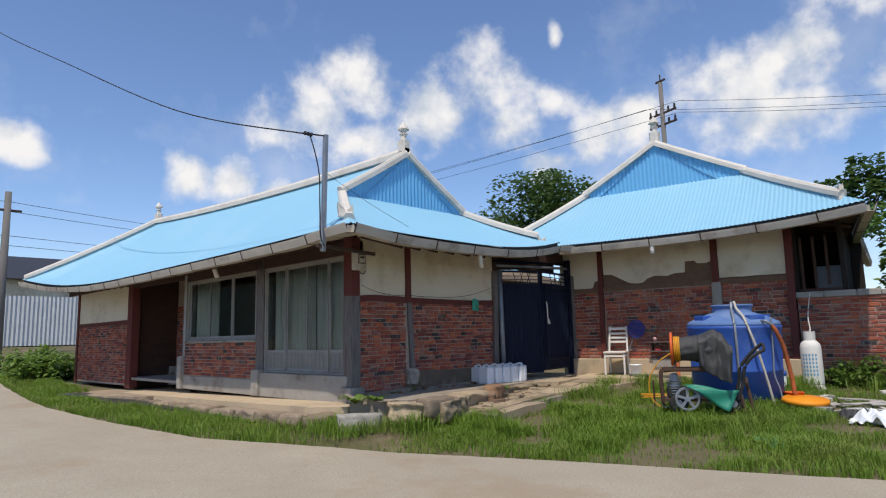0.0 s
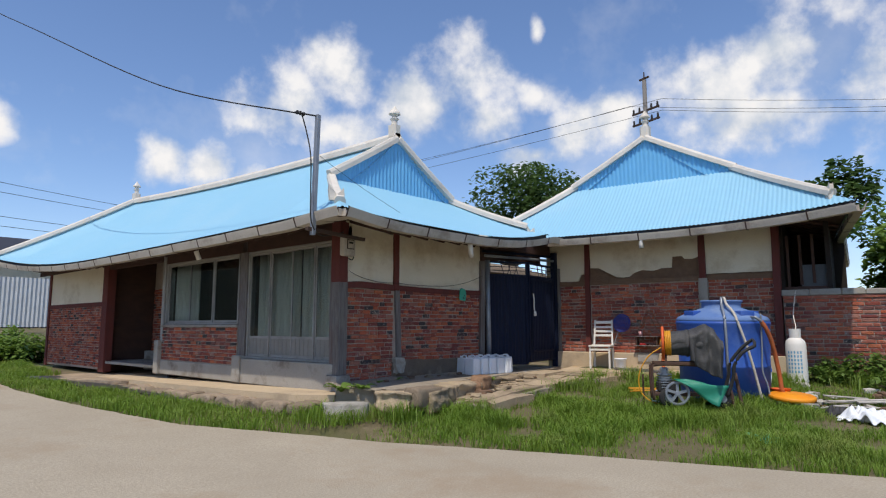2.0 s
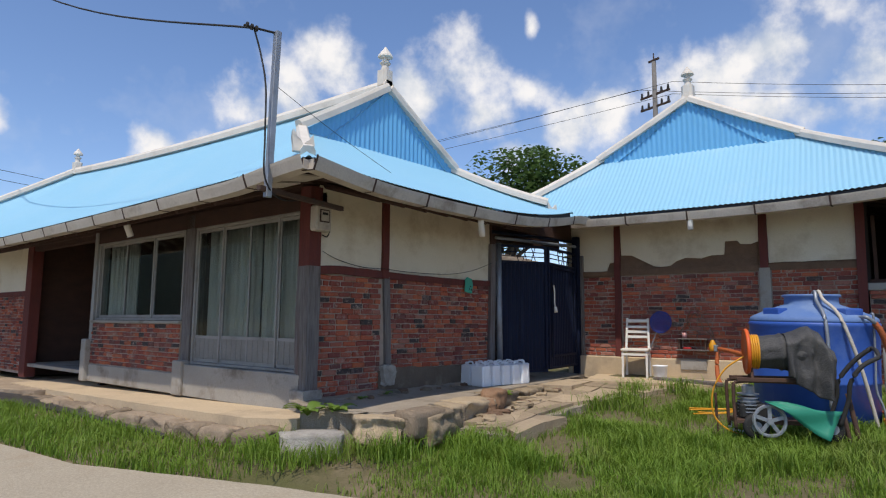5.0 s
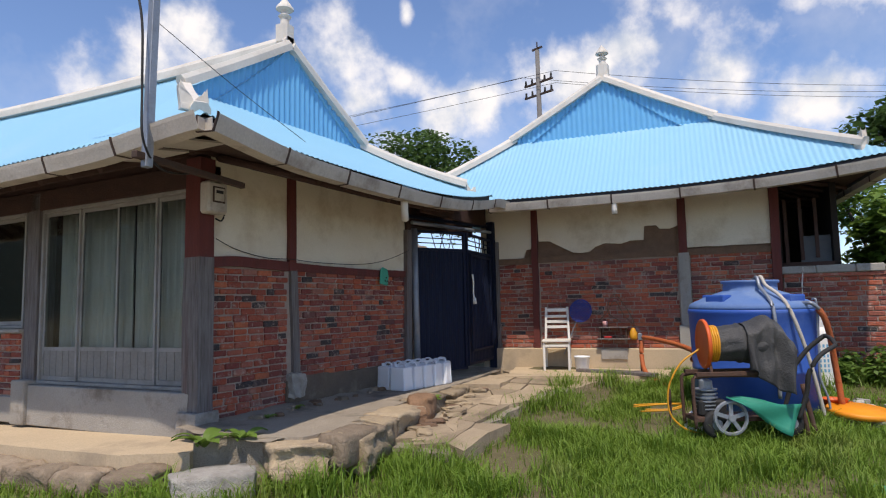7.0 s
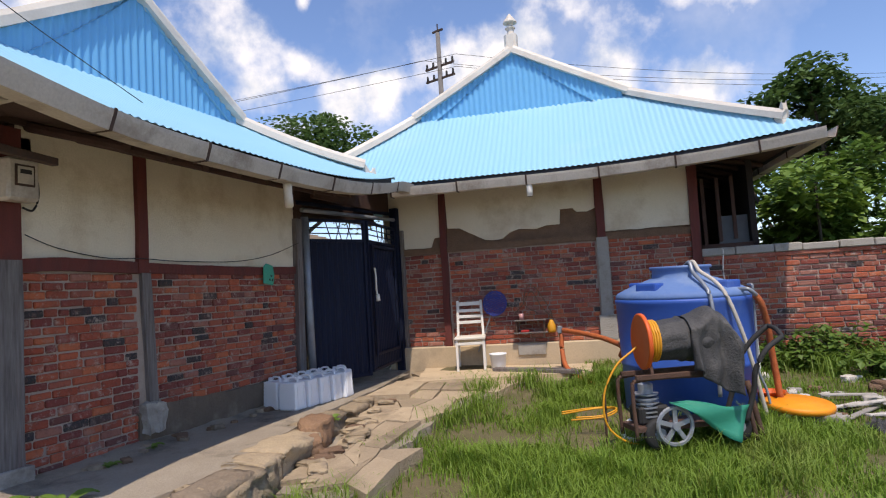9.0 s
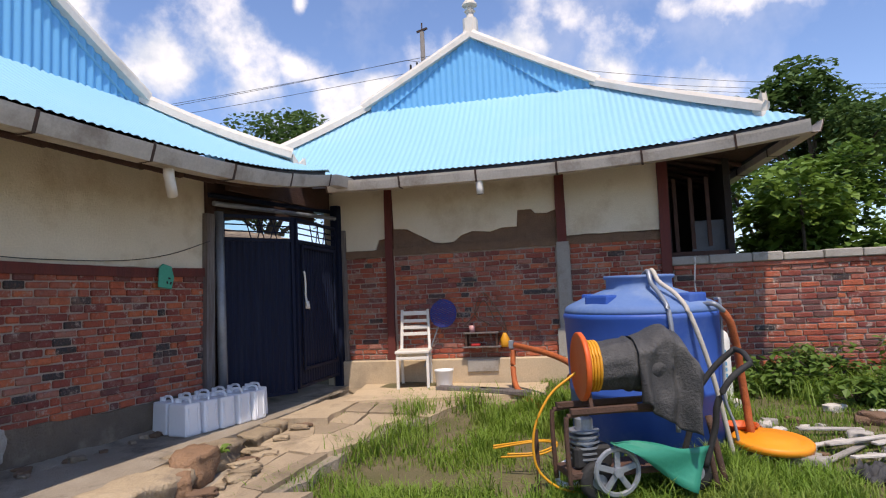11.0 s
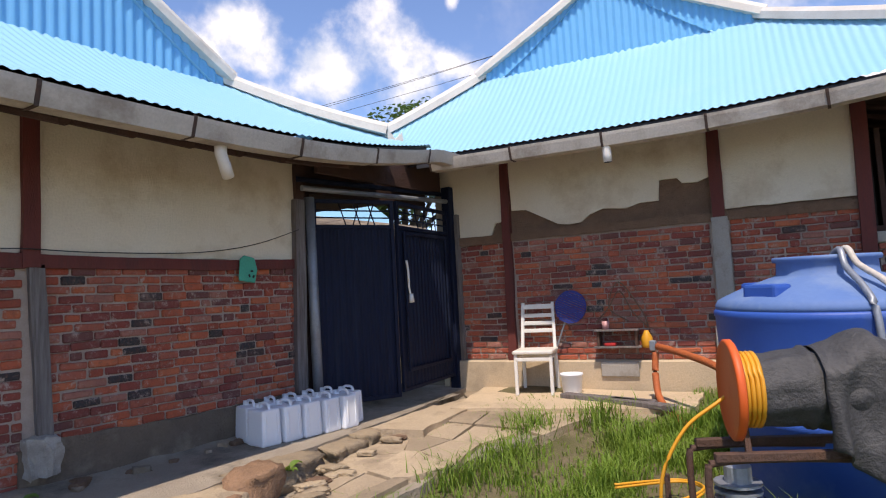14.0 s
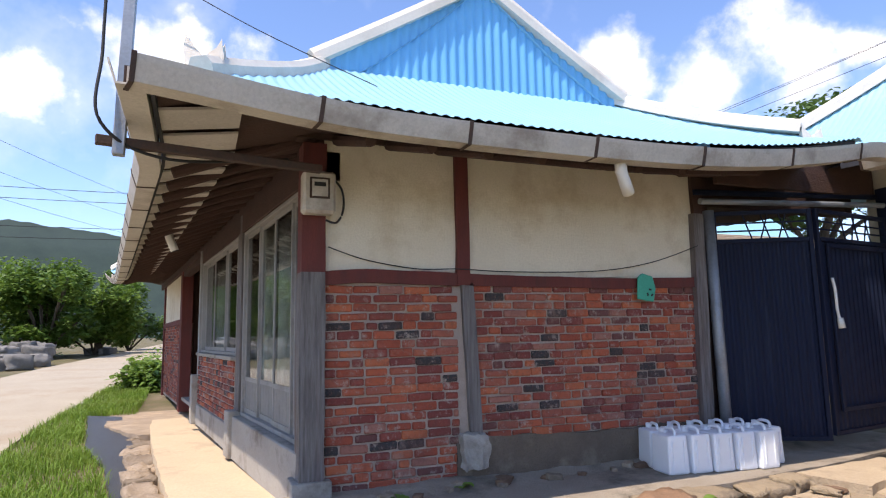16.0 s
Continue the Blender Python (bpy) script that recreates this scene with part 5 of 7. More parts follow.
# ---- the gate ----
def gate_leaf(p0, p1, z0, z1, label, wicket):
    d = Vector((p1[0] - p0[0], p1[1] - p0[1], 0))
    L = d.length
    ob = thing("gate_leaf", Matrix.Translation((p0[0], p0[1], 0)) @ Matrix.Rotation(math.atan2(d.y, d.x), 4, "Z"), label, "gate", "yard gate leaves")
    t = 0.04
    zg = z1 - 0.26
    for nm, lo, hi in (("stile", (0, -0.02, z0), (t, 0.02, z1)), ("stile", (L - t, -0.02, z0), (L, 0.02, z1)), ("top_rail", (t, -0.02, z1 - t), (L - t, 0.02, z1)),
                       ("mid_rail", (t, -0.02, zg - t), (L - t, 0.02, zg)), ("bottom_rail", (t, -0.02, z0), (L - t, 0.02, z0 + t))):
        box_part(nm, lo, hi, M["navy"], ob)
    bm = bmesh.new()
    n = int(L / 0.02)
    prev = None
    for i in range(n + 1):
        x = lerp(t, L - t, i / n)
        y = -0.006 + (0.012 if (i // 2) % 2 else 0.0)
        cur = (bm.verts.new((x, y, z0 + t)), bm.verts.new((x, y, zg - t)))
        if prev:
            bm.faces.new((prev[0], cur[0], cur[1], prev[1]))
        prev = cur
    sh = part("ribbed_sheet", bm, M["navy"], ob)
    sh.modifiers.new("thickness", "SOLIDIFY").thickness = 0.002
    for k in range(2):
        z = zg + (z1 - zg - t) * (k + 1) / 3
        box_part("grille_bar", (t, -0.007, z - 0.007), (L - t, 0.007, z + 0.007), M["navy"], ob, bevel=0)
    for k in range(5):
        x = L * (0.40 + 0.09 * k)
        bm = bmesh.new()
        bm_cyl(bm, (x, 0, zg), (x + (0.07 if k % 2 else -0.07), 0, z1 - t), 0.007, n=6)
        part("scroll_bar", bm, M["navy"], ob)
    if wicket:
        for nm, lo, hi in (("wicket_stile", (0.10, -0.045, 0.22), (0.14, -0.021, 1.72)), ("wicket_stile", (L - 0.14, -0.045, 0.22), (L - 0.10, -0.021, 1.72)),
                           ("wicket_rail", (0.14, -0.045, 1.68), (L - 0.14, -0.021, 1.72)), ("wicket_rail", (0.14, -0.045, 0.22), (L - 0.14, -0.021, 0.26))):
            box_part(nm, lo, hi, M["navy"], ob)
        bm = bmesh.new()
        bm_tube(bm, smooth_path([(0.09, -0.06, 1.40), (0.10, -0.07, 1.28), (0.12, -0.06, 1.12), (0.14, -0.065, 1.02)]), 0.013, 7)
        bm_cyl(bm, (0.14, -0.065, 1.04), (0.15, -0.07, 0.95), 0.026, 0.03, 8)
        part("rope_pull", bm, M["white_paint"], ob, "knotted white rope pull", True)
    return ob


gate_leaf((3.585, -0.05), (4.36, -0.46), -0.02, 2.04, "navy ribbed steel gate leaf standing slightly ajar", False)
gate_leaf((4.385, -0.47), (5.60, -0.30), 0.02, 2.04, "navy ribbed steel gate leaf with a wicket and rope pull", True)
bm = bmesh.new()
bm_cyl(bm, (3.58, -0.06, -0.2), (3.545, -0.06, 2.05), 0.05, n=16)
tagged(finish("gate_post", bm, M["steel"], smooth=True), "round galvanised steel gate post beside the brick wall", "post", "gate posts")
bm = bmesh.new()
bm_box(bm, (5.60, -0.36, -0.2), (5.70, -0.24, 2.35))
bm_bevel(bm, 0.006, 1)
tagged(finish("gate_post", bm, M["navy"]), "square dark steel gate post at the far wing", "post", "gate posts")
bm = bmesh.new()
bm_box(bm, (5.66, -0.42, -0.15), (5.735, -0.37, 2.0))
bm_bevel(bm, 0.004, 1)
tagged(finish("timber_plank", bm, M["grey_wood"]), "weathered upright plank beside the gate", "plank")
# added filler board, blocks the bright sliver between wall end and gate post
bm = bmesh.new()
bm_box(bm, (3.42, 0.06, -0.15), (3.66, 0.10, 2.3))
tagged(finish("timber_plank", bm, M["dark_wood"]), "added dark filler board closing the gap behind the gate post", "plank")
lintel = thing("gate_header", Matrix(), "dark steel header bars over the gate", "gate header", kind="structure")
for z, y in ((2.22, -0.05), (2.12, -0.12)):
    bm = bmesh.new()
    bm_cyl(bm, (3.4, y, z), (5.7, y - 0.2, z + 0.05), 0.028, n=10)
    part("header_bar", bm, M["navy"] if z > 2.2 else M["steel"], lintel)
box_part("header_board", (3.42, 0.05, 2.115), (5.66, 0.14, 2.5), M["dark_wood"], lintel)
# added boards that cut the sky above the gate down to a slit
for k in range(6):
    box_part("gate_roof_board", (3.40, 0.16 + 0.42 * k, 2.26 + 0.02 * k), (5.75, 0.56 + 0.42 * k, 2.29 + 0.02 * k), M["dark_wood"], lintel, bevel=0)
box_part("header_fascia", (3.50, -0.24, 2.27), (5.60, -0.19, 2.66), M["dark_wood"], lintel)
# low lean-to inside the court, seen through the gate's grille
leanto = structure("roof_court", "low brown tiled lean-to inside the court", "roof")
for k in range(7):
    box_part("tile_course", (6.6, 4.0 + 0.28 * k, 2.40 + 0.085 * k), (13.0, 4.34 + 0.28 * k, 2.45 + 0.085 * k), M["stone"], leanto, bevel=0.01)
box_part("court_wall", (6.9, 4.35, -0.2), (12.7, 6.0, 2.42), M["mud"], leanto, bevel=0)


# ---- water jugs ----
def jerrycan():
    ob = thing("water_jug", pose(0, 0, -5), "white plastic water jug with a moulded handle", "jug", "water jugs by the gate")
    bm = bmesh.new()
    bm_box(bm, (-0.092, -0.115, 0.0), (0.092, 0.115, 0.29))
    bm_bevel(bm, 0.022, 3)
    for v in bm.verts:
        if v.co.z > 0.25:
            v.co.x *= 0.93
            v.co.y *= 0.93
    for x in (-0.05, 0.05):
        for s in (-1, 1):
            bm_box(bm, (x - 0.006, s * 0.114 - 0.004, 0.04), (x + 0.006, s * 0.114 + 0.004, 0.25))
    part("body", bm, M["white_plastic"], ob, smooth=False)
    bm = bmesh.new()
    bm_tube(bm, smooth_path([(0, -0.075, 0.275), (0, -0.06, 0.325), (0, -0.01, 0.335), (0, 0.04, 0.325), (0, 0.055, 0.28)], 5), 0.012, 8)
    part("handle", bm, M["white_plastic"], ob, smooth=True)
    bm = bmesh.new()
    bm_cyl(bm, (0, 0.082, 0.285), (0, 0.082, 0.325), 0.025, 0.024, 14)
    part("cap", bm, M["white_plastic"], ob)
    return ob


jug = jerrycan()
rj = random.Random(3)
spots = [(2.62 + 0.192 * i, -0.42 - 0.035 * i, 6 + rj.uniform(-6, 6)) for i in range(5)] + [(2.68 + 0.192 * i, -0.17 - 0.035 * i, rj.uniform(-6, 6)) for i in range(5)] + [(3.56, -0.46, 8)]
for k, (x, y, r) in enumerate(spots):
    m = pose(x, y, -0.125, 0, 0, r - 8)
    if k == 0:
        jug.matrix_basis = m
    else:
        copy_thing(jug, m)


# ---- the water tank ----
def lathe(bm, prof, n=48):
    rings = []
    for r, z in prof:
        rings.append([bm.verts.new((r * math.cos(2 * math.pi * k / n), r * math.sin(2 * math.pi * k / n), z)) for k in range(n)])
    for a, b in zip(rings, rings[1:]):
        for k in range(n):
            bm.faces.new((a[k], a[(k + 1) % n], b[(k + 1) % n], b[k]))
    bm.faces.new(rings[0][::-1])
    bm.faces.new(rings[-1])


TX, TY, TZ = 3.90, -4.34, -0.33
tank = thing("water_tank", pose(TX, TY, TZ, 0.6, -0.8, 20), "large blue polyethylene water tank with a dusty domed top", "water tank")
bm = bmesh.new()
lathe(bm, [(0.60, 0.0), (0.63, 0.02), (0.640, 0.46), (0.648, 0.47), (0.648, 0.50), (0.642, 0.51), (0.665, 1.08), (0.674, 1.10), (0.674, 1.125), (0.664, 1.14)])
part("body", bm, M["tank"], tank, smooth=True)
bm = bmesh.new()
lathe(bm, [(0.662, 1.138), (0.662, 1.165), (0.645, 1.195), (0.61, 1.215), (0.48, 1.275), (0.34, 1.325), (0.285, 1.345), (0.28, 1.425), (0.30, 1.43), (0.305, 1.445), (0.30, 1.46), (0.265, 1.46), (0.26, 1.36)])
part("dome", bm, M["tank_dome"], tank, "dust-faded domed top with an open neck", True)
for k in range(4):
    bm = bmesh.new()
    bm_box(bm, (0.44, -0.12, 1.19), (0.58, 0.12, 1.30))
    bm_bevel(bm, 0.02, 2)
    bm.transform(Matrix.Rotation(radians(35 + 90 * k), 4, "Z"))
    part("lifting_lug", bm, M["tank"], tank)
# black disc across the neck paints the darkness inside the tank
bm = bmesh.new()
lathe(bm, [(0.255, 1.37), (0.255, 1.385)], 32)
part("inner_lip", bm, M["shade_black"], tank)


def hose(name, pts, r, mat, label, category="hose", n=10, group=""):
    bm = bmesh.new()
    bm_tube(bm, smooth_path(pts, 8), r, n)
    return tagged(finish(name, bm, mat, smooth=True), label, category, group)


def along(u, d, z):
    """Cart axes: u to its right, d away from the lane, z above the datum."""
    return Vector((2.78 + 0.49 * u + 0.872 * d, -4.36 - 0.872 * u + 0.487 * d, z))


hose("grey_hose", [along(0.50, 0.9, 1.05), along(0.49, 0.70, 1.155), along(0.47, 0.60, 1.05), along(0.45, 0.40, 0.93), along(0.44, 0.29, 0.80), along(0.44, 0.26, 0.45), along(0.44, 0.28, -0.1)], 0.019, M["steel"], "dull grey hose hanging over the tank rim")
hose("cream_hose", [along(0.54, 0.9, 1.06), along(0.53, 0.70, 1.16), along(0.54, 0.60, 1.06), along(0.58, 0.40, 0.94), along(0.62, 0.28, 0.76), along(0.74, 0.24, 0.3), along(0.86, 0.24, -0.3)], 0.019, M["gutter"], "cream rubber hose draped over the tank rim")
hose("orange_hose", [along(0.94, 0.36, 0.80), along(1.0, 0.36, 0.70), along(1.08, 0.42, 0.5), along(1.14, 0.48, 0.25), along(1.18, 0.5, 0.0), along(1.2, 0.5, -0.2), along(1.3, 0.6, -0.26), along(1.45, 0.75, -0.24)], 0.031, M["hose_orange"], "thick hose wrapped in orange sheeting beside the tank")
hose("grey_hose", [along(0.82, 0.42, 0.86), along(0.86, 0.34, 0.86), along(0.94, 0.34, 0.80)], 0.02, M["steel"], "short grey outlet hose on the tank")
hose("thin_pipe", [along(0.97, 0.50, 0.90), along(0.95, 0.42, 0.90), along(0.95, 0.40, 0.85), along(0.94, 0.40, 0.4), along(0.93, 0.40, 0.1), along(0.98, 0.38, -0.1), along(1.0, 0.36, -0.3)], 0.012, M["steel"], "thin grey level tube down the tank side", "pipe")

# ---- sprayer cart with hose reel ----
CART = Matrix(((0.49, 0.872, 0, 2.64), (-0.872, 0.487, 0, -4.30), (0, 0, 1, 0), (0, 0, 0, 1)))
cart = thing("sprayer_cart", CART, "rusty sprayer cart carrying an engine and a hose reel", "cart")
GZC = -0.35


def cart_tube(name, pts, r=0.017, mat=None, label=""):
    bm = bmesh.new()
    bm_tube(bm, smooth_path(pts, 5), r, 8)
    return part(name, bm, mat or M["rust"], cart, label, True)


cart_tube("left_frame", [(-0.52, -0.18, GZC + 0.08), (-0.53, -0.18, 0.14), (-0.48, -0.18, 0.20), (-0.2, -0.18, 0.21), (0.1, -0.18, 0.20)])
cart_tube("left_frame", [(-0.52, 0.10, GZC + 0.08), (-0.53, 0.10, 0.14), (-0.48, 0.10, 0.20), (-0.2, 0.10, 0.21), (0.1, 0.10, 0.20)])
cart_tube("push_handle", [(0.42, -0.2, -0.2), (0.5, -0.22, 0.05), (0.52, -0.24, 0.22), (0.62, -0.26, 0.38), (0.78, -0.25, 0.47)], 0.022, M["rubber"])
cart_tube("push_handle", [(0.42, 0.08, -0.2), (0.5, 0.06, 0.05), (0.52, 0.04, 0.22), (0.66, 0.0, 0.42), (0.8, -0.05, 0.55)], 0.022, M["rubber"])
cart_tube("cross_bar", [(0.78, -0.25, 0.47), (0.8, -0.15, 0.53), (0.8, -0.05, 0.55)], 0.02, M["rubber"])
cart_tube("leg", [(0.46, -0.2, -0.1), (0.5, -0.2, GZC)], 0.02)
cart_tube("leg", [(0.56, -0.05, 0.1), (0.62, -0.1, GZC)], 0.024)
box_part("deck_rail", (-0.50, -0.21, 0.205), (0.30, -0.17, 0.245), M["rust"], cart)
box_part("deck_rail", (-0.50, 0.07, 0.205), (0.30, 0.11, 0.245), M["rust"], cart)
box_part("lower_deck", (-0.52, -0.19, GZC + 0.14), (0.5, 0.11, GZC + 0.18), M["rust"], cart)
bm = bmesh.new()
bm_cyl(bm, (-0.36, -0.04, GZC + 0.18), (-0.36, -0.04, 0.04), 0.085, 0.075, 16)
cylinder = part("engine_cylinder", bm, M["steel"], cart)
for k in range(6):
    bm = bmesh.new()
    bm_cyl(bm, (-0.36, -0.04, GZC + 0.24 + k * 0.035), (-0.36, -0.04, GZC + 0.252 + k * 0.035), 0.105, 0.105, 16)
    part("cooling_fin", bm, M["steel"], cylinder)
box_part("engine_block", (-0.46, -0.13, GZC + 0.18), (-0.2, 0.08, GZC + 0.33), M["rubber"], cart, bevel=0.02)
bm = bmesh.new()
lathe(bm, [(0.055, 0.0), (0.06, 0.01), (0.06, 0.1), (0.04, 0.115)], 16)
bm.transform(Matrix.Translation((-0.36, -0.05, 0.05)))
part("air_filter", bm, M["steel"], cart)


def spoked(name, x, z, r, y, parent, mat=None):
    bm = bmesh.new()
    n = 28
    for k in range(n):
        a0, a1 = 2 * math.pi * k / n, 2 * math.pi * (k + 1) / n
        bm_cyl(bm, (x + r * math.cos(a0), y, z + r * math.sin(a0)), (x + r * math.cos(a1), y, z + r * math.sin(a1)), 0.018, n=6)
    wheel = part(name, bm, mat or M["steel"], parent)
    bm = bmesh.new()
    bm_cyl(bm, (x, y - 0.03, z), (x, y + 0.03, z), 0.032, n=12)
    part("hub", bm, M["steel"], wheel)
    for k in range(5):
        a = 2 * math.pi * k / 5 + 0.3
        bm = bmesh.new()
        bm_box(bm, (0.025, -0.008, -0.018), (r, 0.008, 0.018))
        bm.transform(Matrix.Translation((x, y, z)) @ Matrix.Rotation(-a, 4, "Y"))
        part("spoke", bm, M["steel"], wheel)
    return wheel


spoked("pulley_wheel", -0.22, -0.17, 0.145, -0.235, cart)
for x in (-0.33, 0.36):
    bm = bmesh.new()
    lathe(bm, [(0.05, -0.03), (0.10, -0.032), (0.125, -0.02), (0.125, 0.02), (0.10, 0.032), (0.05, 0.03)], 22)
    bm.transform(Matrix.Translation((x, -0.17, GZC + 0.115)) @ Matrix.Rotation(radians(90), 4, "X"))
    w = part("road_wheel", bm, M["rubber"], cart, smooth=True)
    bm = bmesh.new()
    bm_cyl(bm, (x, -0.205, GZC + 0.115), (x, -0.13, GZC + 0.115), 0.05, n=14)
    part("rim", bm, M["steel"], w)
# reel
reel = thing("hose_reel", CART @ pose(-0.36, -0.06, 0.50, 0, 0, -7), "orange hose reel, its drum wrapped in black tarpaulin", "hose reel")
bm = bmesh.new()
lathe(bm, [(0.03, -0.012), (0.205, -0.012), (0.22, -0.02), (0.232, -0.012), (0.232, 0.012), (0.22, 0.02), (0.205, 0.008), (0.03, 0.008)], 44)
bm.transform(Matrix.Rotation(radians(90), 4, "Y"))
part("flange", bm, M["orange"], reel, "orange ribbed reel flange", True)
for k in range(4):
    bm = bmesh.new()
    n = 30
    bm_tube(bm, [(0.035 + 0.021 * k, 0.165 * math.cos(2 * math.pi * i / n), 0.165 * math.sin(2 * math.pi * i / n)) for i in range(n + 1)], 0.011, 7)
    part("hose_turn", bm, M["yellow"], reel, "", True)
bm = bmesh.new()
bm_cyl(bm, (0.0, 0, 0), (0.75, 0, 0), 0.03, n=12)
part("axle", bm, M["rust"], reel)
for x in (0.03, 0.62):
    bm = bmesh.new()
    bm_cyl(bm, (x, 0.0, 0.0), (x, 0.1, -0.26), 0.016, n=8)
    bm_cyl(bm, (x, 0.0, 0.0), (x, -0.1, -0.26), 0.016, n=8)
    part("stand", bm, M["rust"], reel)
# tarpaulin: wrapped round the drum, its loose end thrown over the far side
bm = bmesh.new()
n, rows = 56, 26
grid = []
for i in range(rows + 1):
    u = i / rows
    ring = []
    for k in range(n):
        a = 2 * math.pi * k / n
        r = lerp(0.160, 0.19, u) + 0.004 * math.sin(a * 9 + u * 5) + 0.012 * noise.noise(Vector((u * 4, math.cos(a) * 2, math.sin(a) * 2))) + (0.012 if 0.42 < u < 0.47 else 0.0)
        ring.append(bm.verts.new((0.11 + 0.46 * u, r * math.cos(a), r * math.sin(a))))
    grid.append(ring)
for p, q in zip(grid, grid[1:]):
    for k in range(n):
        bm.faces.new((p[k], p[(k + 1) % n], q[(k + 1) % n], q[k]))
bm.faces.new(grid[-1])
tm = CART @ pose(-0.36, -0.06, 0.50, 0, 0, -7)
t = finish("tarpaulin", bm, M["black_tarp"], smooth=True, matrix=tm)
tagged(t, "black tarpaulin tied round the reel drum", "tarpaulin", "reel tarpaulins")
bm = bmesh.new()
cols, rows = 40, 40
grid = []
for i in range(cols + 1):
    u = i / cols
    row = []
    long = lerp(0.20, 0.42, sstep(0.0, 0.5, u)) - 0.16 * sstep(0.7, 1.0, u)
    for k in range(rows + 1):
        v = k / rows
        s_ = v * (0.45 + long)
        x = 0.34 + 0.44 * u - 0.03 * v * u
        crest = 0.19 + 0.07 * math.exp(-((u - 0.45) / 0.22) ** 2) - 0.16 * sstep(0.7, 1.0, u)
        if s_ < 0.3:
            ang = lerp(2.2, 0.35, s_ / 0.3)
            y, z = 0.20 * math.cos(ang) * -1.0, crest * (0.35 + 0.65 * math.sin(ang))
            y = lerp(0.17, -0.18, s_ / 0.3)
            z = crest - 0.09 * ((s_ - 0.14) / 0.16) ** 2
        else:
            y = -0.19 - 0.02 * math.sin(u * 9)
            z = crest - 0.09 - (s_ - 0.3) * 0.96
        fold = 0.030 * math.sin(u * 17 + 2.0 * noise.noise(Vector((u * 2, v * 2, 3)))) * sstep(0.2, 0.8, v) + 0.03 * noise.noise(Vector((u * 5, v * 4, 8)))
        row.append(bm.verts.new((x + 0.4 * fold, y - fold, z + 0.01 * noise.noise(Vector((u * 7, v * 7, 1))))))
    grid.append(row)
for p, q in zip(grid, grid[1:]):
    for k in range(rows):
        bm.faces.new((p[k], p[k + 1], q[k + 1], q[k]))
t = finish("tarpaulin", bm, M["black_tarp"], smooth=True, matrix=tm)
t.modifiers.new("thickness", "SOLIDIFY").thickness = 0.004
tagged(t, "loose black tarpaulin hanging in folds over the reel end", "tarpaulin", "reel tarpaulins")
# green sheet under the cart
bm = bmesh.new()
g = []
for i in range(15):
    row = []
    for j in range(7):
        u, v = i / 14, j / 6
        p = Vector((-0.26, -0.27, 0.02)) + u * (Vector((0.70, 0.02, -0.07)) + v * Vector((-0.16, -0.07, -0.27)))
        row.append(bm.verts.new(p + Vector((0, 0.025 * math.sin(u * 7 + v * 3), 0.02 * math.sin(u * 6) + 0.012 * noise.noise(Vector((u * 4, v * 4, 2)))))))
    g.append(row)
for p, q in zip(g, g[1:]):
    for j in range(6):
        bm.faces.new((p[j], p[j + 1], q[j + 1], q[j]))
gs = finish("plastic_sheet", bm, M["green_sheet"], matrix=CART, smooth=True)
gs.modifiers.new("thickness", "SOLIDIFY").thickness = 0.004
tagged(gs, "torn green plastic sheet hanging off the cart", "plastic sheet")
hose("yellow_hose", [along(-0.40, 0.0, 0.48), along(-0.52, -0.05, 0.42), along(-0.68, -0.05, 0.30), along(-0.80, -0.05, 0.08), along(-0.80, -0.05, -0.16), along(-0.68, -0.08, -0.30), along(-0.5, -0.1, -0.36)], 0.009, M["yellow"], "yellow spray hose looping down from the reel")
for k in range(2):
    hose("yellow_hose", [along(-0.9 + 0.05 * k, 0.55, -0.24 + 0.02 * k), along(-0.62, 0.42 + 0.06 * k, -0.21), along(-0.42, 0.62, -0.2 + 0.015 * k), along(-0.5, 0.86 + 0.04 * k, -0.22), along(-0.9, 0.80, -0.23 + 0.02 * k)], 0.008, M["yellow"], "yellow hose coiled loosely on the ground", group="loose hose coils")
hose("white_pipe", [along(-0.62, 0.05, -0.22), along(-0.52, 0.0, -0.16), along(-0.44, -0.02, -0.24), along(-0.5, 0.0, -0.33), along(-0.62, 0.02, -0.31), along(-0.62, 0.05, -0.22)], 0.02, M["white_plastic"], "short white suction pipe bent in a ring", "pipe")
bm = bmesh.new()
bm_tube(bm, [along(-0.74, 0.1, -0.42), along(-0.745, 0.1, 0.05)], 0.015, 6)
tagged(finish("iron_stake", bm, M["rust"]), "rusty iron stake driven into the grass", "stake")

# standpipe and its wrapped hoses
sp = thing("standpipe", pose(5.42, -2.78, 0), "standpipe with a valve wrapped in orange lagging", "standpipe")
bm = bmesh.new()
bm_tube(bm, [(0, 0, -0.2), (0, 0, 0.42)], 0.018, 8)
part("riser", bm, M["rust"], sp)
box_part("valve", (-0.03, -0.03, 0.36), (0.03, 0.03, 0.46), M["steel"], sp, bevel=0.008)
hose("orange_hose", [(5.42, -2.82, 0.40), (5.1, -3.1, 0.38), (4.7, -3.45, 0.33), (4.3, -3.68, 0.27), (3.9, -3.7, 0.22)], 0.032, M["hose_orange"], "orange lagged hose running to the tank", group="lagged hoses")
hose("orange_hose", [(5.42, -2.80, 0.34), (5.36, -2.80, 0.15), (5.22, -2.86, -0.05), (5.0, -3.02, -0.15), (4.6, -3.3, -0.2)], 0.032, M["hose_orange"], "orange lagged hose falling to the ground", group="lagged hoses")


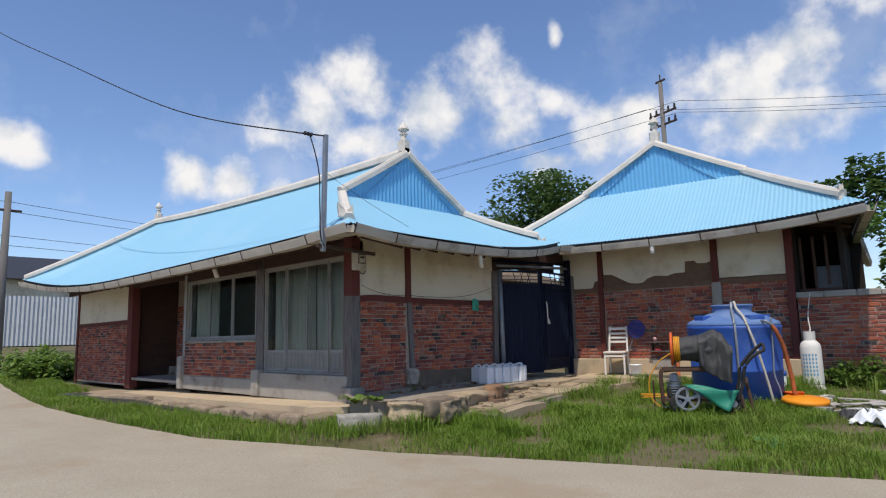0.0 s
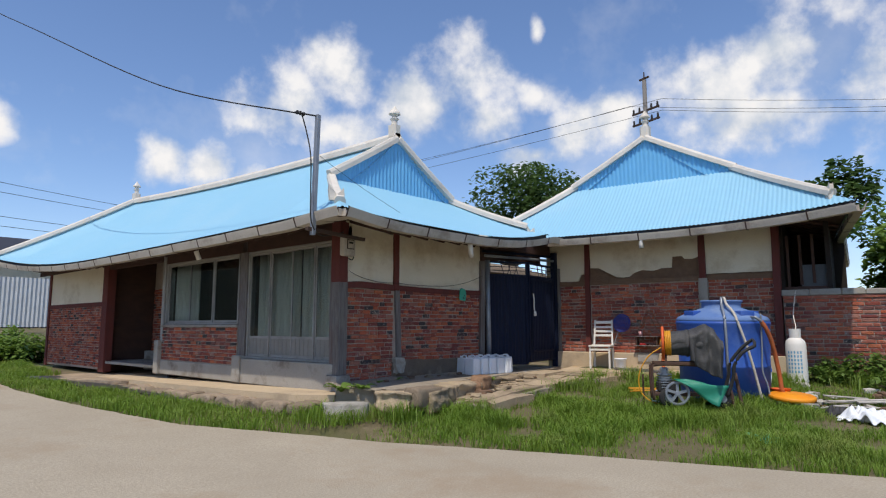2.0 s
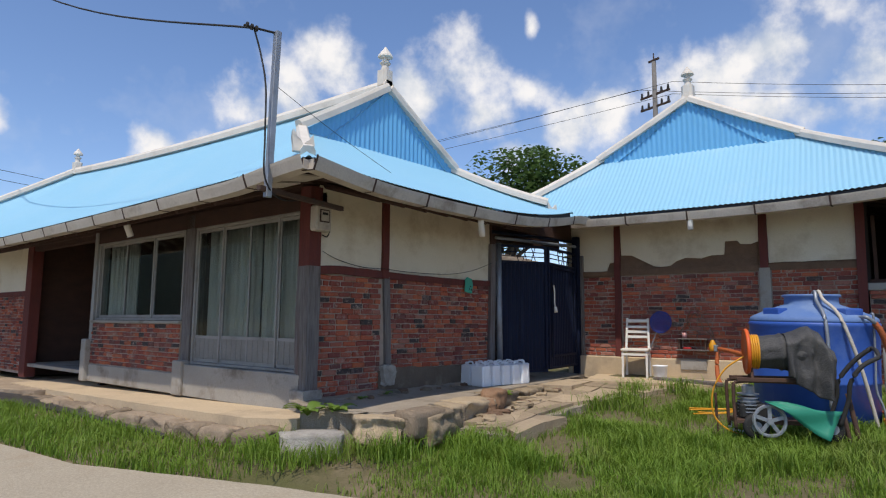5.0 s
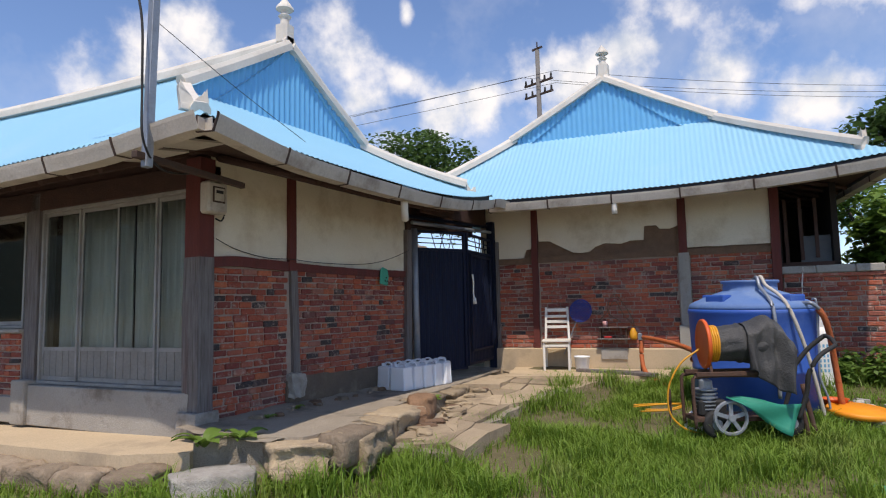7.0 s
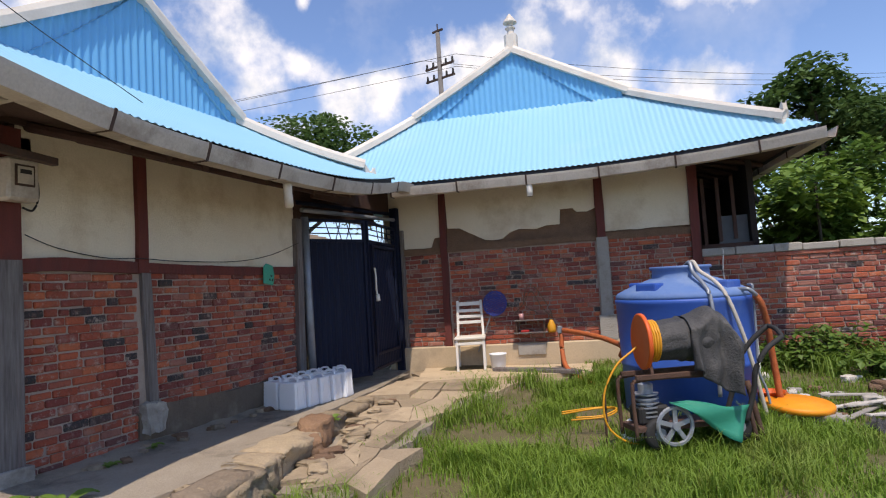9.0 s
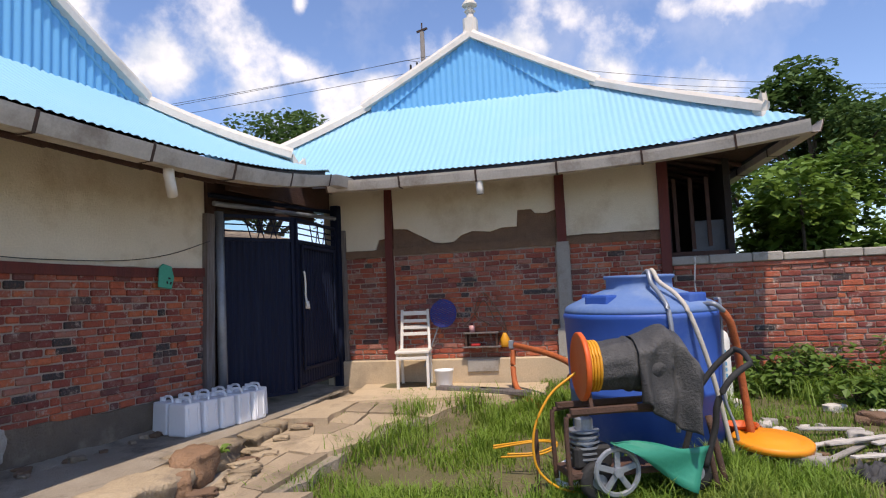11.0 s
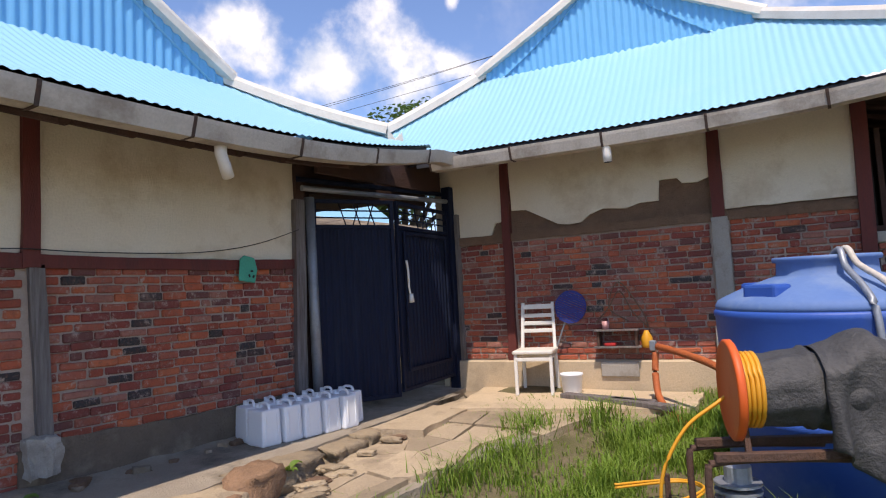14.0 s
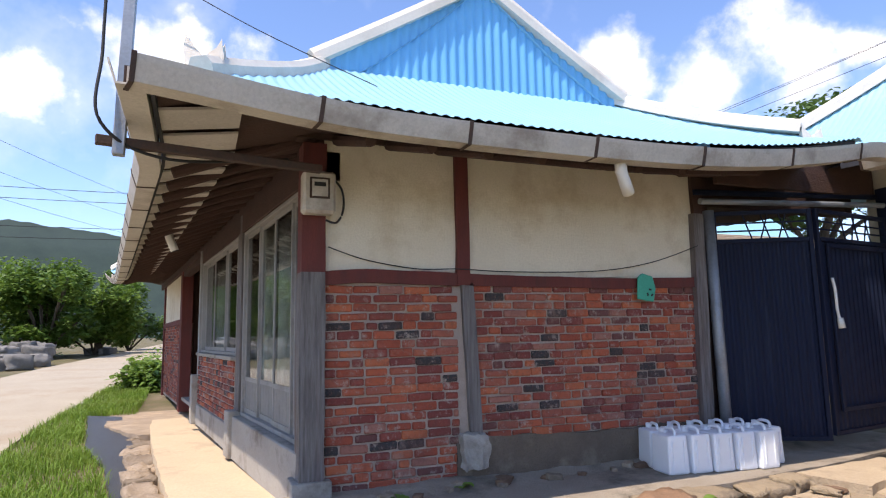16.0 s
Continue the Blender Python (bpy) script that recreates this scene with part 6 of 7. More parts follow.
# ---- gas cylinder and the litter round the tank ----
gx, gy = 5.42, -5.02
gz0 = ground_z(gx, gy)
gas = thing("gas_cylinder", pose(gx, gy, gz0 - 0.02), "white gas cylinder with pale blue printing and a collar", "gas cylinder")
bm = bmesh.new()
lathe(bm, [(0.12, 0.0), (0.15, 0.03), (0.155, 0.08), (0.155, 0.66), (0.14, 0.73), (0.09, 0.78), (0.04, 0.79)], 32)
part("shell", bm, M["white_paint"], gas, smooth=True)
bm = bmesh.new()
lathe(bm, [(0.085, 0.76), (0.09, 0.93), (0.083, 0.93), (0.078, 0.78)], 24)
part("collar", bm, M["white_paint"], gas)
bm = bmesh.new()
bm_cyl(bm, (0, 0, 0.78), (0, 0, 0.87), 0.022, n=10)
part("valve", bm, M["steel"], gas)
M["print"] = material("pale_blue_print", (0.12, 0.34, 0.52), (0.16, 0.40, 0.58), 8, 60, 0.6, 0.0)
for col in range(5):
    for row in range(6):
        a = radians(150 + col * 17)
        bm = bmesh.new()
        bm_box(bm, (-0.012, -0.001, -0.022), (0.012, 0.001, 0.018))
        bm.transform(Matrix.Translation((0.1565 * math.cos(a), 0.1565 * math.sin(a), 0.24 + row * 0.062)) @ Matrix.Rotation(a + math.pi / 2, 4, "Z"))
        part("print_mark", bm, M["print"], gas)
hose("gas_hose", [(gx, gy, gz0 + 0.86), (gx + 0.1, gy, gz0 + 0.95), (gx + 0.55, gy + 0.12, 0.95), (gx + 0.7, gy + 0.1, 1.30), (gx + 0.78, gy + 0.1, 1.36)], 0.009, M["cap"], "thin pale gas hose rising to the wall")
lid = thing("tank_lid", pose(3.72, -5.30, -0.29, 4, -4, 0), "round orange plastic tank lid lying on rubble", "lid")
bm = bmesh.new()
lathe(bm, [(0.28, 0.0), (0.30, 0.012), (0.30, 0.05), (0.28, 0.065), (0.20, 0.055), (0.18, 0.075), (0.05, 0.08)], 40)
part("disc", bm, M["yellow_orange"], lid, smooth=True)
basin = thing("basin", pose(3.98, -4.98 - 0.12, -0.27), "small orange plastic basin half full of rubble", "basin")
bm = bmesh.new()
lathe(bm, [(0.10, 0.0), (0.13, 0.09), (0.145, 0.10), (0.135, 0.10), (0.12, 0.085), (0.09, 0.01)], 28)
part("bowl", bm, M["orange"], basin, smooth=True)
cooler = thing("cool_box", pose(5.0, -4.62, ground_z(5.0, -4.62), 0, 0, 15), "white cool box with a blue lid in the grass", "cool box")
box_part("box", (-0.16, -0.11, 0), (0.16, 0.11, 0.24), M["white_plastic"], cooler, bevel=0.015)
box_part("lid", (-0.17, -0.12, 0.243), (0.17, 0.12, 0.31), M["tank"], cooler, "blue lid", bevel=0.015)
rd = random.Random(14)
M["scrap"] = material("bleached_scrap", (0.55, 0.52, 0.47), (0.35, 0.32, 0.28), 9, 60, 0.8, 0.4, per_object=0.35)
for k in range(46):
    x, y = rd.uniform(3.5, 5.2), rd.uniform(-6.9, -4.95)
    if (x - TX) ** 2 + (y - TY) ** 2 < 0.62:
        continue
    s = rd.uniform(0.05, 0.17)
    stone(x, y, ground_z(x, y) + s * 0.2, (s * 1.6, s, s * 0.7), rd.uniform(0, 90), rd.uniform(0, 180), M["scrap"] if rd.random() < 0.75 else M["mud"], "bleached piece of rubble on the ground", "rubble round the tank", "rubble_piece")
for k in range(9):
    x, y = rd.uniform(3.6, 4.6), rd.uniform(-6.6, -5.6)
    bm = bmesh.new()
    L = rd.uniform(0.25, 0.6)
    bm_box(bm, (-L, -0.03, 0), (L, 0.03, 0.02))
    bm_bevel(bm, 0.004, 1)
    ob = finish("scrap_board", bm, M["scrap"], matrix=pose(x, y, ground_z(x, y) + 0.02 + 0.015 * k % 0.06, rd.uniform(-4, 4), rd.uniform(-4, 4), rd.uniform(-30, 40) - 60))
    tagged(ob, "bleached flat board lying in the litter", "board", "scrap boards")


def crumpled(name, x, y, sx, sy, h, mat, label, category, seed):
    bm = bmesh.new()
    n = 22
    g = [[bm.verts.new((lerp(-sx, sx, i / n), lerp(-sy, sy, j / n), max(0.004, h * (0.55 + noise.noise(Vector((i * 0.28, j * 0.28, seed))) * 0.9) * (1 - ((i / n * 2 - 1) ** 4 + (j / n * 2 - 1) ** 4) * 0.5)))) for j in range(n + 1)] for i in range(n + 1)]
    for p, q in zip(g, g[1:]):
        for j in range(n):
            bm.faces.new((p[j], p[j + 1], q[j + 1], q[j]))
    ob = finish(name, bm, mat, smooth=True, matrix=pose(x, y, ground_z(x, y), 0, 0, seed * 40))
    ob.modifiers.new("thickness", "SOLIDIFY").thickness = 0.004
    tagged(ob, label, category)


crumpled("white_sack", 3.1, -6.25, 0.28, 0.2, 0.2, M["white_plastic"], "crumpled white sack lying in the grass", "sack", 2.0)
crumpled("black_bag", 3.4, -5.95, 0.2, 0.14, 0.14, M["black_tarp"], "crumpled black bag among the litter", "bag", 3.0)
crumpled("plastic_cover", 1.62, -5.45, 0.30, 0.15, 0.05, M["teal"], "pale green plastic cover lying in the grass", "plastic cover", 1.2)
bm = bmesh.new()
bm_box(bm, (-0.02, -0.45, 0), (0.02, 0.45, 0.5))
bm_bevel(bm, 0.006, 1)
M["panel_blue"] = material("bright_blue_panel", (0.03, 0.22, 0.55), (0.04, 0.26, 0.6), 4, 50, 0.5, 0.05)
tagged(finish("blue_panel", bm, M["panel_blue"], matrix=pose(4.75, -7.35, ground_z(4.75, -7.35), 0, -22, 20)), "bright blue plastic panel leaning in the grass", "panel")


# ---- chair, bucket, shelf and net at the far wing ----
chair = thing("garden_chair", pose(5.50, -1.47, -0.112, 0, 0, -74), "white painted ladder-back chair with a worn seat", "chair")


def chair_bar(name, a, b, r=0.018):
    bm = bmesh.new()
    a, b = Vector(a), Vector(b)
    d = b - a
    bm_box(bm, (-r, -r, -d.length / 2), (r, r, d.length / 2), Matrix.Translation((a + b) / 2) @ d.to_track_quat("Z", "Y").to_matrix().to_4x4())
    bm_bevel(bm, 0.005, 1)
    part(name, bm, M["white_paint"], chair)


for x in (-0.19, 0.19):
    chair_bar("front_leg", (x, -0.2, 0), (x, -0.19, 0.43))
    chair_bar("back_post", (x, 0.24, 0), (x * 0.97, 0.19, 0.45))
    chair_bar("back_post", (x * 0.97, 0.19, 0.45), (x * 0.9, 0.29, 0.98))
    chair_bar("side_rail", (x, -0.19, 0.40), (x, 0.19, 0.40), 0.014)
chair_bar("front_rail", (-0.19, -0.19, 0.38), (0.19, -0.19, 0.38), 0.02)
chair_bar("back_rail", (-0.19, 0.19, 0.38), (0.19, 0.19, 0.38), 0.02)
bm = bmesh.new()
bm_box(bm, (-0.22, -0.23, 0.435), (0.22, 0.2, 0.475))
bm_bevel(bm, 0.018, 3)
part("seat", bm, M["cap"], chair, "worn cream seat board")
for k, z in enumerate((0.66, 0.745, 0.83, 0.925)):
    y = 0.19 + (z - 0.45) * 0.19
    bm = bmesh.new()
    bm_box(bm, (-0.165, y - 0.009, z - 0.022), (0.165, y + 0.009, z + 0.022 + (0.012 if k == 3 else 0)))
    bm_bevel(bm, 0.004, 1)
    part("back_slat", bm, M["white_paint"], chair)
bucket = thing("bucket", pose(5.55, -1.85, -0.112), "small white plastic bucket with a rim", "bucket")
bm = bmesh.new()
lathe(bm, [(0.095, 0.0), (0.10, 0.01), (0.115, 0.19), (0.124, 0.195), (0.124, 0.212), (0.11, 0.212), (0.105, 0.19), (0.09, 0.02)], 30)
part("pail", bm, M["white_plastic"], bucket, smooth=True)
shelf = thing("wall_shelf", TO_2 @ pose(2.28, -0.012, 0), "small two-tier wall shelf on the brickwork", "shelf")
for z, w in ((0.52, 0.23), (0.34, 0.25)):
    box_part("board", (-w, -0.17, z), (w, 0.0, z + 0.02), M["grey_wood"], shelf)
for x in (-0.2, 0.2):
    box_part("bracket", (x - 0.012, -0.14, 0.362), (x + 0.012, -0.003, 0.518), M["rust"], shelf, bevel=0)
box_part("back_plate", (-0.2, -0.085, 0.03), (0.2, -0.062, 0.19), M["concrete"], shelf)
M["pink"] = material("pink_glaze", (0.62, 0.32, 0.30), (0.55, 0.27, 0.26), 6, 60, 0.4, 0.0)
M["red"] = material("red_plastic", (0.55, 0.03, 0.025), (0.45, 0.025, 0.02), 6, 60, 0.45, 0.0)
cup = thing("cup", TO_2 @ pose(2.16, -0.1, 0.54), "pale pink cup standing on the shelf", "cup")
bm = bmesh.new()
lathe(bm, [(0.035, 0.0), (0.042, 0.09), (0.038, 0.09), (0.032, 0.01)], 18)
part("bowl", bm, M["pink"], cup, smooth=True)
bm = bmesh.new()
bm_box(bm, (-0.06, -0.05, 0), (0.06, 0.05, 0.035))
bm_bevel(bm, 0.012, 2)
tagged(finish("soap_dish", bm, M["red"], matrix=TO_2 @ pose(2.2, -0.09, 0.36)), "red plastic soap dish on the lower shelf", "soap dish")
bm = bmesh.new()
lathe(bm, [(0.05, 0.0), (0.06, 0.03), (0.06, 0.1), (0.03, 0.16), (0.02, 0.18)], 18)
tagged(finish("yellow_ladle", bm, M["yellow"], matrix=TO_2 @ pose(2.58, -0.07, 0.34), smooth=True), "yellow plastic dipper hanging beside the shelf", "dipper")
for s in (0, 1):
    bm = bmesh.new()
    bm_tube(bm, smooth_path([TO_2 @ Vector((2.05 + 0.35 * s, -0.03, 0.62)), TO_2 @ Vector((2.2, -0.05, 0.78)), TO_2 @ Vector((2.32, -0.03, 0.95 + 0.1 * s)), TO_2 @ Vector((2.45 + 0.1 * s, -0.05, 0.72)), TO_2 @ Vector((2.6, -0.04, 0.55))], 6), 0.008, 6)
    tagged(finish("cord", bm, M["mud"]), "brown cord hanging in loops on the wall", "cord", "wall cords")
net = thing("landing_net", TO_2 @ pose(1.78, -0.06, 0.80, 0, 24, 0), "blue fishing landing net hung on the wall", "net")
bm = bmesh.new()
n = 28
bm_tube(bm, [(0.17 * math.cos(2 * math.pi * i / n), -0.02, 0.18 * math.sin(2 * math.pi * i / n)) for i in range(n + 1)], 0.008, 6)
part("hoop", bm, M["net_blue"], net)
bm = bmesh.new()
for i in range(-7, 8):
    w = 0.17 * math.sqrt(max(0, 1 - (i / 7.6) ** 2))
    for j in range(10):
        a0, a1 = lerp(-w, w, j / 10), lerp(-w, w, (j + 1) / 10)
        bm_box(bm, (a0, -0.052 - 0.02 * math.cos(i), 0.024 * i - 0.009), (a1, -0.05 - 0.02 * math.cos(i), 0.024 * i + 0.009))
part("mesh_bag", bm, M["net_blue"], net, "blue net bag")
bm = bmesh.new()
bm_cyl(bm, (0, -0.02, -0.18), (0.02, -0.03, -0.75), 0.01, n=8)
part("shaft", bm, M["steel"], net)
for k, (x, y, r, L) in enumerate(((5.2, -2.35, 80, 0.5), (5.05, -2.75, 70, 0.35))):
    bm = bmesh.new()
    bm_box(bm, (-L, -0.06, 0), (L, 0.06, 0.05))
    bm_bevel(bm, 0.008, 1)
    tagged(finish("timber_board", bm, M["grey_wood"], matrix=pose(x, y, -0.115, 0, 0, r)), "weathered board lying on the cement", "board", "ground boards")

# ---- fittings on the end wall ----
meter = thing("meter_box", pose(-0.065, -0.055, 1.82), "cream electricity meter box with a dark window", "meter box")
box_part("case", (-0.115, -0.13, 0.0), (0.115, 0.0, 0.30), M["gutter"], meter, bevel=0.02)
box_part("window_frame", (-0.07, -0.142, 0.10), (0.07, -0.131, 0.25), M["strap"], meter, bevel=0.003)
box_part("dial", (-0.055, -0.146, 0.115), (0.055, -0.1425, 0.235), M["gutter"], meter, bevel=0)
box_part("readout", (-0.04, -0.149, 0.185), (0.04, -0.1465, 0.215), M["rubber"], meter, bevel=0)
hose("meter_cable", [(0.05, -0.07, 2.1), (0.12, -0.05, 2.02), (0.13, -0.05, 1.88), (0.08, -0.06, 1.78), (0.0, -0.07, 1.79)], 0.008, M["cable"], "black cable looping round the meter box", "cable")
hose("wall_cable", [(0.02, -0.06, 1.60), (0.3, -0.02, 1.52), (0.7, -0.02, 1.46), (1.02, -0.07, 1.46), (1.5, -0.035, 1.45), (2.3, -0.03, 1.47), (2.9, -0.02, 1.56), (3.4, -0.06, 1.72)], 0.004, M["cable"], "thin black cable sagging across the plaster", "cable")
green = thing("recycling_sign", pose(2.78, -0.045, 1.22, 0, 8, 0), "green plastic dustpan-shaped sign hung on the beam", "sign")
bm = bmesh.new()
pts = [(-0.09, 0.0), (0.08, 0.0), (0.095, 0.12), (0.05, 0.22), (-0.06, 0.23), (-0.10, 0.19)]
f = [bm.verts.new((x, -0.02, z)) for x, z in pts]
b = [bm.verts.new((x, 0.0, z)) for x, z in pts]
bm.faces.new(f)
bm.faces.new(b[::-1])
for i in range(len(pts)):
    j = (i + 1) % len(pts)
    bm.faces.new((f[i], f[j], b[j], b[i]))
bm_bevel(bm, 0.006, 1)
part("plate", bm, M["teal"], green)
for k in range(3):
    a = radians(90 + 120 * k)
    bm = bmesh.new()
    bm_box(bm, (-0.013, -0.024, -0.008), (0.013, -0.0205, 0.008))
    bm.transform(Matrix.Translation((0.03 + 0.026 * math.cos(a), 0, 0.07 + 0.03 * math.sin(a))) @ Matrix.Rotation(-a + 1.57, 4, "Y"))
    part("arrow_mark", bm, M["rubber"], green)


def spout(x, y, z, dx, dy, label):
    ob = thing("spout", pose(x, y, z), label, "downspout", "gutter spouts")
    bm = bmesh.new()
    bm_tube(bm, [(0, 0, 0.02), (0, 0, -0.06), (dx * 0.5, dy * 0.5, -0.13), (dx, dy, -0.2)], 0.042, 14)
    part("pipe", bm, M["white_paint"], ob, smooth=True)
    # black disc on the closed pipe end paints its shaded inside
    bm = bmesh.new()
    bm_cyl(bm, (dx * 1.0, dy * 1.0, -0.199), (dx * 1.03, dy * 1.03, -0.204), 0.036, n=14)
    part("mouth", bm, M["rubber"], ob)


spout(1.86, -1.0, 2.12, 0.10, 0.06, "short white plastic spout under the gutter")
pb = w2(2.47, -0.9, 2.42)
spout(pb.x, pb.y, pb.z, 0.01, 0.0, "short white plastic spout under the gutter")
spout(-1.14, 2.6, 2.08, 0.06, 0.0, "short white plastic spout under the gutter")

# service mast
mast = thing("service_mast", pose(-1.30, -0.82, 0), "square galvanised service mast at the roof corner", "mast")
box_part("pole", (-0.03, -0.03, 1.95), (0.03, 0.03, 3.62), M["steel"], mast, matrix=Matrix.Rotation(radians(1.5), 4, "Y"))
box_part("arm", (-0.06, -0.025, 2.0), (1.2, 0.025, 2.05), M["strap"], mast, matrix=Matrix.Rotation(radians(12), 4, "Z"))
bm = bmesh.new()
bm_cyl(bm, (0.1, 0.0, 3.60), (-0.22, 0.1, 3.60), 0.012, n=8)
for k in range(3):
    bm_cyl(bm, (-0.1 - 0.05 * k, 0.05, 3.59), (-0.12 - 0.05 * k, 0.055, 3.59), 0.03, n=10)
part("insulator", bm, M["rubber"], mast)
hose("service_cable", [(-1.45, -0.72, 3.6), (-1.9, 2.6, 4.75), (-2.55, 7.0, 6.9), (-3.1, 11.5, 9.15), (-3.7, 16.0, 11.8)], 0.011, M["cable"], "black service cable strung to the mast", "cable", 6)
hose("drop_cable", [(-1.42, -0.74, 3.6), (-1.36, -0.78, 3.35), (-1.34, -0.86, 3.0), (-1.34, -0.88, 2.5), (-1.33, -0.9, 2.1), (-1.0, -0.7, 1.98), (-0.3, -0.3, 2.15)], 0.009, M["cable"], "black drop cable tied to the mast", "cable", 6)
hose("roof_cable", [(-1.25, -0.8, 3.1), (-0.6, -1.0, 2.7), (0.1, -1.1, 2.4)], 0.003, M["cable"], "thin black wire from mast to eave", "cable", 5)

# rafters under the street eave, with pale boards between them
for k in range(26):
    y = -0.95 + k * 0.44
    z, rr = w_eave(y)
    bm = bmesh.new()
    v = [bm.verts.new(p) for p in ((rr + 0.05, y + 0.03, z + 0.005), (rr + 0.50, y + 0.03, z + 0.065), (rr + 0.50, y + 0.38, z + 0.065), (rr + 0.05, y + 0.38, z + 0.005))]
    low = [bm.verts.new(q.co - Vector((0, 0, 0.016))) for q in v]
    bm.faces.new(v)
    bm.faces.new(low[::-1])
    for i in range(4):
        bm.faces.new((v[i], v[(i + 1) % 4], low[(i + 1) % 4], low[i]))
    part("eave_board", bm, M["gutter"], roof1, "pale board under the eave")
for k in range(34):
    y = 0.15 + k * 0.44
    z, r = w_eave(y)
    bm = bmesh.new()
    bm_cyl(bm, (r + 0.12, y, z - 0.07), (0.05, y, 2.50), 0.04, 0.045, 8)
    ob = part("rafter", bm, M["dark_wood"], roof1)
for k in range(9):
    x = 0.1 + k * 0.40
    z, r = s_eave(x)
    bm = bmesh.new()
    bm_cyl(bm, (x, r + 0.12, z - 0.08), (x, 0.05, 2.42), 0.035, 0.04, 8)
    part("rafter", bm, M["dark_wood"], roof1)
for k in range(22):
    d = 0.25 + k * 0.38
    r, z = se2(d)
    bm = bmesh.new()
    bm_cyl(bm, TO_2S @ Vector((d, r - 0.1, z - 0.14)), TO_2S @ Vector((d, 4.6, 2.78)), 0.03, 0.035, 8)
    part("rafter", bm, M["dark_wood"], roof2)


# ---- poles and wires ----
def utility_pole(x, y, top, label):
    ob = thing("utility_pole", pose(x, y, -0.7), label, "utility pole", "utility poles")
    bm = bmesh.new()
    bm_cyl(bm, (0, 0, 0), (0, 0, top + 0.7), 0.19, 0.12, 16)
    part("shaft", bm, M["pole"], ob, smooth=True)
    return ob


p1 = utility_pole(28.5, 7.1, 15.4, "concrete utility pole with crossarms and insulators")
for k, (z, w) in enumerate(((14.2, 1.0), (13.5, 1.0), (16.2, 0.35))):
    bm = bmesh.new()
    bm_box(bm, (-0.05, -w, z - 0.05), (0.05, w, z + 0.05), Matrix.Rotation(radians(-18), 4, "Z"))
    arm = part("crossarm", bm, M["strap"], p1)
    for s in (-0.9, -0.45, 0.45, 0.9):
        if z < 16:
            bm = bmesh.new()
            bm_cyl(bm, (0, s * w, z + 0.05), (0, s * w, z + 0.32), 0.07, 0.05, 10)
            bm.transform(Matrix.Rotation(radians(-18), 4, "Z"))
            part("insulator", bm, M["rubber"], arm)
bm = bmesh.new()
bm_cyl(bm, (0, 0, 15.9), (0, 0, 16.6), 0.04, n=8)
part("top_pin", bm, M["strap"], p1)
p2 = utility_pole(-0.6, 22.0, 7.0, "plain concrete utility pole beside the lane")
bm = bmesh.new()
bm_box(bm, (-0.5, -0.04, 6.9), (0.5, 0.04, 6.98))
part("crossarm", bm, M["strap"], p2)


def wire(a, b, sag, r=0.02):
    a, b = Vector(a), Vector(b)
    bm = bmesh.new()
    bm_tube(bm, [a.lerp(b, k / 16) - Vector((0, 0, sag * 4 * (k / 16) * (1 - k / 16))) for k in range(17)], r, 5)
    tagged(finish("overhead_wire", bm, M["cable"]), "thin black overhead wire between poles", "wire", "overhead wires")


for s, z in ((-1.0, 14.0), (1.0, 14.0), (-1.0, 13.3)):
    wire((28.5, 7.1 + s, z), (20.0 + 0.4 * s, 52.0 + s, 11.6 - (14 - z)), 0.5, 0.013)
    wire((28.5, 7.1 + s, z), (52.0, -28.0 + s, 14.5 - (14 - z)), 1.0, 0.013)
for z in (6.6, 6.2, 5.2, 4.8):
    wire((-0.6, 22.0, z), (40.0, 46.0, z + 4.5), 0.6, 0.011)
    wire((-0.6, 22.0, z), (-30.0, 18.0, z + 0.8), 0.6, 0.011)
for z, r in ((11.5, 0.011), (9.8, 0.011), (8.4, 0.011)):
    wire((-14.0, 24.0, z), (-3.4, 60.0, z + 1.5), 0.4, r)


# ---- plants ----
def leaf_cloud(name, blobs, count, size, seed, mat, parent, stretch=1.0):
    """Crown of small bent leaves in clumps with gaps."""
    rng = np.random.default_rng(seed)
    verts, faces = [], []
    for _ in range(count):
        cx, cy, cz, rr = blobs[rng.integers(len(blobs))]
        v = rng.normal(size=3)
        v /= np.linalg.norm(v) + 1e-6
        d = rr * (rng.random() ** 0.28)
        p = np.array((cx, cy, cz)) + v * d * np.array((1, 1, 0.8))
        q = Vector(p) * (1.7 / max(0.4, rr))
        if noise.noise(q + Vector((seed, 0, 0))) < -0.12:
            continue
        a = rng.random() * 6.283
        t = rng.uniform(-0.7, 0.5)
        s = size * rng.uniform(0.6, 1.3)
        d1 = np.array((math.cos(a) * math.cos(t), math.sin(a) * math.cos(t), math.sin(t)))
        d2 = np.array((-math.sin(a), math.cos(a), rng.uniform(-0.4, 0.4))) * 0.38
        i = len(verts)
        verts += [p, p + (d1 * 0.5 + d2) * s, p + d1 * s - np.array((0, 0, 0.15 * s)), p + (d1 * 0.5 - d2) * s]
        faces.append((i, i + 1, i + 2, i + 3))
    me = bpy.data.meshes.new(name)
    me.from_pydata([tuple(v) for v in verts], [], faces)
    me.materials.append(mat)
    ob = new(name, me)
    if parent is not None:
        ob.parent = parent
    return ob


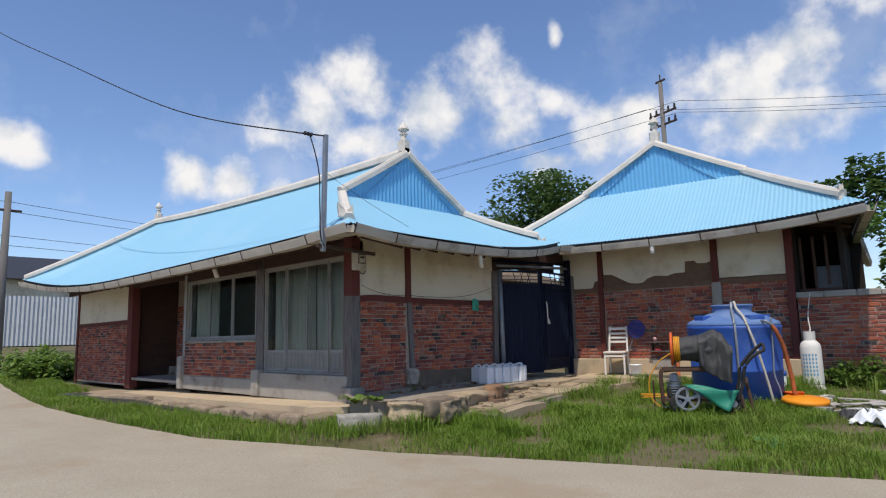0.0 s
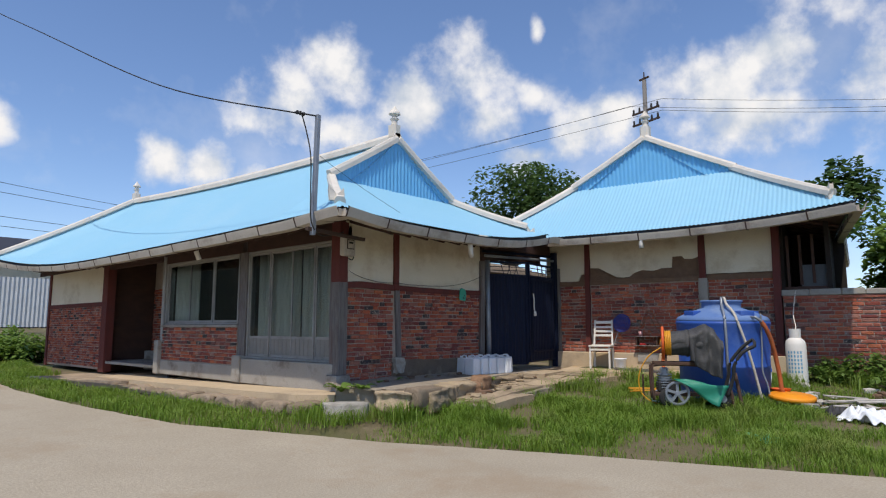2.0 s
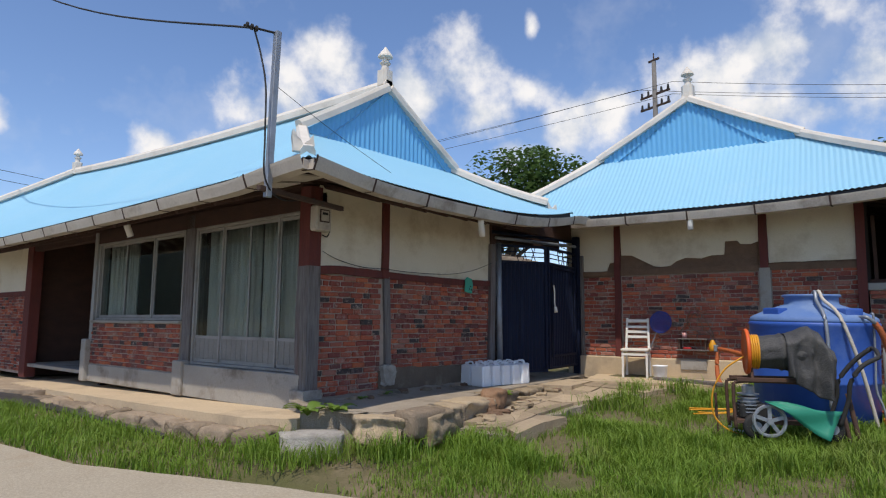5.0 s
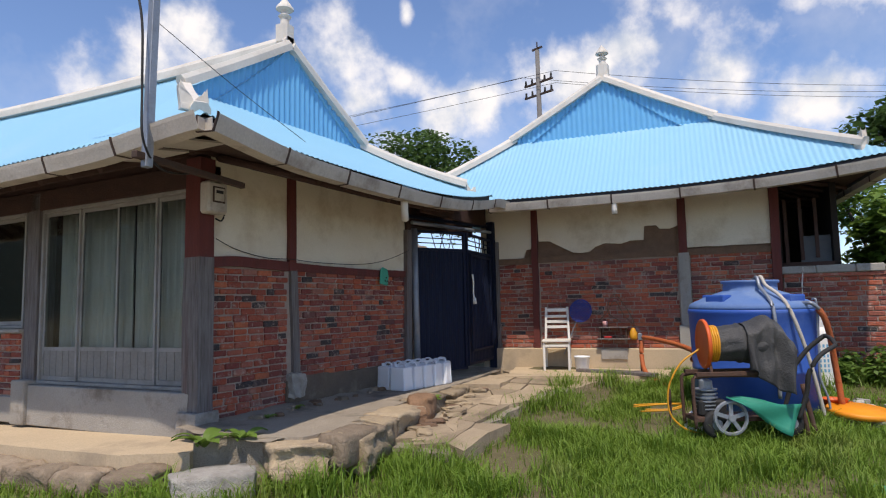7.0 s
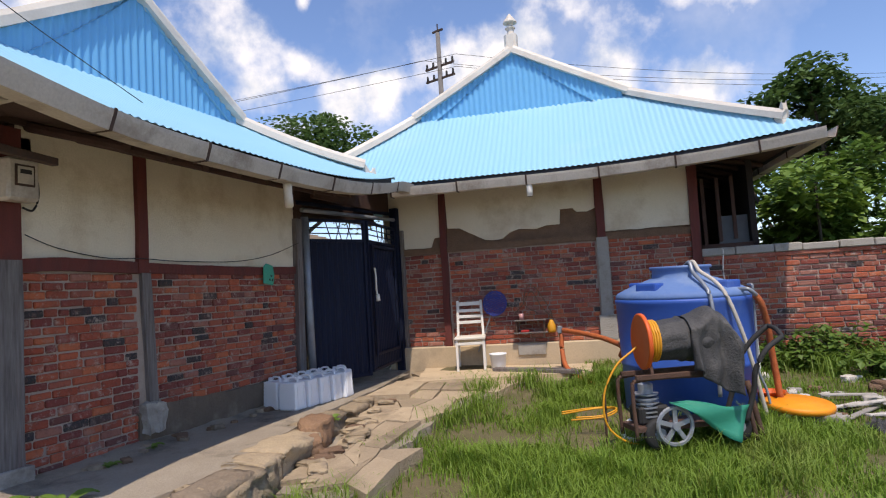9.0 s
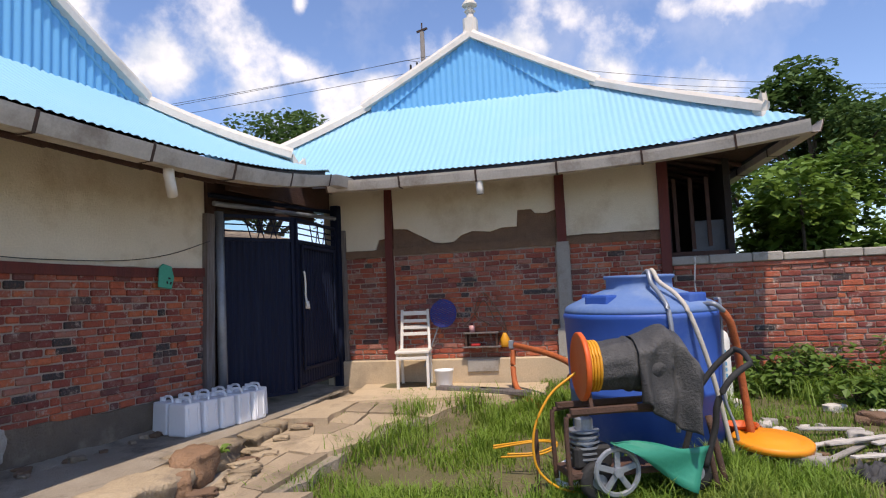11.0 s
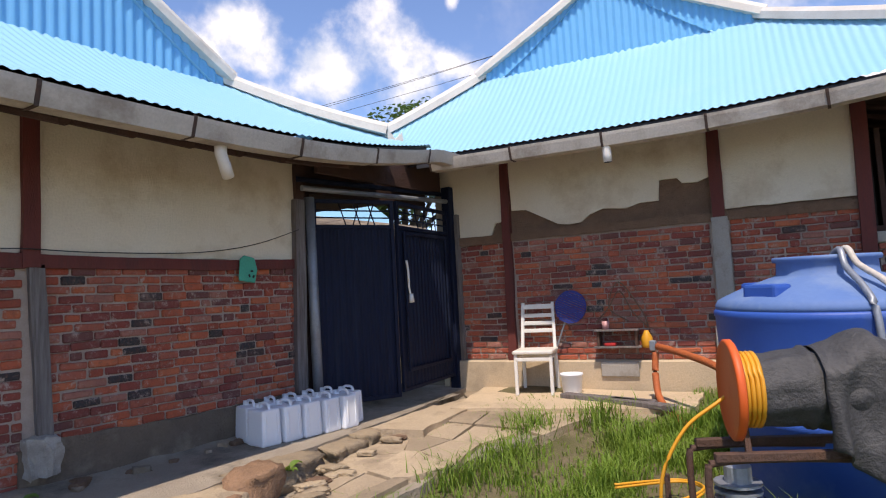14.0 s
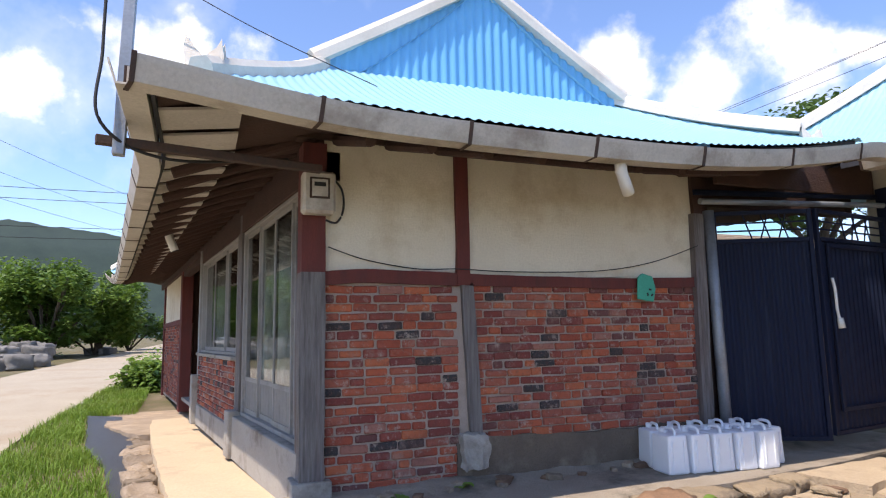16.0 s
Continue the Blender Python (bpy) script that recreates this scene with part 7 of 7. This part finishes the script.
def tree(x, y, base, height, spread, seed, label, leaf=0.30, count=5200, mat="leaf_far", trunk=0.22):
    ob = thing("tree", pose(x, y, base), label, "tree", "background trees")
    rng = random.Random(seed)
    blobs = []
    bm = bmesh.new()
    fork = height * 0.38
    bm_tube(bm, smooth_path([(0, 0, -0.3), (0.1, 0.05, fork * 0.5), (0.0, 0.1, fork), (0.1, 0, height * 0.75)], 5), trunk, 8, trunk * 0.3)
    for k in range(9):
        a = 2 * math.pi * k / 9 + rng.uniform(-0.3, 0.3)
        r = spread * rng.uniform(0.45, 0.95)
        z = height * rng.uniform(0.52, 0.92)
        e = Vector((r * math.cos(a), r * math.sin(a), z))
        bm_tube(bm, smooth_path([(0, 0.05, fork * rng.uniform(0.8, 1.2)), (e.x * 0.45, e.y * 0.45, lerp(fork, z, 0.6)), e], 4), trunk * 0.45, 6, trunk * 0.1)
        blobs.append((e.x, e.y, e.z, spread * rng.uniform(0.26, 0.42)))
        blobs.append((e.x * 0.6, e.y * 0.6, z + height * 0.07, spread * rng.uniform(0.25, 0.4)))
    blobs.append((0, 0, height * 0.88, spread * 0.4))
    part("trunk", bm, M["bark"], ob)
    leaf_cloud("crown", blobs, count, leaf, seed, M[mat], ob)
    return ob


tree(20.5, 11.9, -0.5, 9.7, 4.8, 1, "broad dark green tree behind the roofs", 0.25, 20000, trunk=0.3)
tree(19.5, -3.0, -0.5, 7.0, 1.6, 2, "slim dark conifer-like tree beyond the wing", 0.28, 4000)
tree(21.2, -9.4, -0.4, 8.4, 2.8, 3, "tall open-crowned tree behind the yard wall", 0.24, 14000, trunk=0.2)
tree(22.5, -13.2, -0.4, 7.8, 3.0, 4, "tall open-crowned tree behind the yard wall", 0.24, 12000, trunk=0.2)


def shrub(x, y, z, r, h, seed, count, leaf, label, mat="leaf_bush", group="shrubs"):
    ob = thing("shrub", pose(x, y, z), label, "shrub", group)
    rng = random.Random(seed)
    bm = bmesh.new()
    blobs = []
    for k in range(14):
        a = rng.uniform(0, 6.28)
        rr = r * rng.uniform(0.2, 0.8)
        e = (rr * math.cos(a), rr * math.sin(a), h * rng.uniform(0.16, 0.85))
        bm_tube(bm, [(0, 0, -0.1), (e[0] * 0.5, e[1] * 0.5, e[2] * 0.6), e], 0.02 * max(0.3, r), 5)
        blobs.append((*e, r * rng.uniform(0.3, 0.5)))
    part("stem", bm, M["bark"], ob)
    leaf_cloud("foliage", blobs, count, leaf, seed, M[mat], ob)


for k, (x, y, r, h) in enumerate(((8.3, -6.5, 1.2, 3.1), (8.6, -7.9, 1.4, 3.0), (9.6, -9.8, 1.7, 3.2), (10.4, -6.6, 1.7, 4.0), (12.0, -11.5, 2.2, 3.6), (8.2, -9.0, 1.2, 2.2))):
    shrub(x, y, -0.3, r, h, 40 + k, 13000, 0.15, "dense leafy shrub growing behind the yard wall", "leaf_bush" if k % 2 == 0 else "leaf")
for k, (x, y, r, h) in enumerate(((-8.2, 33.0, 2.8, 4.9), (-11.5, 31.0, 3.0, 4.6), (-15.5, 33.0, 3.2, 4.6), (-6.6, 38.0, 2.6, 5.4), (-5.6, 47.0, 3.0, 6.2), (-9.5, 38.0, 3.5, 5.6))):
    shrub(x, y, road_z(y), r, h, 80 + k, 14000, 0.26, "big rounded bright green bush beside the lane", "leaf_bush" if k % 2 else "leaf", "bushes by the lane")
for k, (x, y, r, h) in enumerate(((-1.9, 10.2, 0.6, 0.5), (-1.7, 11.6, 0.8, 0.6), (-1.4, 13.4, 1.0, 0.7), (-1.3, 10.4, 0.7, 0.55))):
    shrub(x, y, ground_z(x, y), r, h, 60 + k, 2200, 0.12, "low weeds growing at the house corner", "leaf_bush", "low weeds")


def broad_plant(x, y, z, s, seed, label, leaves=9):
    ob = thing("weed_plant", pose(x, y, z, 0, 0, seed * 50), label, "plant", "broad-leaved weeds")
    rng = random.Random(seed)
    for k in range(leaves):
        a = 2 * math.pi * k / leaves * 1.6 + rng.uniform(-0.3, 0.3)
        L = s * rng.uniform(0.6, 1.1)
        up = rng.uniform(0.8, 1.7)
        bm = bmesh.new()
        n = 6
        prev = None
        for i in range(n + 1):
            t = i / n
            w = L * 0.24 * math.sin(math.pi * min(1, 0.08 + t * 0.92)) ** 0.8
            c = Vector((math.cos(a) * L * t, math.sin(a) * L * t, 0.03 * s + L * up * t - L * 0.75 * up * t * t))
            side = Vector((-math.sin(a), math.cos(a), 0.12)) * w
            cur = (bm.verts.new(c - side), bm.verts.new(c - Vector((0, 0, 0.01))), bm.verts.new(c + side))
            if prev:
                bm.faces.new((prev[0], cur[0], cur[1], prev[1]))
                bm.faces.new((prev[1], cur[1], cur[2], prev[2]))
            prev = cur
        part("leaf", bm, M["leaf_bush"], ob)


for k, (x, y, r, h) in enumerate(((5.95, -5.55, 0.4, 0.42), (6.1, -6.2, 0.5, 0.45), (6.2, -7.0, 0.5, 0.5), (5.5, -6.3, 0.4, 0.3), (6.2, -7.9, 0.6, 0.5), (5.75, -5.15, 0.25, 0.3))):
    shrub(x, y, ground_z(x, y), r, h, 95 + k, 1300, 0.085, "leafy weeds growing along the foot of the yard wall", "leaf", "weeds by the yard wall")
broad_plant(-0.55, -0.62, -0.17, 0.24, 2, "broad-leaved weed growing by the corner post", 11)
broad_plant(-0.28, -0.75, -0.17, 0.2, 3, "broad-leaved weed growing by the corner post", 9)
broad_plant(2.25, -1.12, -0.17, 0.12, 4, "small bright weed between the kerb stones", 8)
broad_plant(0.95, -0.2, -0.13, 0.09, 5, "small weed rooted at the wall foot", 8)
broad_plant(0.45, -0.3, -0.13, 0.09, 6, "small weed rooted at the wall foot", 8)


SHEET_L = [(-2.4, 6.9), (-2.03, 4.2), (-1.7, 3.15), (-1.5, 1.9), (-1.35, 0.8)]
SHEET_R = [(-1.05, 0.8), (-1.14, 1.75), (-1.46, 3.9), (-1.89, 6.6)]


def sheet_left(y):
    for (x0, y0), (x1, y1) in zip(SHEET_L, SHEET_L[1:]):
        if y1 <= y <= y0:
            return lerp(x0, x1, (y - y0) / (y1 - y0))
    return -1.7 if y > 6.9 else -1.2


# grass: blades joined, thick where the lawn is lush
def grass_field():
    rng = np.random.default_rng(7)
    verts, faces = [], []

    def blade(x, y, z, h, w, a, bend):
        i = len(verts)
        dx, dy = math.cos(a), math.sin(a)
        sx, sy = -dy * w, dx * w
        verts.extend([(x - sx, y - sy, z - 0.01), (x + sx, y + sy, z - 0.01),
                      (x + dx * bend * h * 0.35 + sx * 0.7, y + dy * bend * h * 0.35 + sy * 0.7, z + h * 0.6), (x + dx * bend * h * 0.35 - sx * 0.7, y + dy * bend * h * 0.35 - sy * 0.7, z + h * 0.6),
                      (x + dx * bend * h, y + dy * bend * h, z + h * (0.98 - 0.25 * bend))])
        faces.append((i, i + 1, i + 2, i + 3))
        faces.append((i + 3, i + 2, i + 4))

    def lush(x, y):
        e = edge_x(y)
        if x < e + 0.03:
            return 0.0
        n = noise.noise(Vector((x * 0.75, y * 0.75, 5))) + 0.5 * noise.noise(Vector((x * 2.1, y * 2.1, 9)))
        d = 0.60 + 1.0 * n
        if y > -0.4:
            if x > -1.15 - 0.05 * y or y > 14 and x > -1.5:
                return 0.0
            if x > sheet_left(y) - 0.02:
                return 0.0
            return max(0.0, d + 0.15)
        # kept off the apron and the flagstones
        top = lerp(-1.60, -1.2, (x + 0.5) / 3.0) if x < 2.0 else lerp(-1.9, -3.0, min(1, (x - 2.0) / 3.0))
        if x > 0.8 and x < 2.0:
            top = lerp(-1.75, -1.95, (x - 0.8) / 1.2)
        if y > top:
            return 0.10 if (x > 0.9 and x < 5.3 and y < -1.3) else 0.0
        if (x - TX) ** 2 + (y - TY) ** 2 < 0.45:
            return 0.0
        if x > 3.4 and -6.6 < y < -5.0:
            d *= 0.25
        s = x - e
        # worn to bare earth beside the paving and in a few trodden spots
        d *= 0.25 + 0.75 * sstep(0.0, 0.75, top - y)
        for px, py, pr in ((1.25, -2.5, 0.42), (2.6, -2.55, 0.4), (0.2, -3.2, 0.28)):
            d *= 0.12 + 0.88 * sstep(0.5, 1.15, math.hypot((x - px) * 0.8, y - py) / pr + 0.35 * noise.noise(Vector((x * 4, y * 4, 6))))
        return max(0.07, min(1.2, d + 0.22 * sstep(0.4, 1.4, s) * min(1.0, d * 3)))

    placed = 0
    while placed < 165000:
        x, y = rng.uniform(-3.0, 6.6), rng.uniform(-9.5, 15.0) if rng.random() < 0.22 else rng.uniform(-8.6, -0.6)
        placed += 1
        if x > 5.9 + 0.14 * -y * 0.9:
            continue
        d = lush(x, y)
        if rng.random() > d:
            continue
        z = ground_z(x, y)
        tall = 0.05 + 0.125 * min(1.0, max(0.0, d)) * (0.6 + 0.8 * max(0, noise.noise(Vector((x * 1.1, y * 1.1, 1)))))
        for _ in range(2):
            blade(x + rng.normal() * 0.02, y + rng.normal() * 0.02, z, tall * rng.uniform(0.6, 1.35), rng.uniform(0.003, 0.0055), rng.uniform(0, 6.283), rng.uniform(0.2, 1.0))
    for _ in range(26000):
        y = rng.uniform(-1.0, 16.0)
        x = edge_x(y) + rng.uniform(0.02, 1.3)
        if x > sheet_left(y) - 0.03 + (0.4 if y < 0.3 else 0) or rng.random() > 0.55 + 0.8 * noise.noise(Vector((x * 1.2, y * 1.2, 4))):
            continue
        for _ in range(2):
            blade(x + rng.normal() * 0.02, y + rng.normal() * 0.02, ground_z(x, y), rng.uniform(0.06, 0.17), rng.uniform(0.003, 0.006), rng.uniform(0, 6.283), rng.uniform(0.2, 1.0))
    # tall tufts
    for _ in range(210):
        x, y = rng.uniform(0.2, 5.2), rng.uniform(-5.2, -1.6)
        if lush(x, y) < 0.35:
            continue
        h = rng.uniform(0.16, 0.30)
        for _ in range(60):
            blade(x + rng.normal() * 0.07, y + rng.normal() * 0.07, ground_z(x, y), h * rng.uniform(0.5, 1.2), rng.uniform(0.003, 0.006), rng.uniform(0, 6.283), rng.uniform(0.3, 1.1))
    for x, y, h in ((3.0, -2.05, 0.22), (3.45, -2.2, 0.24), (4.1, -2.05, 0.26), (2.2, -1.85, 0.15), (4.6, -2.5, 0.25), (0.55, -1.75, 0.18), (-0.2, -1.55, 0.24), (-1.12, -0.8, 0.26), (-1.1, -1.15, 0.2), (-0.75, -1.3, 0.2), (-0.35, -1.5, 0.28), (0.9, -1.9, 0.22), (5.9, -5.4, 0.25), (5.7, -5.9, 0.3), (6.0, -6.5, 0.3), (5.4, -6.9, 0.3)):
        for _ in range(220):
            blade(x + rng.normal() * 0.16, y + rng.normal() * 0.12, ground_z(x, y) + 0.01, h * rng.uniform(0.5, 1.25), rng.uniform(0.003, 0.0065), rng.uniform(0, 6.283), rng.uniform(0.3, 1.2))
    me = bpy.data.meshes.new("grass")
    me.from_pydata(verts, [], faces)
    me.materials.append(M["grass"])
    tagged(new("grass", me), "lush green grass with worn bare patches in the yard", "grass", kind="stuff")


M["grass"] = leaf_material("grass_blade", (0.155, 0.275, 0.028), (0.215, 0.315, 0.045), 0.8, (0.26, 0.27, 0.08))
grass_field()
# black weed sheet along the terrace
slab("weed_sheet", SHEET_L + SHEET_R, -0.62, lambda x, y: road_z(y) + 0.045, M["black_sheet"], None, 0.03, 8)
tagged(bpy.data.objects["weed_sheet"], "wet black weed sheet laid along the terrace", "weed sheet")

# ---- far things ----
fence = thing("metal_fence", pose(0, 0, 0), "white corrugated metal fence beyond the lane", "fence")
bm = bmesh.new()
prev = None
for i in range(241):
    x = lerp(0.2, 12.0, i / 240)
    y = 30.0 + 0.03 * math.sin(i * 1.57)
    cur = (bm.verts.new((x, y, 0.75)), bm.verts.new((x, y, 3.3)))
    if prev:
        bm.faces.new((prev[0], cur[0], cur[1], prev[1]))
    prev = cur
part("sheet", bm, M["white_sheet"], fence).modifiers.new("thickness", "SOLIDIFY").thickness = 0.02
box_part("base_rail", (0.2, 30.02, 0.55), (12.0, 30.1, 0.78), M["strap"], fence)
farhouse = thing("far_house", pose(0, 0, 0), "dark roofed house behind the white fence", "house")
box_part("wall", (0.5, 34.0, 0.0), (12.0, 42.0, 4.7), M["plaster"], farhouse, bevel=0)
bm = bmesh.new()
a, b, c, d, e, f = [bm.verts.new(p) for p in ((-0.3, 33.2, 4.5), (12.6, 33.2, 4.5), (12.6, 38, 6.3), (-0.3, 38, 6.3), (-0.3, 42.8, 4.5), (12.6, 42.8, 4.5))]
for q in ((a, b, c, d), (d, c, f, e), (a, d, e), (b, f, c), (a, e, f, b)):
    bm.faces.new(q)
part("roof", bm, M["dark_roof"], farhouse)
rb = random.Random(77)
for k in range(110):
    x, y = rb.uniform(-12.5, -6.4), rb.uniform(21.5, 27.0)
    s = rb.uniform(0.35, 0.8)
    stone(x, y, road_z(y) + rb.uniform(0.05, 1.0) * (1 - abs(y - 24.3) / 3.2), (s * 1.3, s, s * 0.75), rb.uniform(0, 90), rb.uniform(0, 180), M["field_stone"], "grey field stone in a tumbled heap", "stone heap", "field_stone")
for k in range(10):
    x, y = rb.uniform(-7.2, -5.6), rb.uniform(38.0, 43.0)
    s = rb.uniform(0.3, 0.6)
    stone(x, y, road_z(y) + s * 0.25, (s * 1.3, s, s * 0.75), rb.uniform(0, 90), rb.uniform(0, 180), M["field_stone"], "grey field stone in a tumbled heap", "stone heap", "field_stone")
bm = bmesh.new()
prev = None
for i in range(160):
    a = radians(lerp(60, 175, i / 159))
    h = 100 + 16 * math.sin(i * 0.09 - 4.0) + 10 * noise.noise(Vector((i * 0.14, 3, 0))) + 4 * noise.noise(Vector((i * 0.6, 1, 0)))
    h *= sstep(0, 30, i) * sstep(0, 40, 159 - i)
    col = [bm.verts.new((700 * math.cos(a) * q, 700 * math.sin(a) * q, -5 + h * t + 3 * noise.noise(Vector((i * 0.7, t * 9, 5))))) for q, t in ((0.82, 0), (0.88, 0.35), (0.94, 0.72), (1.0, 1.0), (1.2, 0.0))]
    if prev:
        for k in range(4):
            bm.faces.new((prev[k], col[k], col[k + 1], prev[k + 1]))
    prev = col
tagged(finish("hill", bm, M["hill"], smooth=True), "far wooded hill beyond the village", "hill", kind="structure")


# ---- bricks laid last ----
def lay_bricks():
    shared = {}
    tilt = random.Random(19)
    for wall, to, boxes, depth in BRICKS:
        near, rest = boxes, []
        if len(boxes) > 330:
            key = sorted(boxes, key=lambda b: b[0])
            near, rest = key[:300], key[300:]
        for a0, a1, z0, z1, d in near:
            w, h = round((a1 - a0) / 0.02) * 0.02, round((z1 - z0) / 0.004) * 0.004
            me = shared.get((w, h))
            if me is None:
                bm = bmesh.new()
                bm_box(bm, (-0.5, 0.0, -0.5), (0.5, 1.0, 0.5))
                bm.transform(Matrix.Diagonal((w, 0.06, h, 1)))
                bmesh.ops.bevel(bm, geom=[e for e in bm.edges if (e.verts[0].co.y + e.verts[1].co.y) < 0.06], offset=0.008, segments=1, affect="EDGES")
                me = bpy.data.meshes.new("brick")
                bm.to_mesh(me)
                bm.free()
                me.materials.append(M["brick"])
                shared[(w, h)] = me
            ob = new("brick", me)
            ob.parent = wall
            ob.matrix_basis = to @ Matrix.Translation(((a0 + a1) / 2, depth + d - 0.006, (z0 + z1) / 2)) @ Matrix.Rotation(tilt.uniform(-0.035, 0.035), 4, "Y") @ Matrix.Rotation(tilt.uniform(-0.03, 0.03), 4, "Z")
        if rest:
            verts, faces = [], []
            for a0, a1, z0, z1, d in rest:
                y = depth + d - 0.006
                i = len(verts)
                for yy in (y, y + 0.06):
                    for x, z in ((a0, z0), (a1, z0), (a1, z1), (a0, z1)):
                        verts.append(to @ Vector((x, yy, z)))
                faces += [(i, i + 1, i + 2, i + 3), (i + 7, i + 6, i + 5, i + 4), (i, i + 4, i + 5, i + 1), (i + 1, i + 5, i + 6, i + 2), (i + 2, i + 6, i + 7, i + 3), (i + 3, i + 7, i + 4, i)]
            me = bpy.data.meshes.new("brickwork")
            me.from_pydata(verts, [], faces)
            me.materials.append(M["brick_i"])
            ob = new("brickwork", me)
            ob.parent = wall
            ob["kind"] = "stuff"


lay_bricks()


# shrinks walls, roof and gutters towards the camera's start, keeping its first view
def fit_street_house_to_view():
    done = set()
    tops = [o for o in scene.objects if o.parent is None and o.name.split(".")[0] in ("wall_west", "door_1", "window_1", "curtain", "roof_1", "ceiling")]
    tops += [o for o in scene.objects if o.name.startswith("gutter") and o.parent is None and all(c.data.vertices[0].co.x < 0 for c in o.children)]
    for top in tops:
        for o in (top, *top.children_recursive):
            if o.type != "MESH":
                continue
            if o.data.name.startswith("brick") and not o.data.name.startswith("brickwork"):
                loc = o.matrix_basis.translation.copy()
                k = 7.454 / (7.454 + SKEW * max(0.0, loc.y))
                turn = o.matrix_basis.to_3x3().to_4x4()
                o.matrix_basis = Matrix.Translation(fit_start_view(loc)) @ Matrix.Rotation(math.atan(SKEW), 4, "Z") @ Matrix.Diagonal((k, k * 0.86, k, 1)) @ turn
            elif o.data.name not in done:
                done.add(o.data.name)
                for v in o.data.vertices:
                    v.co = fit_start_view(v.co)


fit_street_house_to_view()
